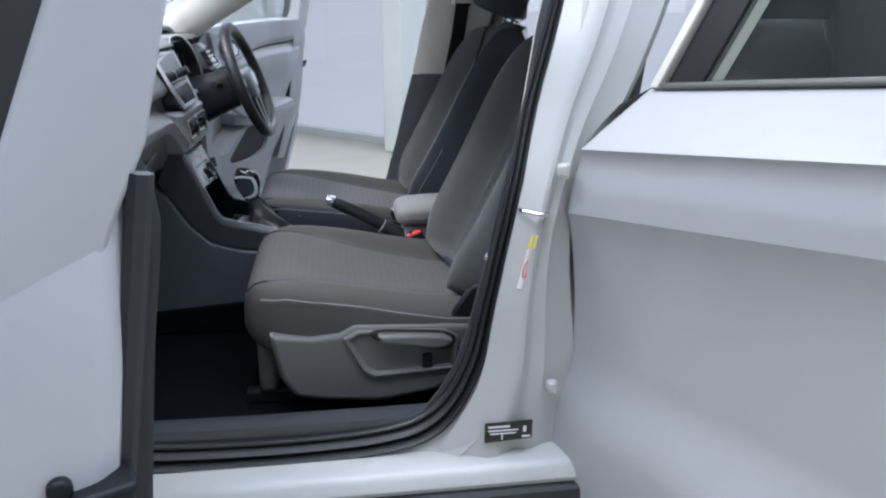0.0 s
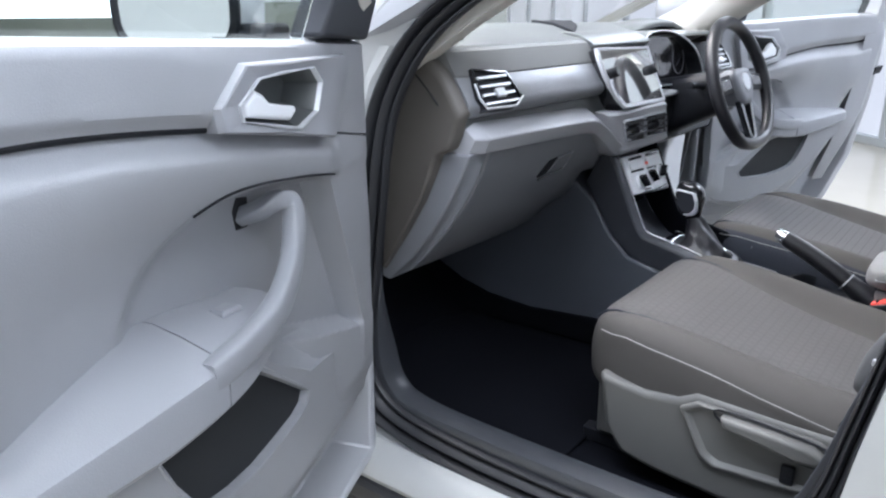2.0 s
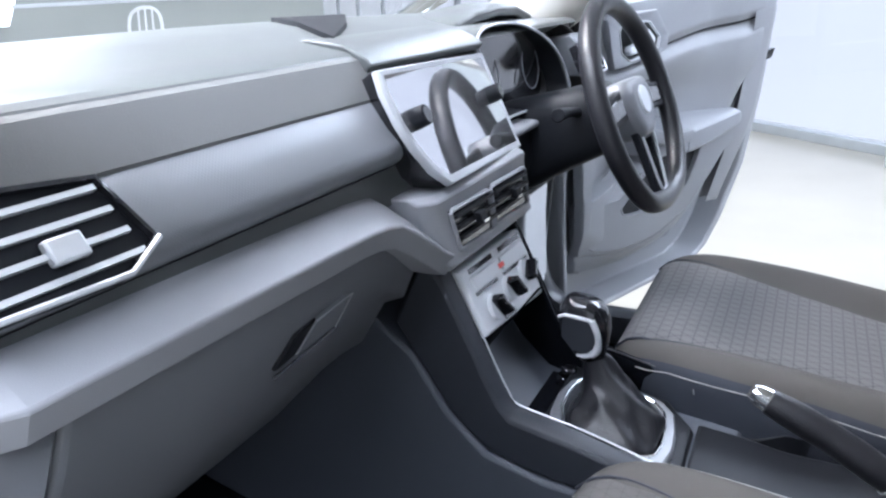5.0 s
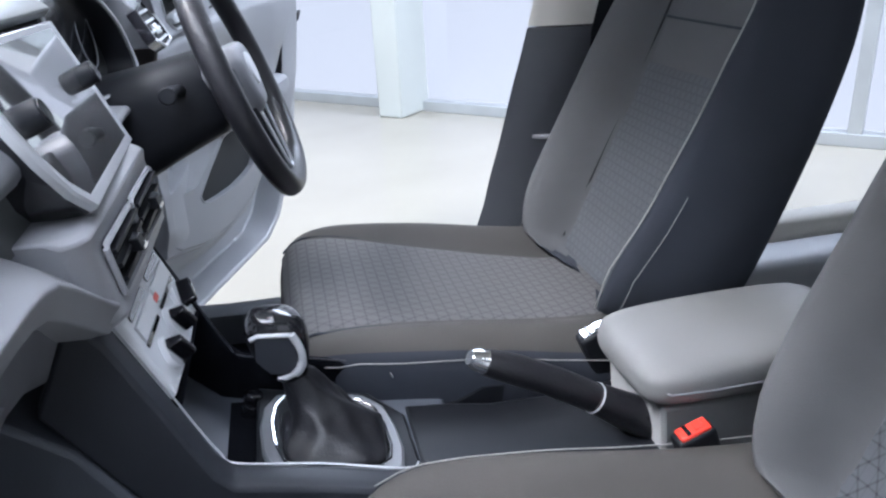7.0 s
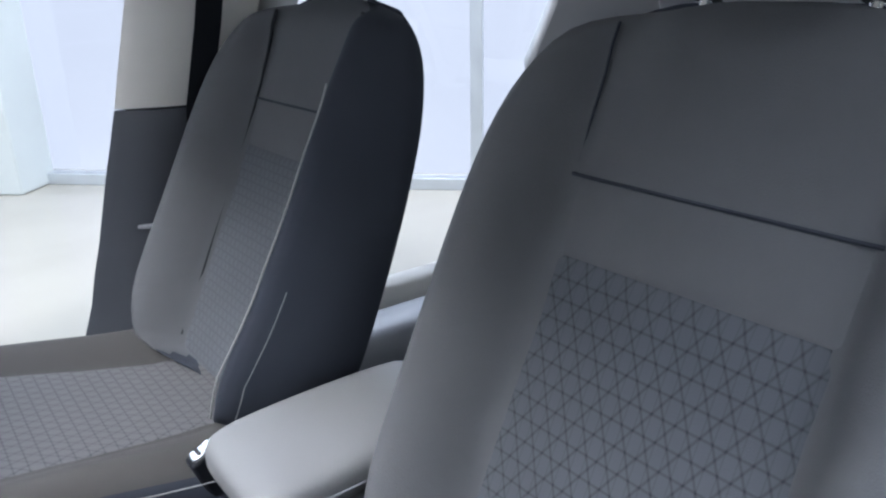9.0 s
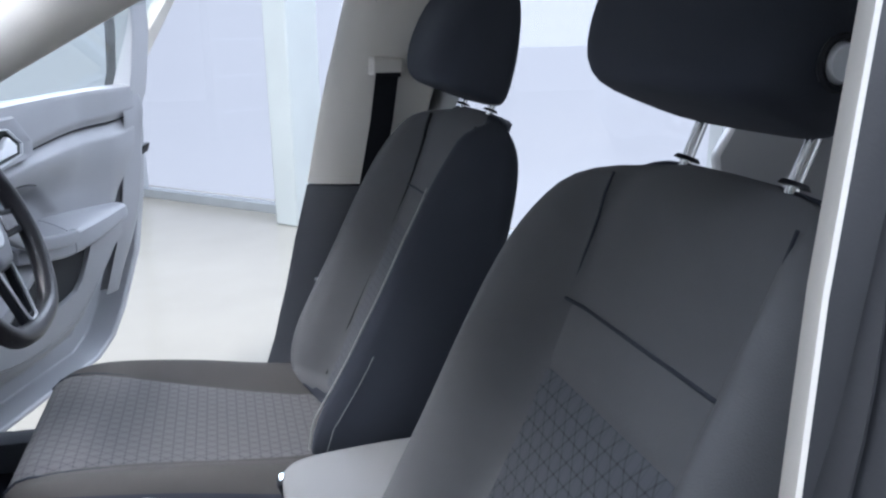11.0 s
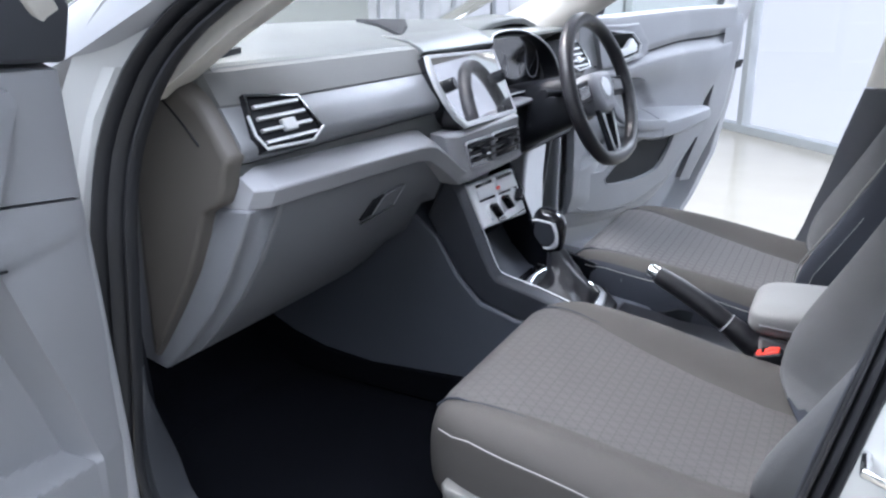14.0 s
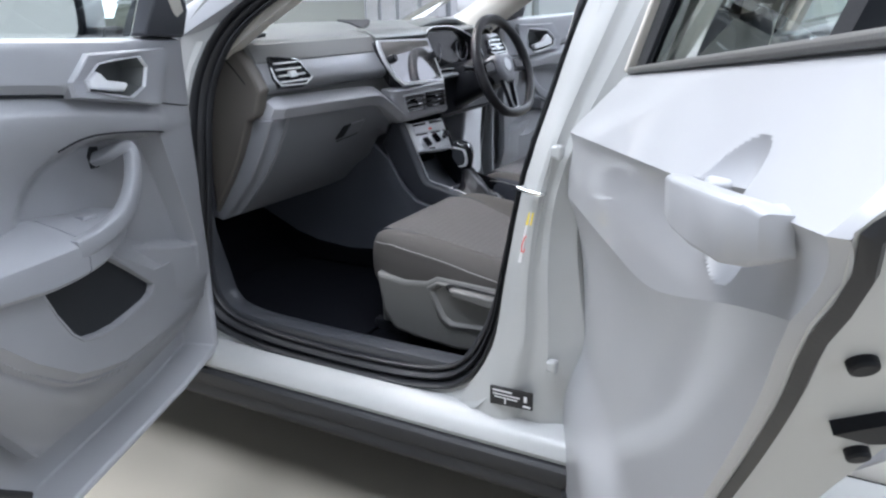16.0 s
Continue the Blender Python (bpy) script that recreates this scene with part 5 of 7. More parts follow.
part("box_slot", prism(B(), [(0.9695, 0.835, 0.50), (0.9695, 0.853, 0.50), (0.9655, 0.853, 0.575), (0.9655, 0.835, 0.575)], (-0.002, 0, 0)), BLACK, con)
part("armrest_box", loft(B(), [[V(0.985, y0, 0.36), V(0.965, y0, 0.606), V(1.25, y0, 0.606), V(1.25, y0, 0.36)] for y0 in (0.806, 0.812, 0.952, 0.958)]), ARMREST, con, "grey armrest box", bevel=0.006)
# buckles
for x0, y, sgn in ((0.985, 0.772, -1), (0.958, 0.993, 1)):
    bm = B()
    q = V(x0, y, 0.595 if sgn < 0 else 0.612)
    dn = V(0.35, 0, -0.94)
    fwdv = V(-0.94, 0, -0.35)
    sv = V(0, 1, 0)

    def bq(a, b, c):
        return q + sv * a + fwdv * b + dn * c
    loft(bm, [[bq(a, b, c) for a, b in ((-0.013, -0.024), (0.013, -0.024), (0.013, 0.024), (-0.013, 0.024))] for c in (0.0, 0.09)])
    bk1 = part("seat_buckle", bm, BLACK, car, "black seat belt buckle with a red button" if sgn < 0 else "black seat belt buckle", bevel=0.005, seg=3)
    bm = B()
    loft(bm, [[bq(a, b, c) for a, b in ((-0.010, -0.020), (0.010, -0.020), (0.010, 0.018), (-0.010, 0.018))] for c in (-0.004, 0.004)])
    part("buckle_button", bm, RED if sgn < 0 else CHROME, bk1, "bright red release button" if sgn < 0 else "", bevel=0.002)
    part("buckle_slot", box(B(), 0, 1, 0, 1, 0, 1, lambda a, b, c: bq(-0.009 + 0.018 * a, 0.004 + 0.005 * b, -0.0045 - 0.0008 * c)), BLACK_GLOSS, bk1)
    part("buckle_bar", box(B(), 0, 1, 0, 1, 0, 1, lambda a, b, c: bq(-0.007 + 0.014 * a, -0.012 + 0.010 * b, -0.0052 - 0.0012 * c)), RED if sgn < 0 else CHROME, bk1, bevel=0.0008)
    part("buckle_stalk", tube(B(), [bq(0, 0, 0.085), bq(0, 0.0, 0.13), bq(-sgn * 0.01, 0.0, 0.20)], 0.012, 8), BLACK, bk1)

# instrument binnacle and steering
bm = B()
rings = []
for x, k, dz in ((0.13, 0.93, -0.012), (0.22, 1.0, 0.000), (0.275, 1.0, -0.002), (0.290, 1.0, -0.008)):
    arch = [(1.045, 1.06), (1.052, 1.092), (1.085, 1.115), (1.16, 1.128), (1.26, 1.135), (1.35, 1.132), (1.42, 1.115), (1.462, 1.085), (1.468, 1.05)]
    under = [(1.445, 1.05), (1.435, 1.075), (1.405, 1.098), (1.345, 1.115), (1.26, 1.119), (1.16, 1.112), (1.10, 1.102), (1.075, 1.085), (1.066, 1.06)]
    rings.append([V(x, 1.255 + (y - 1.255) * k, z + dz) for y, z in arch + under])
loft(bm, rings)
part("binnacle_hood", bm, DASH_TOP, dash, "dark grey instrument hood", bevel=0.004)
RIM = [(1.028, 0.968), (1.020, 1.030), (1.022, 1.078), (1.040, 1.096), (1.090, 1.103), (1.170, 1.102), (1.250, 1.091), (1.330, 1.068), (1.390, 1.036), (1.425, 0.995), (1.432, 0.965), (1.405, 0.952), (1.300, 0.956), (1.150, 0.962), (1.060, 0.962)]
rim = rounded([V(0.352, y, z) for y, z in RIM], 4)
mid = V(0.352, 1.22, 1.03)


def housed(x, k, dz=0.0):
    return [V(x + 0.12 * (1.03 - p.z), mid.y + (p.y - mid.y) * k, mid.z + (p.z - mid.z) * k + dz) for p in rim]


part("instrument_housing", loft(B(), [housed(0.22, 0.92), housed(0.33, 1.02), housed(0.350, 1.025), housed(0.354, 1.0), housed(0.350, 0.975)], caps=False), DASH_TOP, dash, "dark grey surround of the instruments", sharp=40)
part("hood_edge", tube(B(), housed(0.354, 1.0), 0.0022, 8, closed=True), SILVER, dash, "thin bright edge of the instrument surround")
part("binnacle_liner", loft(B(), [housed(0.350, 0.978), housed(0.318, 0.93), housed(0.312, 0.915)], caps=False), BLACK, dash, "black inside of the instrument surround")
part("instrument_glass", loft(B(), [[p + V(-0.24 * (1.03 - p.z), 0, 0) for p in housed(x, 0.93)] for x in (0.308, 0.314)]), BLACK_GLOSS, dash, "dark glossy instrument display")
for y in (1.13, 1.33):
    part("gauge_ring", tube(B(), [V(0.318 - 0.12 * 0.042 * math.sin(a), y + 0.042 * math.cos(a), 1.022 + 0.042 * math.sin(a)) for a in span(0, math.tau, 33)[:-1]], 0.0012, 6, closed=True), DASH_TRIM, dash)
part("shelf_lip", loft(B(), [[V(0.345, y, 0.950), V(0.384, y, 0.948), V(0.388, y, 0.941), V(0.380, y, 0.934), V(0.345, y, 0.934)] for y in (1.035, 1.10, 1.20, 1.33, 1.45)]), STRIP, dash, "pale lip under the instruments", bevel=0.003)
# driver side lower dash
bm = B()
loft(bm, [[V(x, y, z) for x, z in [(0.340, 0.948), (0.374, 0.932), (0.372, 0.88), (0.352, 0.805), (0.30, 0.782), (0.12, 0.80), (0.10, 0.98)]] for y in (1.02, 1.025, 1.545, 1.55)])
part("lower_dash", bm, BLACK, dash, "dark lower dash on the driver side", bevel=0.006)
bm = B()
loft(bm, [[V(x, y, z) for x, z in [(0.352, 1.066), (0.366, 1.05), (0.39, 1.0), (0.385, 0.985), (0.30, 0.985), (0.30, 1.06)]] for y in (1.47, 1.475, 1.55, 1.556)])
part("dash_trim", bm, DASH_TRIM, dash, bevel=0.003)

# steering wheel
WC = V(0.533, 1.232, 0.964)
WN = V(0.943, -0.066, 0.326)
WS = V(0.070, 0.9976, 0)
WU = WN.cross(WS)


def wp(a, b, c=0.0):
    """Right, up in the wheel's plane, towards the driver."""
    return WC + WS * a + WU * b + WN * c


bm = B()
rr = 0.1685
pts = []
for k in range(64):
    a = k * math.tau / 64
    y, z = rr * math.cos(a), rr * math.sin(a)
    if z < -0.145:
        z = lerp(z, -0.145, 0.45)
    pts.append(wp(y, z))
tube(bm, pts, 0.0165, 14, closed=True)
sw = part("steering_wheel", bm, LEATHER, car, "black leather three-spoke steering wheel")
bm = B()
hub = [(-0.062, 0.028), (-0.045, 0.045), (0.045, 0.045), (0.062, 0.028), (0.056, -0.012), (0.030, -0.052), (-0.030, -0.052), (-0.056, -0.012)]
loft(bm, [[wp(a * 0.9, b * 0.9, -0.045) for a, b in hub], [wp(a, b, -0.02) for a, b in hub], [wp(a, b, 0.004) for a, b in hub], [wp(a * 0.8, b * 0.8, 0.014) for a, b in hub]])
part("airbag_cover", bm, DASH, sw, "grey airbag cover", bevel=0.008, seg=3)
part("badge", disc(B(), wp(0, 0.006, 0.013), WN, 0.024, 0.004, 28, 0.022), SILVER, sw, "round silver badge")
for sgn in (-1, 1):
    bm = B()
    sp = [(sgn * 0.05, 0.034), (sgn * 0.158, 0.022), (sgn * 0.160, -0.022), (sgn * 0.05, -0.016)]
    loft(bm, [[wp(a, b, -0.016) for a, b in sp], [wp(a, b, -0.001) for a, b in sp]])
    part("spoke", bm, BLACK, sw, "black side spoke with switches", bevel=0.004)
    part("spoke_switch", loft(B(), [[wp(sgn * a, b, c) for a, b in ((0.072, 0.022), (0.130, 0.016), (0.132, -0.010), (0.072, -0.006))] for c in (-0.002, 0.004)]), BLACK_GLOSS, sw, bevel=0.002)
bm = B()
sp = [(-0.040, -0.040), (0.040, -0.040), (0.030, -0.10), (0.024, -0.152), (-0.024, -0.152), (-0.030, -0.10)]
hole = [(-0.019, -0.055), (0.019, -0.055), (0.014, -0.10), (0.009, -0.132), (-0.009, -0.132), (-0.014, -0.10)]
loft(bm, [[wp(a, b, c) for a, b in q] for q, c in ((hole, -0.012), (sp, -0.012), (sp, 0.0), (hole, 0.002))], loop=True)
part("lower_spoke", bm, BLACK, sw, "split lower spoke", bevel=0.002)
part("spoke_trim", tube(B(), rounded([wp(a, b, 0.003) for a, b in ((-0.030, -0.050), (-0.024, -0.09), (-0.017, -0.13), (-0.010, -0.142), (0.010, -0.142), (0.017, -0.13), (0.024, -0.09), (0.030, -0.050))], 4, closed=False), 0.0026, 8), SILVER, sw, "silver V-shaped spoke inlay")
bm = B()
col0 = WC - WN * 0.03
ring = lambda c, w, h: [c + WS * w * math.copysign(abs(math.cos(a)) ** 0.6, math.cos(a)) + WU * h * math.copysign(abs(math.sin(a)) ** 0.6, math.sin(a)) for a in span(0, math.tau, 25)[:-1]]
loft(bm, [ring(col0, 0.045, 0.042), ring(col0 - WN * 0.02, 0.062, 0.058), ring(col0 - WN * 0.09, 0.068, 0.066), ring(col0 - WN * 0.17, 0.075, 0.078), ring(col0 - WN * 0.24, 0.08, 0.085)])
part("column_shroud", bm, BLACK, car, "black steering column shroud")
for sgn, tip in ((-1, 0.155), (1, 0.15)):
    c = WC - WN * 0.075
    part("column_stalk", tube(B(), [c + WS * sgn * 0.05 + WU * 0.02, c + WS * sgn * 0.10 + WU * 0.028, c + WS * sgn * tip + WU * 0.03 + WN * 0.006], [0.009, 0.008, 0.0115], 10), BLACK, car, "black column stalk", bevel=0.002)

# inner B pillar trims, driver's belt
for at in SIDES:
    def trim_in(z):
        return 0.03 * step(0.6, 0.95, z) + 0.20 * max(0.0, z - 0.957)
    fz = [(0.40, 0.905), (0.48, 0.965), (0.55, 1.000), (0.67, 1.030), (0.72, 1.045), (0.82, 1.066), (0.955, 1.102), (1.15, 1.140), (1.347, 1.19), (1.46, 1.215)]
    for name, z0, z1, mt, lb in (("pillar_lower_trim", 0.40, 0.953, PILLAR, "slate lower pillar trim"), ("pillar_upper_trim", 0.957, 1.46, BEIGE_TRIM, "warm grey upper pillar trim")):
        rings = []
        near = at is SIDES[0]
        for z in span(z0 + (0.040 if near and z0 > 0.9 else 0.0), z1 + (0.040 if near and z0 < 0.9 else 0.0), 10):
            x, q = curve(fz, z), trim_in(z)
            fwd = 0.0 if near else 0.032
            rings.append([at(x + 0.012 - fwd, 0.112 + q, z), at(x + 0.0056 - fwd, 0.120 + q, z), at(x + 0.004 - fwd, 0.122 + q, z), at(x + 0.012 - 0.8 * fwd, 0.140 + q, z), at(x + 0.05, 0.166 + q, z), at(x + 0.10, 0.176 + q, z), at(x + 0.20, 0.170 + q, z), at(x + 0.22, 0.11 + q, z)])
        trim_ob = part(name, loft(B(), rings), mt, car, lb, sharp=50)
        # the seal's dark lip laps over the near trim's edge
        trim_ob.data.materials.append(RUBBER)
        for f in trim_ob.data.polygons:
            f.material_index = 1 if near and f.index < 9 * 8 and f.index % 8 in (0, 7) else 0
    x, q = curve(fz, 0.735), trim_in(0.735)
    lip = [at(x + 0.0, 0.120 + q, 0), at(x + 0.010, 0.145 + q, 0), at(x + 0.05, 0.172 + q, 0), at(x + 0.075, 0.178 + q, 0), at(x + 0.075, 0.15 + q, 0), at(x + 0.02, 0.12 + q, 0)]
    part("pillar_clip", loft(B(), [[p + V(0, 0, z) for p in lip] for z in (0.731, 0.740)]), STRIP, car, "pale lip across the pillar trim", bevel=0.002)
    bm = B()
    tuck = 0.0 if at is SIDES[1] else 0.045
    path = [(x, y - tuck, z) for x, y, z in ((1.235, 0.285, 1.20), (1.225, 0.262, 1.10), (1.20, 0.232, 0.95), (1.19, 0.222, 0.75), (1.19, 0.215, 0.50))]
    loft(bm, [[at(x - 0.024, y - 0.001, z), at(x + 0.024, y - 0.001, z), at(x + 0.024, y + 0.001, z), at(x - 0.024, y + 0.001, z)] for x, y, z in path])
    belt = part("seat_belt", bm, BLACK, car, "dark seat belt webbing")
    bm = B()
    loft(bm, [[at(x + a, y, z + b) for a, b in ((-0.032, -0.012), (0.032, -0.012), (0.034, 0.022), (-0.030, 0.026))] for x, y, z in ((1.235, 0.225 - tuck, 1.205), (1.235, 0.291 - tuck, 1.205))])
    part("belt_guide", bm, BEIGE_TRIM, belt, "pale belt guide", bevel=0.005)
    part("guide_slot", box(B(), 0, 1, 0, 1, 0, 1, lambda a, b, c: at(1.209 + 0.052 * a, 0.2895 - tuck + 0.004 * b, 1.190 + 0.009 * c)), BLACK, belt)
# END DASH
# BEGIN DOORS
# ---- doors ----
FRONT_OUT = [(0.005, 0.34), (0.0, 0.60), (0.012, 0.90), (0.03, 1.098), (0.30, 1.103), (0.60, 1.112), (0.955, 1.125), (0.972, 1.0), (0.985, 0.82), (0.965, 0.60), (0.90, 0.44), (0.84, 0.36), (0.74, 0.325), (0.20, 0.325)]


def inside(poly, x, y):
    c = False
    for (x0, y0), (x1, y1) in zip(poly, poly[1:] + poly[:1]):
        if (y0 > y) != (y1 > y) and x < (x1 - x0) * (y - y0) / (y1 - y0) + x0:
            c = not c
    return c


def edge_gap(poly, x, y):
    best = 9.0
    for (x0, y0), (x1, y1) in zip(poly, poly[1:] + poly[:1]):
        dx, dy = x1 - x0, y1 - y0
        f = max(0, min(1, ((x - x0) * dx + (y - y0) * dy) / (dx * dx + dy * dy)))
        best = min(best, math.hypot(x - x0 - f * dx, y - y0 - f * dy))
    return best if inside(poly, x, y) else -best


BOWL = [(0.120, 0.915), (0.211, 0.929), (0.30, 0.944), (0.415, 0.957), (0.480, 0.957), (0.530, 0.946), (0.575, 0.924), (0.612, 0.895), (0.645, 0.856), (0.60, 0.79), (0.40, 0.74), (0.25, 0.69), (0.10, 0.65)]
POCKET = [(0.324, 0.638), (0.334, 0.624), (0.360, 0.618), (0.411, 0.617), (0.486, 0.618), (0.545, 0.627), (0.592, 0.640), (0.620, 0.662), (0.653, 0.708), (0.676, 0.752), (0.589, 0.765), (0.474, 0.745), (0.395, 0.690)]
LOWER = [(0.098, 0.634), (0.235, 0.692), (0.365, 0.752), (0.47, 0.780), (0.60, 0.792), (0.70, 0.796), (0.848, 0.806), (0.850, 0.740), (0.800, 0.708), (0.736, 0.648), (0.629, 0.574), (0.55, 0.546), (0.47, 0.524), (0.333, 0.512), (0.142, 0.509), (0.108, 0.520), (0.098, 0.56)]
RIDGE = [(0.116, 0.625), (0.238, 0.654), (0.305, 0.661), (0.378, 0.704), (0.462, 0.758), (0.59, 0.780), (0.70, 0.786), (0.842, 0.797), (0.843, 0.746), (0.793, 0.716), (0.728, 0.658), (0.622, 0.585), (0.545, 0.557), (0.467, 0.535), (0.333, 0.524), (0.150, 0.521), (0.120, 0.530), (0.113, 0.56)]


HOLE = [(0.461, 1.056), (0.415, 1.080), (0.280, 1.084), (0.258, 1.064), (0.275, 1.029), (0.325, 1.014), (0.455, 1.038)]


def reach(poly, c, a):
    """Distance from c to the outline along the direction a."""
    dx, dz = math.cos(a), math.sin(a)
    best = 0.0
    for (x0, z0), (x1, z1) in zip(poly, poly[1:] + poly[:1]):
        ex, ez = x1 - x0, z1 - z0
        den = dx * ez - dz * ex
        if abs(den) < 1e-9:
            continue
        r = ((x0 - c[0]) * ez - (z0 - c[1]) * ex) / den
        f = ((x0 - c[0]) * dz - (z0 - c[1]) * dx) / den
        if -1e-6 <= f <= 1 + 1e-6 and r > best:
            best = r
    return best


def groove(u):
    return bend([(0.0, 0.955), (0.20, 0.989), (0.35, 1.014), (0.50, 1.036), (0.66, 1.053), (0.78, 1.060), (0.95, 1.068)], u)


def low_line(u):
    """Upper edge of the tuck under the lining."""
    return bend([(0.0, 0.512), (0.333, 0.510), (0.47, 0.520), (0.627, 0.570), (0.734, 0.643), (0.80, 0.70), (0.90, 0.78)], u)


def rib_line(z):
    """Front edge of the hollow behind the pull handle."""
    return curve([(0.40, 0.10), (0.66, 0.112), (0.75, 0.142), (0.84, 0.178), (0.926, 0.211), (0.99, 0.225), (1.15, 0.235)], z)


def wall_depth(u):
    return bend([(0.0, 0.120), (0.20, 0.116), (0.32, 0.104), (0.45, 0.086), (0.55, 0.083), (0.63, 0.088), (0.75, 0.110), (0.86, 0.130), (0.95, 0.134)], u)


def trim_depth(u, z, hollow=True):
    g = z - groove(u)
    w = 0.130
    if g < 0:
        # a lit ledge under the groove, then a shoulder that sweeps inward to the armrest
        w = lerp(0.112, 0.131, step(-0.003, -0.036, g))
        w = lerp(w, wall_depth(u), step(-0.034, -0.165, g))
        if hollow:
            e = edge_gap(BOWL, u, z)
            deep = bend([(0.10, 0.082), (0.25, 0.070), (0.36, 0.064), (0.45, 0.066), (0.54, 0.066), (0.66, 0.074)], u)
            w = lerp(w, min(w, deep), step(-0.002, lerp(0.016, 0.040, step(0.30, 0.52, u)), e))
    else:
        w = lerp(0.121, 0.132, step(0.0, 0.016, g)) - 0.006 * step(0.06, 0.11, g)
    t = z - low_line(u)
    w = lerp(w, 0.098 + 0.055 * u, step(0.07, 0.0, t))
    w -= 0.012 * step(0.002, -0.004, t)
    w -= 0.060 * step(-0.006, -0.13, t)
    return w


def flare(u, z=0.95):
    """The door grows thicker towards its closing edge, most at the waist."""
    return max(0.0, 0.038 + 0.165 * (z - 0.897)) * step(0.70, 0.95, u)


def lining_flare(u, z):
    return 0.050 * step(0.72, 0.95, u) * step(0.80, 1.0, z)


def front_door(mirrored):
    base = hinged(0.172, 0.041, 68.5, mirrored)

    def at(u, w, z):
        """The driver's lining sits a little lower and nearer the hinge."""
        if not mirrored:
            return base(u, w, z)
        k = step(0.0, 0.40, u) * step(1.0, 0.84, u)
        return base(u - 0.115 * k, w, z - 0.04 * k * step(0.40, 0.55, z) * step(1.13, 1.02, z))
    bm = B()
    cx, cz = 0.5, 0.72
    rings = []
    for w, k, o in ((0.006, 0.985, 0), (0.0, 0.97, 0), (0.012, 1.0, 0), (0.030, 1.003, 0), (0.085, 0.995, 1), (0.098, 0.975, 1), (0.094, 0.945, 0.8), (0.014, 0.93, 0)):
        rings.append([at(cx + (u - cx) * k, w + o * flare(u, z), cz + (z - cz) * k) for u, z in FRONT_OUT])
    loft(bm, rings)
    door = part("front_door", bm, WHITE_PAINT, car, "open white front door with grey plastic trim", bevel=0.006)
    # trim panel with its relief
    bm = B()
    fe = [(0.435, 0.16), (0.46, 0.09), (0.50, 0.064), (0.80, 0.055), (1.112, 0.062)]
    re = [(0.435, 0.66), (0.50, 0.71), (0.58, 0.78), (0.66, 0.830), (0.74, 0.856), (0.83, 0.868), (0.90, 0.888), (0.95, 0.905), (1.0, 0.915), (1.06, 0.920), (1.14, 0.924)]
    cols = [(0, f) for f in (0, 0.02, 0.05, 0.09)] + [(0, f) for f in span(0.15, 0.97, 14)] + [(1, 0), (2, 0), (2, 0.004)] + [(2, f) for f in span(0.012, 0.965, 130)] + [(2, f) for f in (0.972, 0.980, 0.987, 0.994, 1.0)]
    rows = [(0, f) for f in span(0, 0.985, 120)] + [(1, f) for f in span(0, 0.96, 12)] + [(2, 0.0), (2, 0.5), (2, 1.0)] + [(3, f) for f in (0.05, 0.1, 0.16)] + [(3, f) for f in span(0.22, 0.90, 10)] + [(3, f) for f in (0.94, 0.97, 0.985, 1.0)]

    def lining(col, row):
        u, z = 0.5, 0.8
        for _ in range(5):
            g = groove(u)
            top = 1.112 + 0.034 * max(0.0, min(1.0, u))
            k, f = row
            z = lerp(0.435, g - 0.036, f) if k == 0 else lerp(g - 0.036, g - 0.003, f) if k == 1 else lerp(g - 0.003, g + 0.001, f) if k == 2 else lerp(g + 0.001, top, f)
            f0, r0, r1 = curve(fe, z), rib_line(z), curve(re, z)
            k, f = col
            u = lerp(f0, r0, f) if k == 0 else r0 if k == 1 else lerp(r0 + 0.007, r1, f)
        gate = step(0.655, 0.675, z) * step(0.934, 0.922, z)
        w = trim_depth(u, z, col[0] == 2)
        if col[0] < 2:
            w = lerp(w, 0.123, step(0.235, 0.165, u) * step(0.56, 0.66, z))
            w = lerp(w, 0.121, gate)
        w = lerp(w, 0.070, step(0.0, 0.006, edge_gap(HOLE, u, z)))
        if row[0] == 2 and row[1] == 0.5:
            w -= 0.010
        e = min(u - f0, r1 - u, z - 0.435, top - z)
        return at(u, w + lining_flare(u, z) - 0.024 * step(0.012, 0.0, e) ** 2, z)
    sheet(bm, cols, rows, lining)
    part("door_trim", bm, DOOR_TRIM, door, "grey moulded plastic door lining", sharp=32)
    # dark return and weatherstrip behind the lining's closing edge
    back = []
    for z in span(0.56, 1.120, 34):
        wl = curve([(0.56, 0.088), (0.75, 0.112), (0.89, 0.130), (0.953, 0.139), (1.007, 0.148), (1.06, 0.157), (1.12, 0.168)], z)
        wr = curve([(0.56, 0.122), (0.75, 0.146), (0.884, 0.160), (0.948, 0.167), (1.004, 0.174), (1.047, 0.181), (1.072, 0.184), (1.092, 0.181), (1.12, 0.172)], z)
        us = curve([(0.56, 0.845), (0.70, 0.905), (0.80, 0.930), (0.90, 0.937), (1.12, 0.939)], z)
        back.append([at(us - 0.055, wr - 0.012, z), at(us - 0.010, wr - 0.001, z), at(us - 0.003, wr - 0.002, z), at(us, wr - 0.007, z), at(us, wl + 0.004, z), at(us - 0.004, wl - 0.006, z), at(us - 0.02, wl - 0.02, z)])
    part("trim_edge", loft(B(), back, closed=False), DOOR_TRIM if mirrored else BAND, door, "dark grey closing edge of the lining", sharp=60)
    if not mirrored:
        rim = rounded([V(0.955, 0.1, 1.10), V(0.956, 0.1, 1.0), V(0.953, 0.1, 0.85), V(0.930, 0.1, 0.70), V(0.85, 0.1, 0.53), V(0.74, 0.1, 0.43)], 4, closed=False)
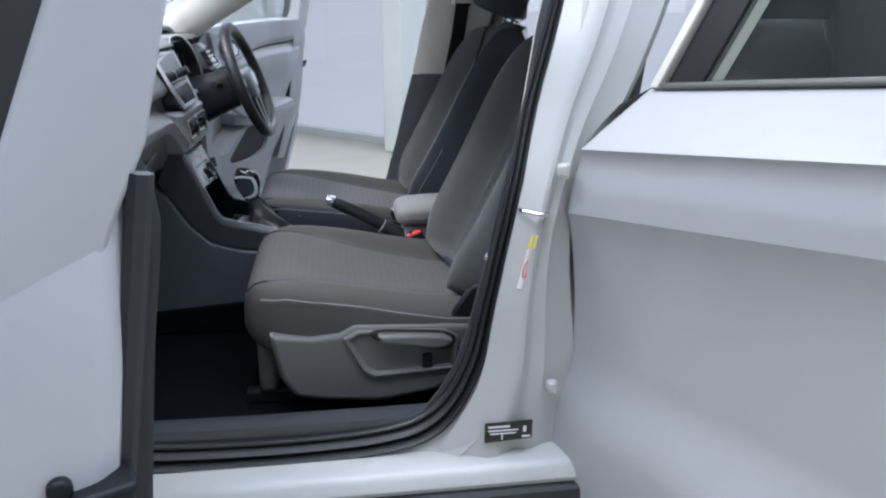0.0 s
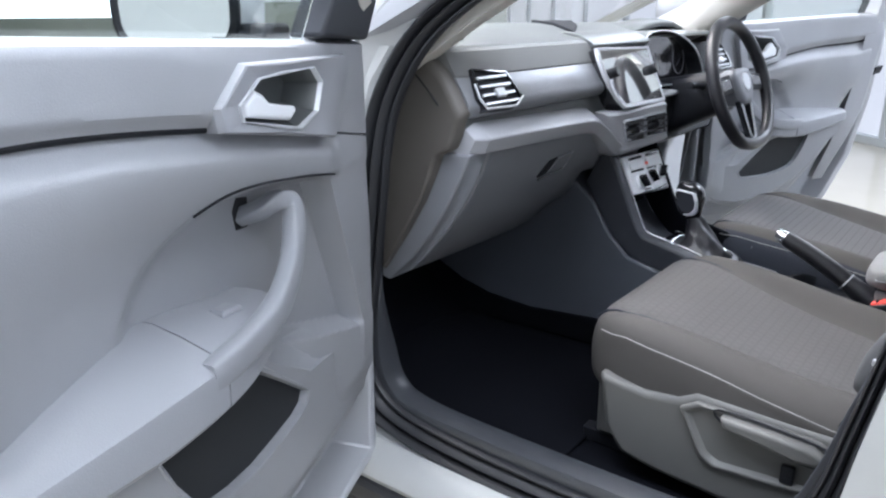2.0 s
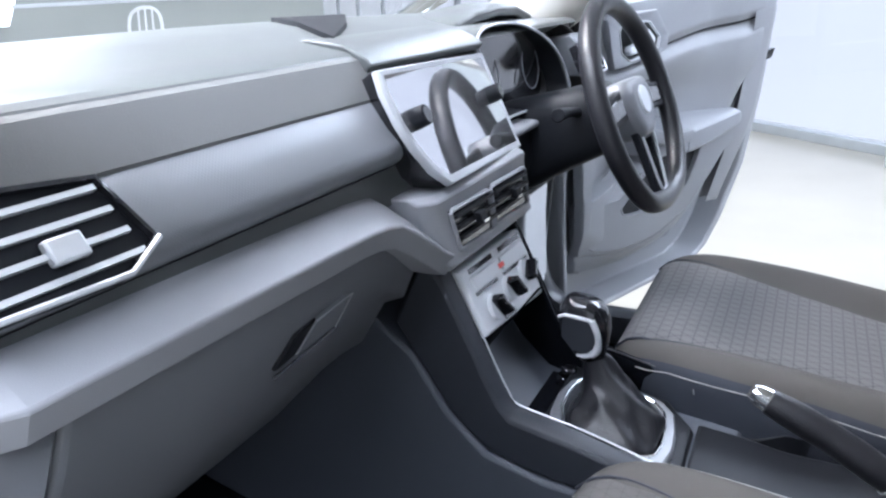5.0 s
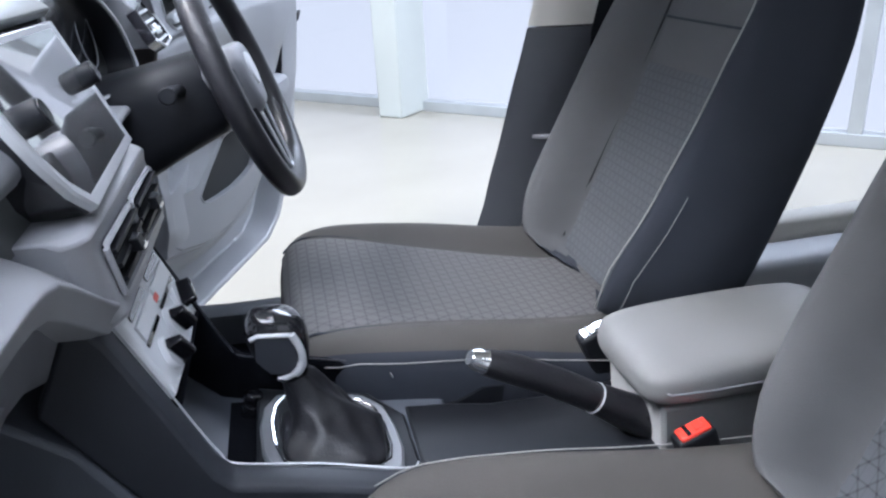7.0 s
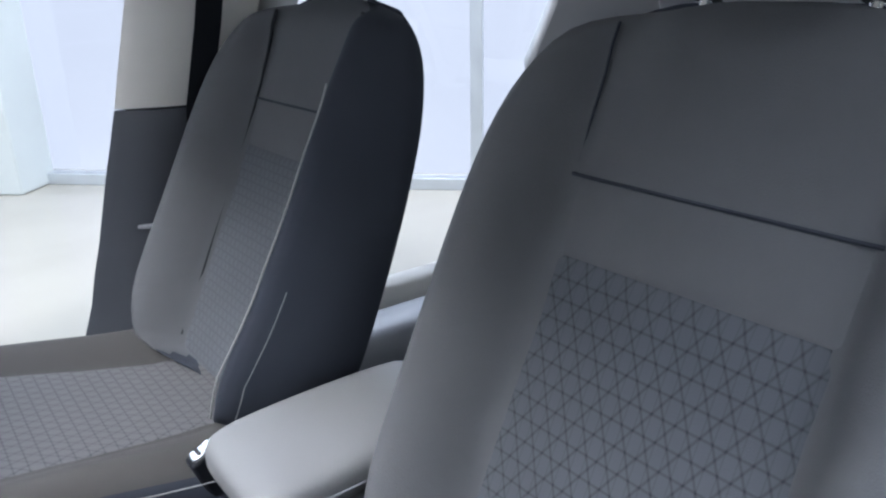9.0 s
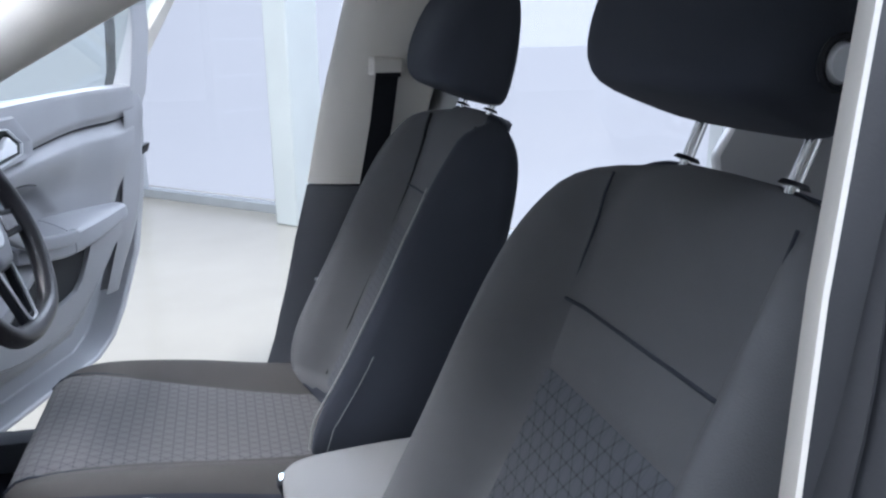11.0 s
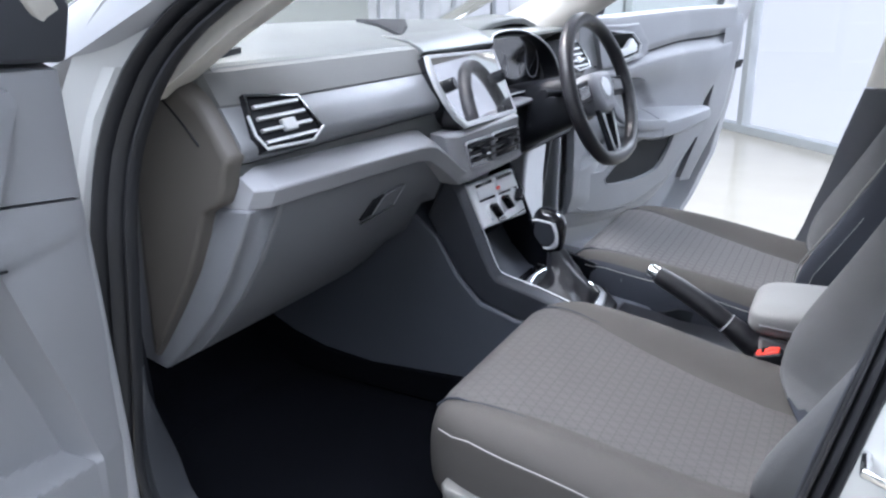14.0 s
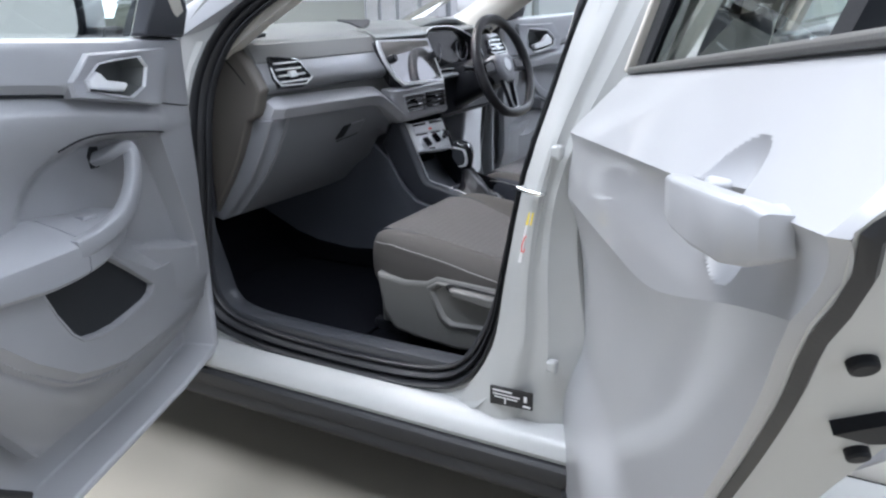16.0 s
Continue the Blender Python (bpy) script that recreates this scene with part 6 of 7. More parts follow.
        part("door_seal", tube(B(), [at(p.x, 0.100 + flare(p.x, p.z), p.z) for p in rim], 0.007, 8), RUBBER, door, "black door weatherstrip")
    # proud lower panel with the map pocket
    c = (0.505, 0.685)
    turns = sorted(set([round(math.atan2(z - c[1], u - c[0]), 5) for u, z in LOWER + POCKET + RIDGE] + [round(-math.pi + (k + 0.5) * math.tau / 90, 5) for k in range(90)]))

    def ringed(poly, w, k=1.0, grow=0.0):
        out = []
        for a in turns:
            r = reach(poly, c, a) * k + grow
            u, z = c[0] + r * math.cos(a), c[1] + r * math.sin(a)
            out.append(at(u, 0.098 + 0.070 * u + w, z))
        return out
    foot = []
    for a in turns:
        r = reach(LOWER, c, a)
        u, z = c[0] + r * math.cos(a), c[1] + r * math.sin(a)
        top = step(0.62, 0.66, z) * step(0.56, 0.40, u)
        foot.append(at(u, lerp(0.098 + 0.070 * u - 0.012, 0.082, top), z))
    part("lower_panel", loft(B(), [ringed(LOWER, -0.045), foot, ringed(RIDGE, -0.001), ringed(RIDGE, 0.0015, 1.0, -0.003), ringed(POCKET, 0.002, 1.0, 0.008), ringed(POCKET, 0.004, 1.0, 0.006), ringed(POCKET, 0.003, 1.0, 0.001), ringed(POCKET, -0.004, 1.0, -0.001), ringed(POCKET, -0.02, 1.0, -0.002)], caps=False), DOOR_TRIM, door, "grey lower door panel round the map pocket", sharp=24)
    # the pocket's inner shade is put into the colour of this dark hollow
    part("pocket_shade", loft(B(), [ringed(POCKET, -0.010, 1.0, -0.0018), ringed(POCKET, -0.045, 0.99, -0.003), ringed(POCKET, -0.085, 0.92, -0.003), ringed(POCKET, -0.090, 0.6)]), BAND, door, "door pocket hollow with its shade put into a dark colour")
    # armrest with its pad, ledge under the handle
    inner = [(0.395, 0.084), (0.447, 0.060), (0.50, 0.060), (0.55, 0.066), (0.626, 0.078), (0.75, 0.104), (0.857, 0.126)]
    outer = [(0.395, 0.128), (0.42, 0.142), (0.447, 0.150), (0.50, 0.161), (0.55, 0.166), (0.70, 0.171), (0.86, 0.174)]
    high = [(0.395, 0.816), (0.447, 0.822), (0.55, 0.838), (0.626, 0.846), (0.75, 0.842), (0.857, 0.836)]
    brim = [(0.395, 0.806), (0.447, 0.808), (0.55, 0.806), (0.70, 0.816), (0.857, 0.830)]
    base_z = [(0.395, 0.772), (0.447, 0.764), (0.55, 0.752), (0.67, 0.757), (0.75, 0.770), (0.857, 0.790)]

    def section(u, dz=0.0, dw=0.0):
        wi, wo, zi, zo, zb = bend(inner, u), bend(outer, u) - dw, bend(high, u) - dz, bend(brim, u) - dz, bend(base_z, u)
        return [at(u, wi - 0.03, zi), at(u, wi, zi + 0.0005), at(u, lerp(wi, wo, 0.10), zi), at(u, lerp(wi, wo, 0.45), lerp(zi, zo, 0.42) + 0.003), at(u, lerp(wi, wo, 0.80), lerp(zi, zo, 0.82) + 0.002), at(u, wo - 0.006, zo), at(u, wo - 0.0015, zo - 0.004), at(u, wo, zo - 0.010), at(u, wo - 0.001, zb + 0.006), at(u, wo - 0.006, zb), at(u, wi - 0.03, zb)]
    part("switch_ledge", loft(B(), [section(u) for u in span(0.395, 0.576, 16)]), DOOR_UPPER, door, "grey ledge under the pull handle", sharp=30)
    pad = [section(u) for u in span(0.580, 0.842, 20)] + [section(0.850, 0.001, 0.001), section(0.855, 0.003, 0.002), section(0.858, 0.012, 0.003)]
    part("door_armrest", loft(B(), pad), DOOR_UPPER, door, "grey padded door armrest", sharp=30)
    part("pad_joint", loft(B(), [section(u, 0.0015, 0.0015) for u in (0.575, 0.581)]), DOOR_TRIM, door)
    part("window_switch", loft(B(), [[at(0.480 + a * k, 0.104 + b * k, z + 0.06 * a) for a, b in ((-0.020, -0.012), (0.020, -0.012), (0.022, 0.012), (-0.018, 0.014))] for z, k in ((0.813, 1.0), (0.822, 0.96), (0.8255, 0.75))]), DOOR_UPPER, door, "small window switch", bevel=0.0015)
    bm = B()
    path = [(0.366, 0.060, 0.900), (0.358, 0.088, 0.910), (0.343, 0.106, 0.921), (0.328, 0.116, 0.916), (0.331, 0.123, 0.898), (0.352, 0.131, 0.866), (0.392, 0.142, 0.836), (0.452, 0.152, 0.812), (0.53, 0.156, 0.800), (0.60, 0.155, 0.797)]
    pts = rounded([V(*p) for p in path], 5, closed=False)
    rings = []
    for i, p in enumerate(pts):
        f = i / (len(pts) - 1)
        d = (pts[min(i + 1, len(pts) - 1)] - pts[max(i - 1, 0)]).normalized()
        side = V(0, 1, 0).cross(d).normalized()
        out = d.cross(side)
        a, b = lerp(0.0115, 0.018, step(0.1, 0.7, f)), lerp(0.0105, 0.013, f)
        rings.append([at(*(p + side * a * math.copysign(abs(math.cos(t)) ** 0.42, math.cos(t)) + out * b * math.copysign(abs(math.sin(t)) ** 0.45, math.sin(t)))) for t in span(0, math.tau, 21)[:-1]])
    loft(bm, rings)
    part("pull_handle", bm, DOOR_UPPER, door, "pale grey moulded pull handle", sharp=40)
    # the shaded hole that takes the handle's top is a black patch on the lining
    socket = [(0.350, 0.884), (0.346, 0.924), (0.372, 0.928), (0.384, 0.912), (0.378, 0.886)]
    part("handle_hole_shade", loft(B(), [[at(u, trim_depth(u, z) - 0.012, z) for u, z in socket], [at(u, trim_depth(u, z) + 0.0015, z) for u, z in socket]]), BLACK, door, "dark patch for the shaded hole atop the pull handle", bevel=0.002)
    # joints of the lining
    edge = rounded([V(u, 0, z + 0.001) for u, z in BOWL[1:6]], 5, closed=False)
    part("trim_joint", tube(B(), [at(p.x, trim_depth(p.x, p.z + 0.003) - 0.0004, p.z) for p in edge], 0.0016, 6), BLACK, door)
    part("trim_joint", tube(B(), [at(u, 0.1155 + lining_flare(u, groove(u)), groove(u) - 0.001) for u in span(0.205, 0.935, 42)], 0.0042, 8), BLACK, door, "dark joint under the upper roll")
    # release handle in its bezel
    bez = [(0.506, 1.057), (0.449, 1.100), (0.170, 1.096), (0.160, 1.083), (0.216, 0.985), (0.500, 1.031)]
    hole = HOLE
    cu, cz2 = 0.36, 1.05

    def scaled(points, w, k):
        return [at(cu + (u - cu) * k, w, cz2 + (z - cz2) * k) for u, z in points]

    def around(poly, w, k=1.0, grow=0.0):
        out = []
        for a in bezel_turns:
            r = reach(poly, (cu, cz2), a) * k + grow
            out.append(at(cu + r * math.cos(a), w, cz2 + r * math.sin(a)))
        return out
    bezel_turns = sorted(set([round(math.atan2(z - cz2, u - cu), 5) for u, z in bez + hole] + [round(-math.pi + (k + 0.5) * math.tau / 48, 5) for k in range(48)]))
    part("release_bezel", loft(B(), [around(bez, 0.105), around(bez, 0.132), around(bez, 0.1395, 0.985, -0.002), around(bez, 0.1405, 0.97, -0.004), around(hole, 0.1375, 1.02, 0.006), around(hole, 0.1365, 1.0, 0.003)], caps=False), DOOR_UPPER, door, "grey angular handle bezel", sharp=22)
    part("handle_rim", loft(B(), [around(hole, 0.1335, 1.0, 0.0045), around(hole, 0.1395, 1.0, 0.0040), around(hole, 0.1400, 1.0, 0.0015), around(hole, 0.134, 1.0, -0.001)], caps=False), SILVER, door, "bright handle rim", sharp=30)
    part("handle_cup", loft(B(), [around(hole, 0.1365, 1.0, 0.002), around(hole, 0.128, 0.97), [at(cu - 0.02 + (u - cu) * 0.70, 0.088, cz2 + (z - cz2) * 0.70 + 0.004) for u, z in ((cu + reach(hole, (cu, cz2), a) * math.cos(a), cz2 + reach(hole, (cu, cz2), a) * math.sin(a)) for a in bezel_turns)], [at(cu - 0.02, 0.0875, cz2 + 0.004 + 0.0001 * k) for k in range(len(bezel_turns))]], caps=False), DASH_TOP, door, "dark hollow behind the release lever", sharp=40)
    lev = [(0.449, 1.056), (0.424, 1.070), (0.408, 1.064), (0.393, 1.051), (0.331, 1.041), (0.326, 1.034), (0.341, 1.024), (0.447, 1.041)]
    part("release_lever", loft(B(), [[at(u, 0.118, z) for u, z in lev], [at(u, 0.132, z) for u, z in lev], [at(0.395 + (u - 0.395) * 0.95, 0.136, 1.046 + (z - 1.046) * 0.8) for u, z in lev]]), PANEL, door, "silver release lever", bevel=0.002)
    # window frame, glass, sail panel
    def tip(u, z, w=0.05):
        return at(u + (0.30 if mirrored else -0.12) * max(0, z - 1.1) * step(0.5, 1.0, u), w + tumble(z) * 1.25, z)
    part("window_frame", loft(B(), [[tip(u0, z0, 0.035), tip(u0, z0, 0.085), tip(u1, z1, 0.085), tip(u1, z1, 0.035)] for (u0, z0), (u1, z1) in (((0.955, 1.10), (0.905, 1.10)), ((0.955, 1.25), (0.905, 1.25)), ((0.945, 1.40), (0.90, 1.39)), ((0.90, 1.50), (0.87, 1.46)), ((0.70, 1.49), (0.70, 1.45)), ((0.48, 1.42), (0.50, 1.385)), ((0.25, 1.28), (0.27, 1.25)), ((0.08, 1.17), (0.10, 1.14)))]), BEIGE_TRIM, door, "pale framed door window", bevel=0.004)
    part("frame_upright", loft(B(), [[at(u - 0.05, w0, z), at(u, w0, z), at(u + 0.004, lerp(w0, w1, 0.4), z), at(u, w1, z), at(u - 0.05, w1, z)] for u, w0, w1, z in ((0.961, 0.060, 0.140, 1.03), (0.960, 0.090, 0.156, 1.075), (0.958, 0.112, 0.176, 1.115), (0.954, 0.140, 0.193, 1.18), (0.945, 0.162, 0.220, 1.30), (0.925, 0.180, 0.240, 1.40), (0.89, 0.19, 0.25, 1.46))]), WHITE_PAINT, door, "white upright of the window frame", bevel=0.003)
    part("frame_seal", loft(B(), [[at(u - 0.05, w0 - 0.03, z), at(u - 0.004, w0 - 0.03, z), at(u - 0.004, w0 + 0.002, z), at(u - 0.05, w0 + 0.002, z)] for u, w0, z in ((0.960, 0.112, 1.085), (0.960, 0.114, 1.115), (0.955, 0.140, 1.18), (0.945, 0.162, 1.30), (0.925, 0.180, 1.40))]), RUBBER, door)
    bm = B()
    loft(bm, [[tip(0.060, 1.112, w), tip(0.232, 1.122, w), tip(0.222, 1.16, w), tip(0.215, 1.28, w), tip(0.07, 1.17, w)] for w in (0.03, 0.085)])
    part("sail_panel", bm, PILLAR, door, "dark mirror corner panel", bevel=0.006)
    bm = B()
    loft(bm, [[tip(u, z, w) for u, z in ((0.25, 1.09), (0.93, 1.09), (0.92, 1.42), (0.72, 1.47), (0.49, 1.40), (0.26, 1.27))] for w in (0.058, 0.062)])
    gl = part("door_glass", bm, TINT, door, "clear side window")
    gl.visible_shadow = False
    # mirror on the outside
    bm = B()
    mc = V(0.20, -0.115, 1.165)
    rings = []
    for k, dx in ((0.6, -0.12), (0.92, -0.085), (1.0, -0.03), (1.0, 0.005)):
        rings.append([at(mc.x + dx, mc.y + 0.105 * k * math.copysign(abs(math.cos(t)) ** 0.6, math.cos(t)), mc.z + 0.068 * k * math.copysign(abs(math.sin(t)) ** 0.6, math.sin(t))) for t in span(0, math.tau, 25)[:-1]])
    loft(bm, rings)
    mir = part("door_mirror", bm, WHITE_PAINT, door, "white door mirror", sharp=60)
    part("mirror_glass", prism(B(), [at(mc.x + 0.006, mc.y + 0.094 * math.copysign(abs(math.cos(t)) ** 0.6, math.cos(t)), mc.z + 0.058 * math.copysign(abs(math.sin(t)) ** 0.6, math.sin(t))) for t in span(0, math.tau, 25)[:-1]], at(0.003, 0, 0) - at(0, 0, 0)), MIRROR, door, "mirror glass")
    part("mirror_rim", tube(B(), [at(mc.x + 0.006, mc.y + 0.100 * math.copysign(abs(math.cos(t)) ** 0.6, math.cos(t)), mc.z + 0.064 * math.copysign(abs(math.sin(t)) ** 0.6, math.sin(t))) for t in span(0, math.tau, 33)[:-1]], 0.008, 8, closed=True), BLACK, door, "black mirror rim")
    part("mirror_foot", loft(B(), [[at(0.12, w, 1.10), at(0.22, w, 1.10), at(0.20, w, 1.14), at(0.13, w, 1.14)] for w in (-0.06, 0.03)]), BLACK, door, bevel=0.006)
    # latch and plugs on the closing edge
    for z, w, r in ((0.475, 0.070, 0.008), (0.950, 0.114, 0.0062), (0.868, 0.112, 0.0062), (0.925, 0.082, 0.0062)):
        u = curve([(0.44, 0.90), (0.60, 0.965), (0.82, 0.985), (1.0, 0.972)], z)
        part("edge_plug", disc(B(), at(u - 0.006, w, z), at(1, 0, 0.0) - at(0, 0, 0), r, 0.010, 18), BLACK, door, "round black plug", bevel=0.002)
    part("latch_opening", loft(B(), [[at(u, w, z) for w, z in ((0.090, 0.905), (0.140, 0.918), (0.150, 0.948), (0.11, 0.945))] for u in (0.955, 0.985)]), BLACK, door, "dark latch opening", bevel=0.003)
    part("latch_claw", tube(B(), [at(0.986, 0.10, 0.918), at(0.988, 0.118, 0.926), at(0.986, 0.135, 0.936)], 0.005, 8), CHROME, door, "steel latch claw")
    part("lower_cladding", loft(B(), [[at(u, w, z) for u, z in ((0.02, 0.335), (0.80, 0.335), (0.84, 0.37), (0.80, 0.40), (0.02, 0.40))] for w in (-0.012, 0.004)]), CLADDING, door, "black lower door cladding", bevel=0.006)


front_door(False)
front_door(True)

REAR_OUT = [(-0.036, 0.25), (-0.03, 0.60), (-0.028, 0.80), (0.0, 0.95), (0.07, 1.055), (0.40, 1.088), (0.75, 1.122), (0.99, 1.145), (1.0, 1.07), (0.94, 0.985), (0.86, 0.885), (0.785, 0.79), (0.70, 0.675), (0.62, 0.56), (0.55, 0.47), (0.48, 0.365), (0.40, 0.25)]


def crease(u):
    return 0.952 + 0.115 * u


def second(u):
    return bend([(-0.06, 0.830), (0.10, 0.849), (0.30, 0.872), (0.50, 0.896), (0.62, 0.912), (0.70, 0.930), (0.78, 0.956), (0.86, 0.984), (0.93, 1.006), (1.0, 1.024)], u)


def rear_skin(u, z):
    """Outward bulge of the skin: shoulder, two creases, hollow flank, bowl behind the handle."""
    c1, c2 = crease(u), second(u)
    o = -0.86 * max(0.0, z - c1)
    d1 = max(0.0, c1 - z)
    o -= 0.009 * (1 - math.exp(-d1 / 0.012)) - 0.006 * step(0.02, 0.08, d1)
    d = max(0.0, c2 - z)
    o -= 0.042 * (1 - math.exp(-d / 0.09)) * (1 - 0.2 * step(0.3, 1.0, u))
    o += 0.036 * step(0.56, 0.41, z)
    o -= 0.024 * max(0.0, 1 - (math.hypot(u - 0.838, z - 1.036) / 0.046) ** 2)
    return o


def rear_door(mirrored):
    at = hinged(1.19, 0.05, 64.5, mirrored)
    bm = B()
    fe = [(0.25, -0.036), (0.40, -0.035), (0.60, -0.030), (0.80, -0.028), (0.90, -0.015), (0.95, 0.0), (1.055, 0.07)]
    re = [(0.25, 0.40), (0.365, 0.48), (0.40, 0.50), (0.47, 0.55), (0.56, 0.62), (0.675, 0.70), (0.79, 0.785), (0.885, 0.86), (0.985, 0.94), (1.07, 1.0), (1.145, 0.99)]

    rows = [(0, k / 34) for k in range(34)] + [(1, k / 30) for k in range(30)] + [(2, 0.0), (2, 0.02), (2, 0.05)] + [(2, 0.08 + 0.92 * k / 30) for k in range(31)]

    def skin(a, row):
        kind, f = row
        z = 0.8
        for _ in range(6):
            u = lerp(bend(fe, z), bend(re, z), a)
            top, c1, c2 = 1.055 + 0.09 * a, crease(u), second(u)
            c1 = min(c1, top - 0.004)
            c2 = min(c2, c1 - 0.012)
            z = lerp(0.25, c2, f) if kind == 0 else lerp(c2, c1, f) if kind == 1 else lerp(c1, top, f)
        e = min(a * 0.9, (1 - a) * 0.9, (top - z))
        return at(u, -rear_skin(u, z) + 0.006 * step(0.010, 0.0, e) ** 2, z)
    edge = [0, 0.004, 0.009]
    sheet(bm, edge + span(0.016, 0.74, 60) + span(0.745, 0.93, 70) + span(0.936, 0.984, 10) + [1 - x for x in reversed(edge)], rows, skin)
    door = part("rear_door", bm, WHITE_PAINT, car, "open white rear door with a folded crease", sharp=14)
    # closing edge around the door
    bm = B()
    loop = rounded([V(u, 0, z) for u, z in REAR_OUT], 3)
    rings = []
    for p in loop:
        o = rear_skin(p.x, p.z)
        rings.append([at(p.x, -o + 0.004, p.z), at(p.x + (0.45 - p.x) * 0.004, 0.02 - o, p.z + (0.8 - p.z) * 0.004), at(p.x, 0.115, p.z), at(p.x + (0.45 - p.x) * 0.10, 0.125, p.z + (0.8 - p.z) * 0.10)])
    loft(bm, rings, closed=False, loop=True)
    part("door_edge", bm, INNER_PAINT, door, "white painted closing edge", sharp=50)
    tail = [V(u, 0, z) for u, z in REAR_OUT[7:]]
    bm = B()
    pts = rounded(tail, 4, closed=False)
    rings = []
    for p in pts:
        o = rear_skin(p.x, p.z)
        rings.append([at(p.x + 0.001, 0.006 - o, p.z), at(p.x + 0.004, 0.010 - o, p.z - 0.002), at(p.x + 0.005, 0.013 - o, p.z - 0.003), at(p.x + 0.001, 0.017 - o, p.z)])
    loft(bm, rings)
    part("edge_seal", bm, RUBBER, door, "black rubber edge seal")
    for z, w in ((0.988, 0.050), (0.884, 0.099), (0.60, 0.07)):
        u = curve([(0.47, 0.55), (0.56, 0.62), (0.675, 0.70), (0.79, 0.785), (0.885, 0.86), (0.985, 0.94)], z)
        d = at(0.80, 0, -0.58) - at(0, 0, 0)
        part("edge_plug", disc(B(), at(u - 0.006, w, z), d, 0.0078, 0.012, 20), BLACK, door, "round black plug", bevel=0.002)
    part("latch_opening", loft(B(), [[at(u + 0.8 * k, w, z - 0.58 * k) for u, w, z in ((0.888, 0.064, 0.920), (0.898, 0.088, 0.933), (0.895, 0.112, 0.930), (0.882, 0.112, 0.911), (0.880, 0.090, 0.909))] for k in (-0.02, 0.009)]), BLACK, door, "dark latch opening")
    # inner lining
    bm = B()
    lin = [(0.03, 0.50), (0.02, 0.80), (0.07, 1.04), (0.40, 1.075), (0.90, 1.12), (0.92, 1.04), (0.80, 0.88), (0.66, 0.70), (0.52, 0.50), (0.40, 0.46)]
    loft(bm, [[at(u, 0.10, z) for u, z in lin], [at(u, 0.150, z) for u, z in lin], [at(0.45 + (u - 0.45) * 0.93, 0.165, 0.8 + (z - 0.8) * 0.94) for u, z in lin]])
    part("door_trim", bm, DOOR_TRIM, door, "grey moulded plastic door lining", bevel=0.008, seg=3)
    bm = B()
    loft(bm, [[at(u, 0.15, z + 0.010), at(u, 0.20, z + 0.006), at(u, 0.222, z - 0.012), at(u, 0.21, z - 0.05), at(u, 0.15, z - 0.075)] for u, z in ((0.18, 0.80), (0.22, 0.815), (0.50, 0.845), (0.72, 0.868), (0.75, 0.86))])
    part("door_armrest", bm, DOOR_UPPER, door, "grey padded door armrest", bevel=0.006)
    part("release_bezel", loft(B(), [[at(u, w, z) for u, z in ((0.10, 0.985), (0.30, 1.01), (0.33, 1.03), (0.28, 1.06), (0.11, 1.045))] for w in (0.155, 0.178)]), DOOR_UPPER, door, bevel=0.005)
    part("release_lever", loft(B(), [[at(u, w, z) for u, z in ((0.14, 1.005), (0.25, 1.02), (0.27, 1.035), (0.24, 1.04), (0.14, 1.022))] for w in (0.178, 0.188)]), CHROME, door, bevel=0.003)
    # window: lower rail, frame, glass
    def tip(u, z, w=0.04):
        return at(u + 0.36 * max(0, z - 1.06), w + 0.045 + 0.16 * max(0.0, z - 1.0) + 0.35 * max(0.0, z - 1.1) ** 1.4, z)
    bm = B()
    loft(bm, [[at(u, w - rear_skin(u, zz), zz + b) for w, b in ((-0.004, 0.002), (-0.003, 0.011), (0.02, 0.013), (0.02, -0.002))] for u in span(0.10, 0.985, 12) for zz in [1.052 + (u - 0.07) * 0.1]])
    part("waist_rail", bm, VALANCE, door, "taupe window waist rail", bevel=0.003)
    part("window_frame", loft(B(), [[tip(u0, z0, 0.044), tip(u0, z0, 0.064), tip(u1, z1, 0.064), tip(u1, z1, 0.044)] for (u0, z0), (u1, z1) in (((0.075, 1.045), (0.098, 1.055)), ((0.075, 1.20), (0.098, 1.20)), ((0.075, 1.40), (0.098, 1.385)), ((0.09, 1.495), (0.12, 1.455)), ((0.40, 1.50), (0.40, 1.46)), ((0.70, 1.44), (0.68, 1.41)), ((0.86, 1.20), (0.80, 1.20)), ((0.97, 1.14), (0.90, 1.13)))]), BLACK, door, "dark window frame", bevel=0.004)
    part("frame_trim", loft(B(), [[tip(0.105, z, w), tip(0.150, z, w), tip(0.150, z, w + 0.03), tip(0.105, z, w + 0.03)] for z, w in ((1.06, 0.075), (1.2, 0.075), (1.42, 0.075))]), BEIGE_TRIM, door, "pale trim behind the window")
    part("frame_cover", loft(B(), [[tip(0.078, z, w), tip(0.096, z, w), tip(0.096, z, w + 0.024), tip(0.078, z, w + 0.024)] for z, w in ((1.058, 0.019), (1.2, 0.019), (1.40, 0.019))]), BEIGE_TRIM, door, "pale cover of the window frame", bevel=0.003)
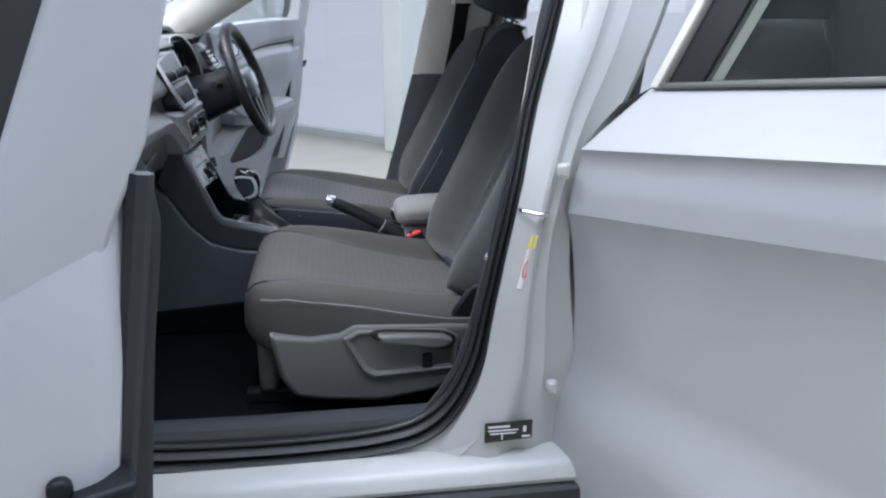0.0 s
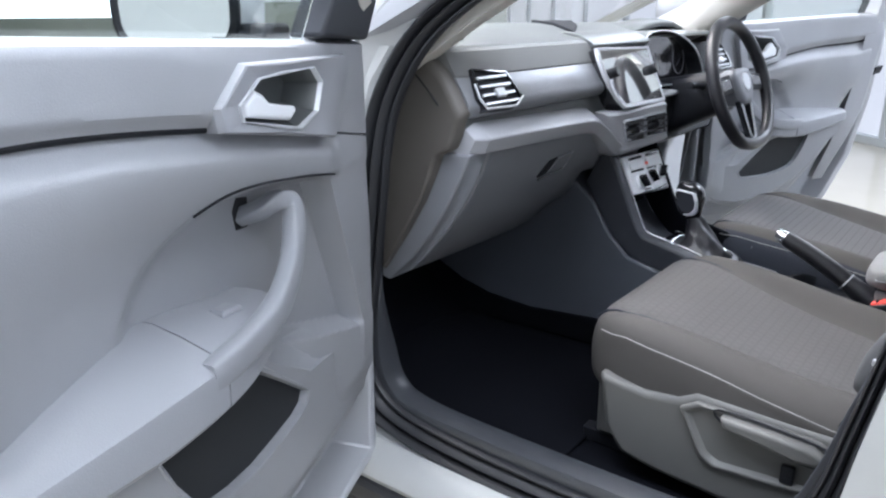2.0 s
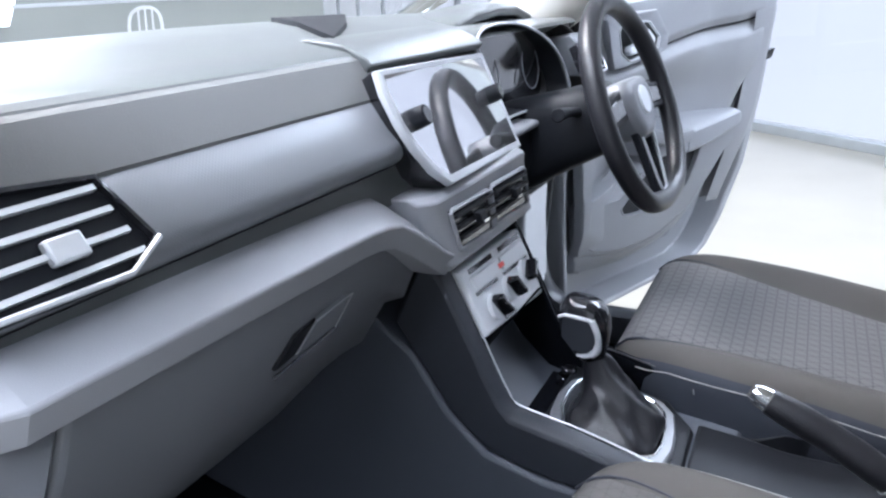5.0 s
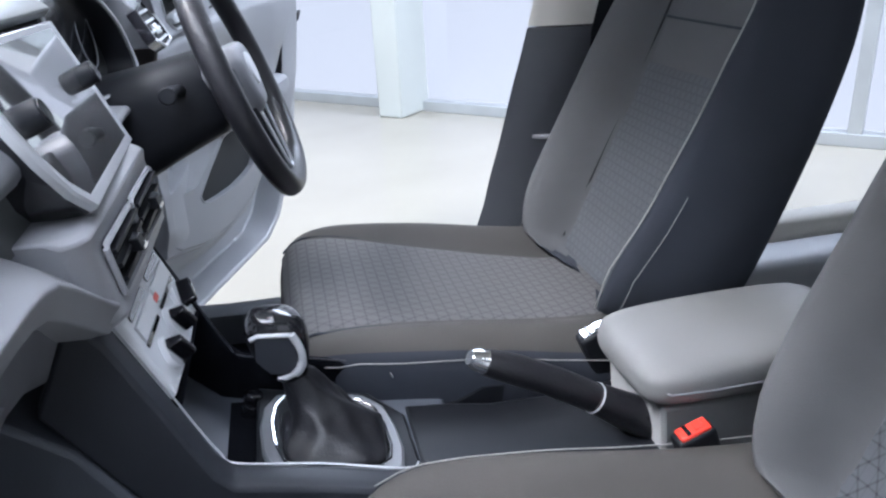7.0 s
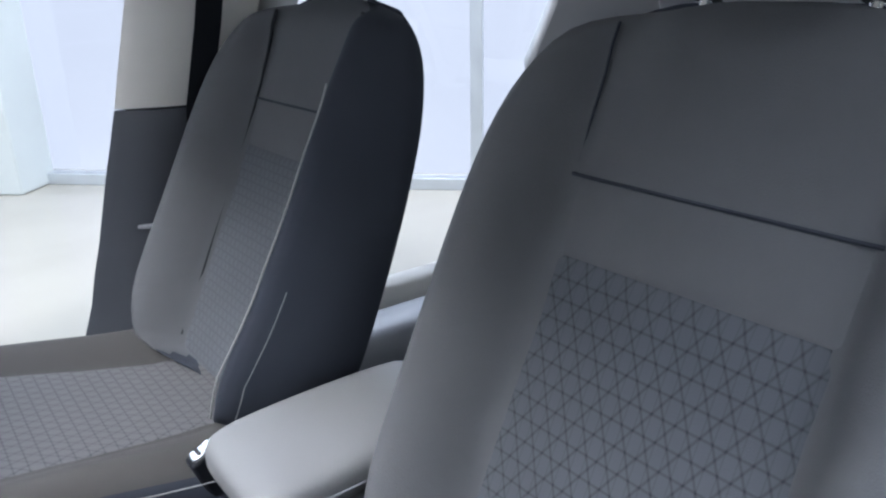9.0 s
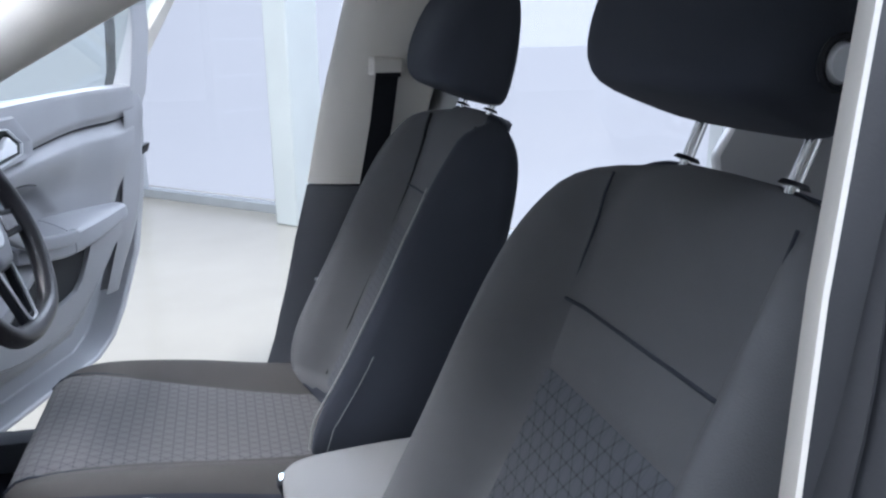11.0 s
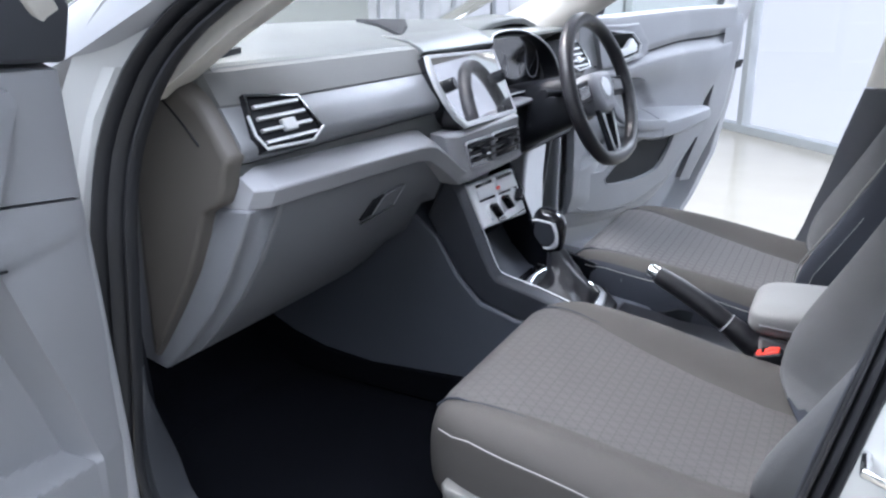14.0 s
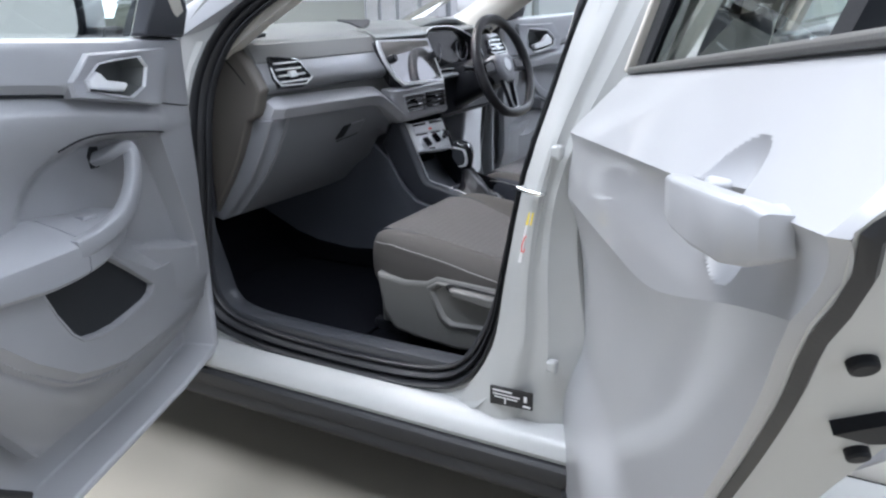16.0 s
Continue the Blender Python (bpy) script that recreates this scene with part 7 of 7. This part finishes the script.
    part("window_pillar", loft(B(), [[tip(0.100, z, w), tip(u, z, w), tip(u, z, w + 0.008), tip(0.100, z, w + 0.008)] for u, z, w in ((0.165, 1.056, 0.030), (0.168, 1.20, 0.030), (0.170, 1.42, 0.030))]), BLACK, door, "black cover along the window's front edge", bevel=0.003)
    part("window_divider", loft(B(), [[tip(u, z, 0.035), tip(u + 0.03, z, 0.035), tip(u + 0.03, z, 0.07), tip(u, z, 0.07)] for u, z in ((0.70, 1.115), (0.60, 1.43))]), BLACK, door)
    bm = B()
    loft(bm, [[tip(u, z, w) for u, z in ((0.08, 1.05), (0.93, 1.13), (0.82, 1.22), (0.68, 1.42), (0.40, 1.47), (0.11, 1.46))] for w in (0.052, 0.056)])
    gl = part("door_glass", bm, TINT, door, "faintly tinted side window")
    gl.visible_shadow = False
    # outside handle and its feet
    bm = B()
    rings = []
    for u, o, hh in ((0.798, 0.006, 0.008), (0.801, 0.016, 0.013), (0.810, 0.023, 0.0155), (0.84, 0.027, 0.0165), (0.89, 0.029, 0.0175), (0.935, 0.027, 0.0175), (0.949, 0.022, 0.016), (0.955, 0.014, 0.011)):
        z = 1.046 + (u - 0.88) * 0.115
        rings.append([at(u, -a, z + b) for a, b in ((o - 0.016, hh * 0.92), (o - 0.004, hh), (o - 0.001, hh * 0.90), (o, hh * 0.78), (o - 0.001, -hh * 0.80), (o - 0.003, -hh * 0.95), (o - 0.007, -hh), (o - 0.018, -hh * 0.9))])
    loft(bm, rings)
    part("outside_handle", bm, WHITE_PAINT, door, "white painted door handle", sharp=34)
    for u in (0.806, 0.940):
        z = 1.046 + (u - 0.88) * 0.115
        b0 = rear_skin(u, z)
        part("handle_foot", loft(B(), [[at(u + a, -b0 - o, z + b) for a, b in ((-0.010, -0.012), (0.010, -0.012), (0.010, 0.012), (-0.010, 0.012))] for o in (-0.012, 0.012)]), WHITE_PAINT, door, bevel=0.004)
    bm = B()
    cl = [(-0.03, 0.255), (0.08, 0.268), (0.20, 0.276), (0.40, 0.28), (0.38, 0.23), (0.28, 0.205), (-0.02, 0.205)]
    loft(bm, [[at(u, w, z) for u, z in cl] for w in (0.0, 0.03)])
    part("lower_cladding", bm, CLADDING, door, "black lower door cladding", bevel=0.008)


rear_door(False)
rear_door(True)
# END DOORS
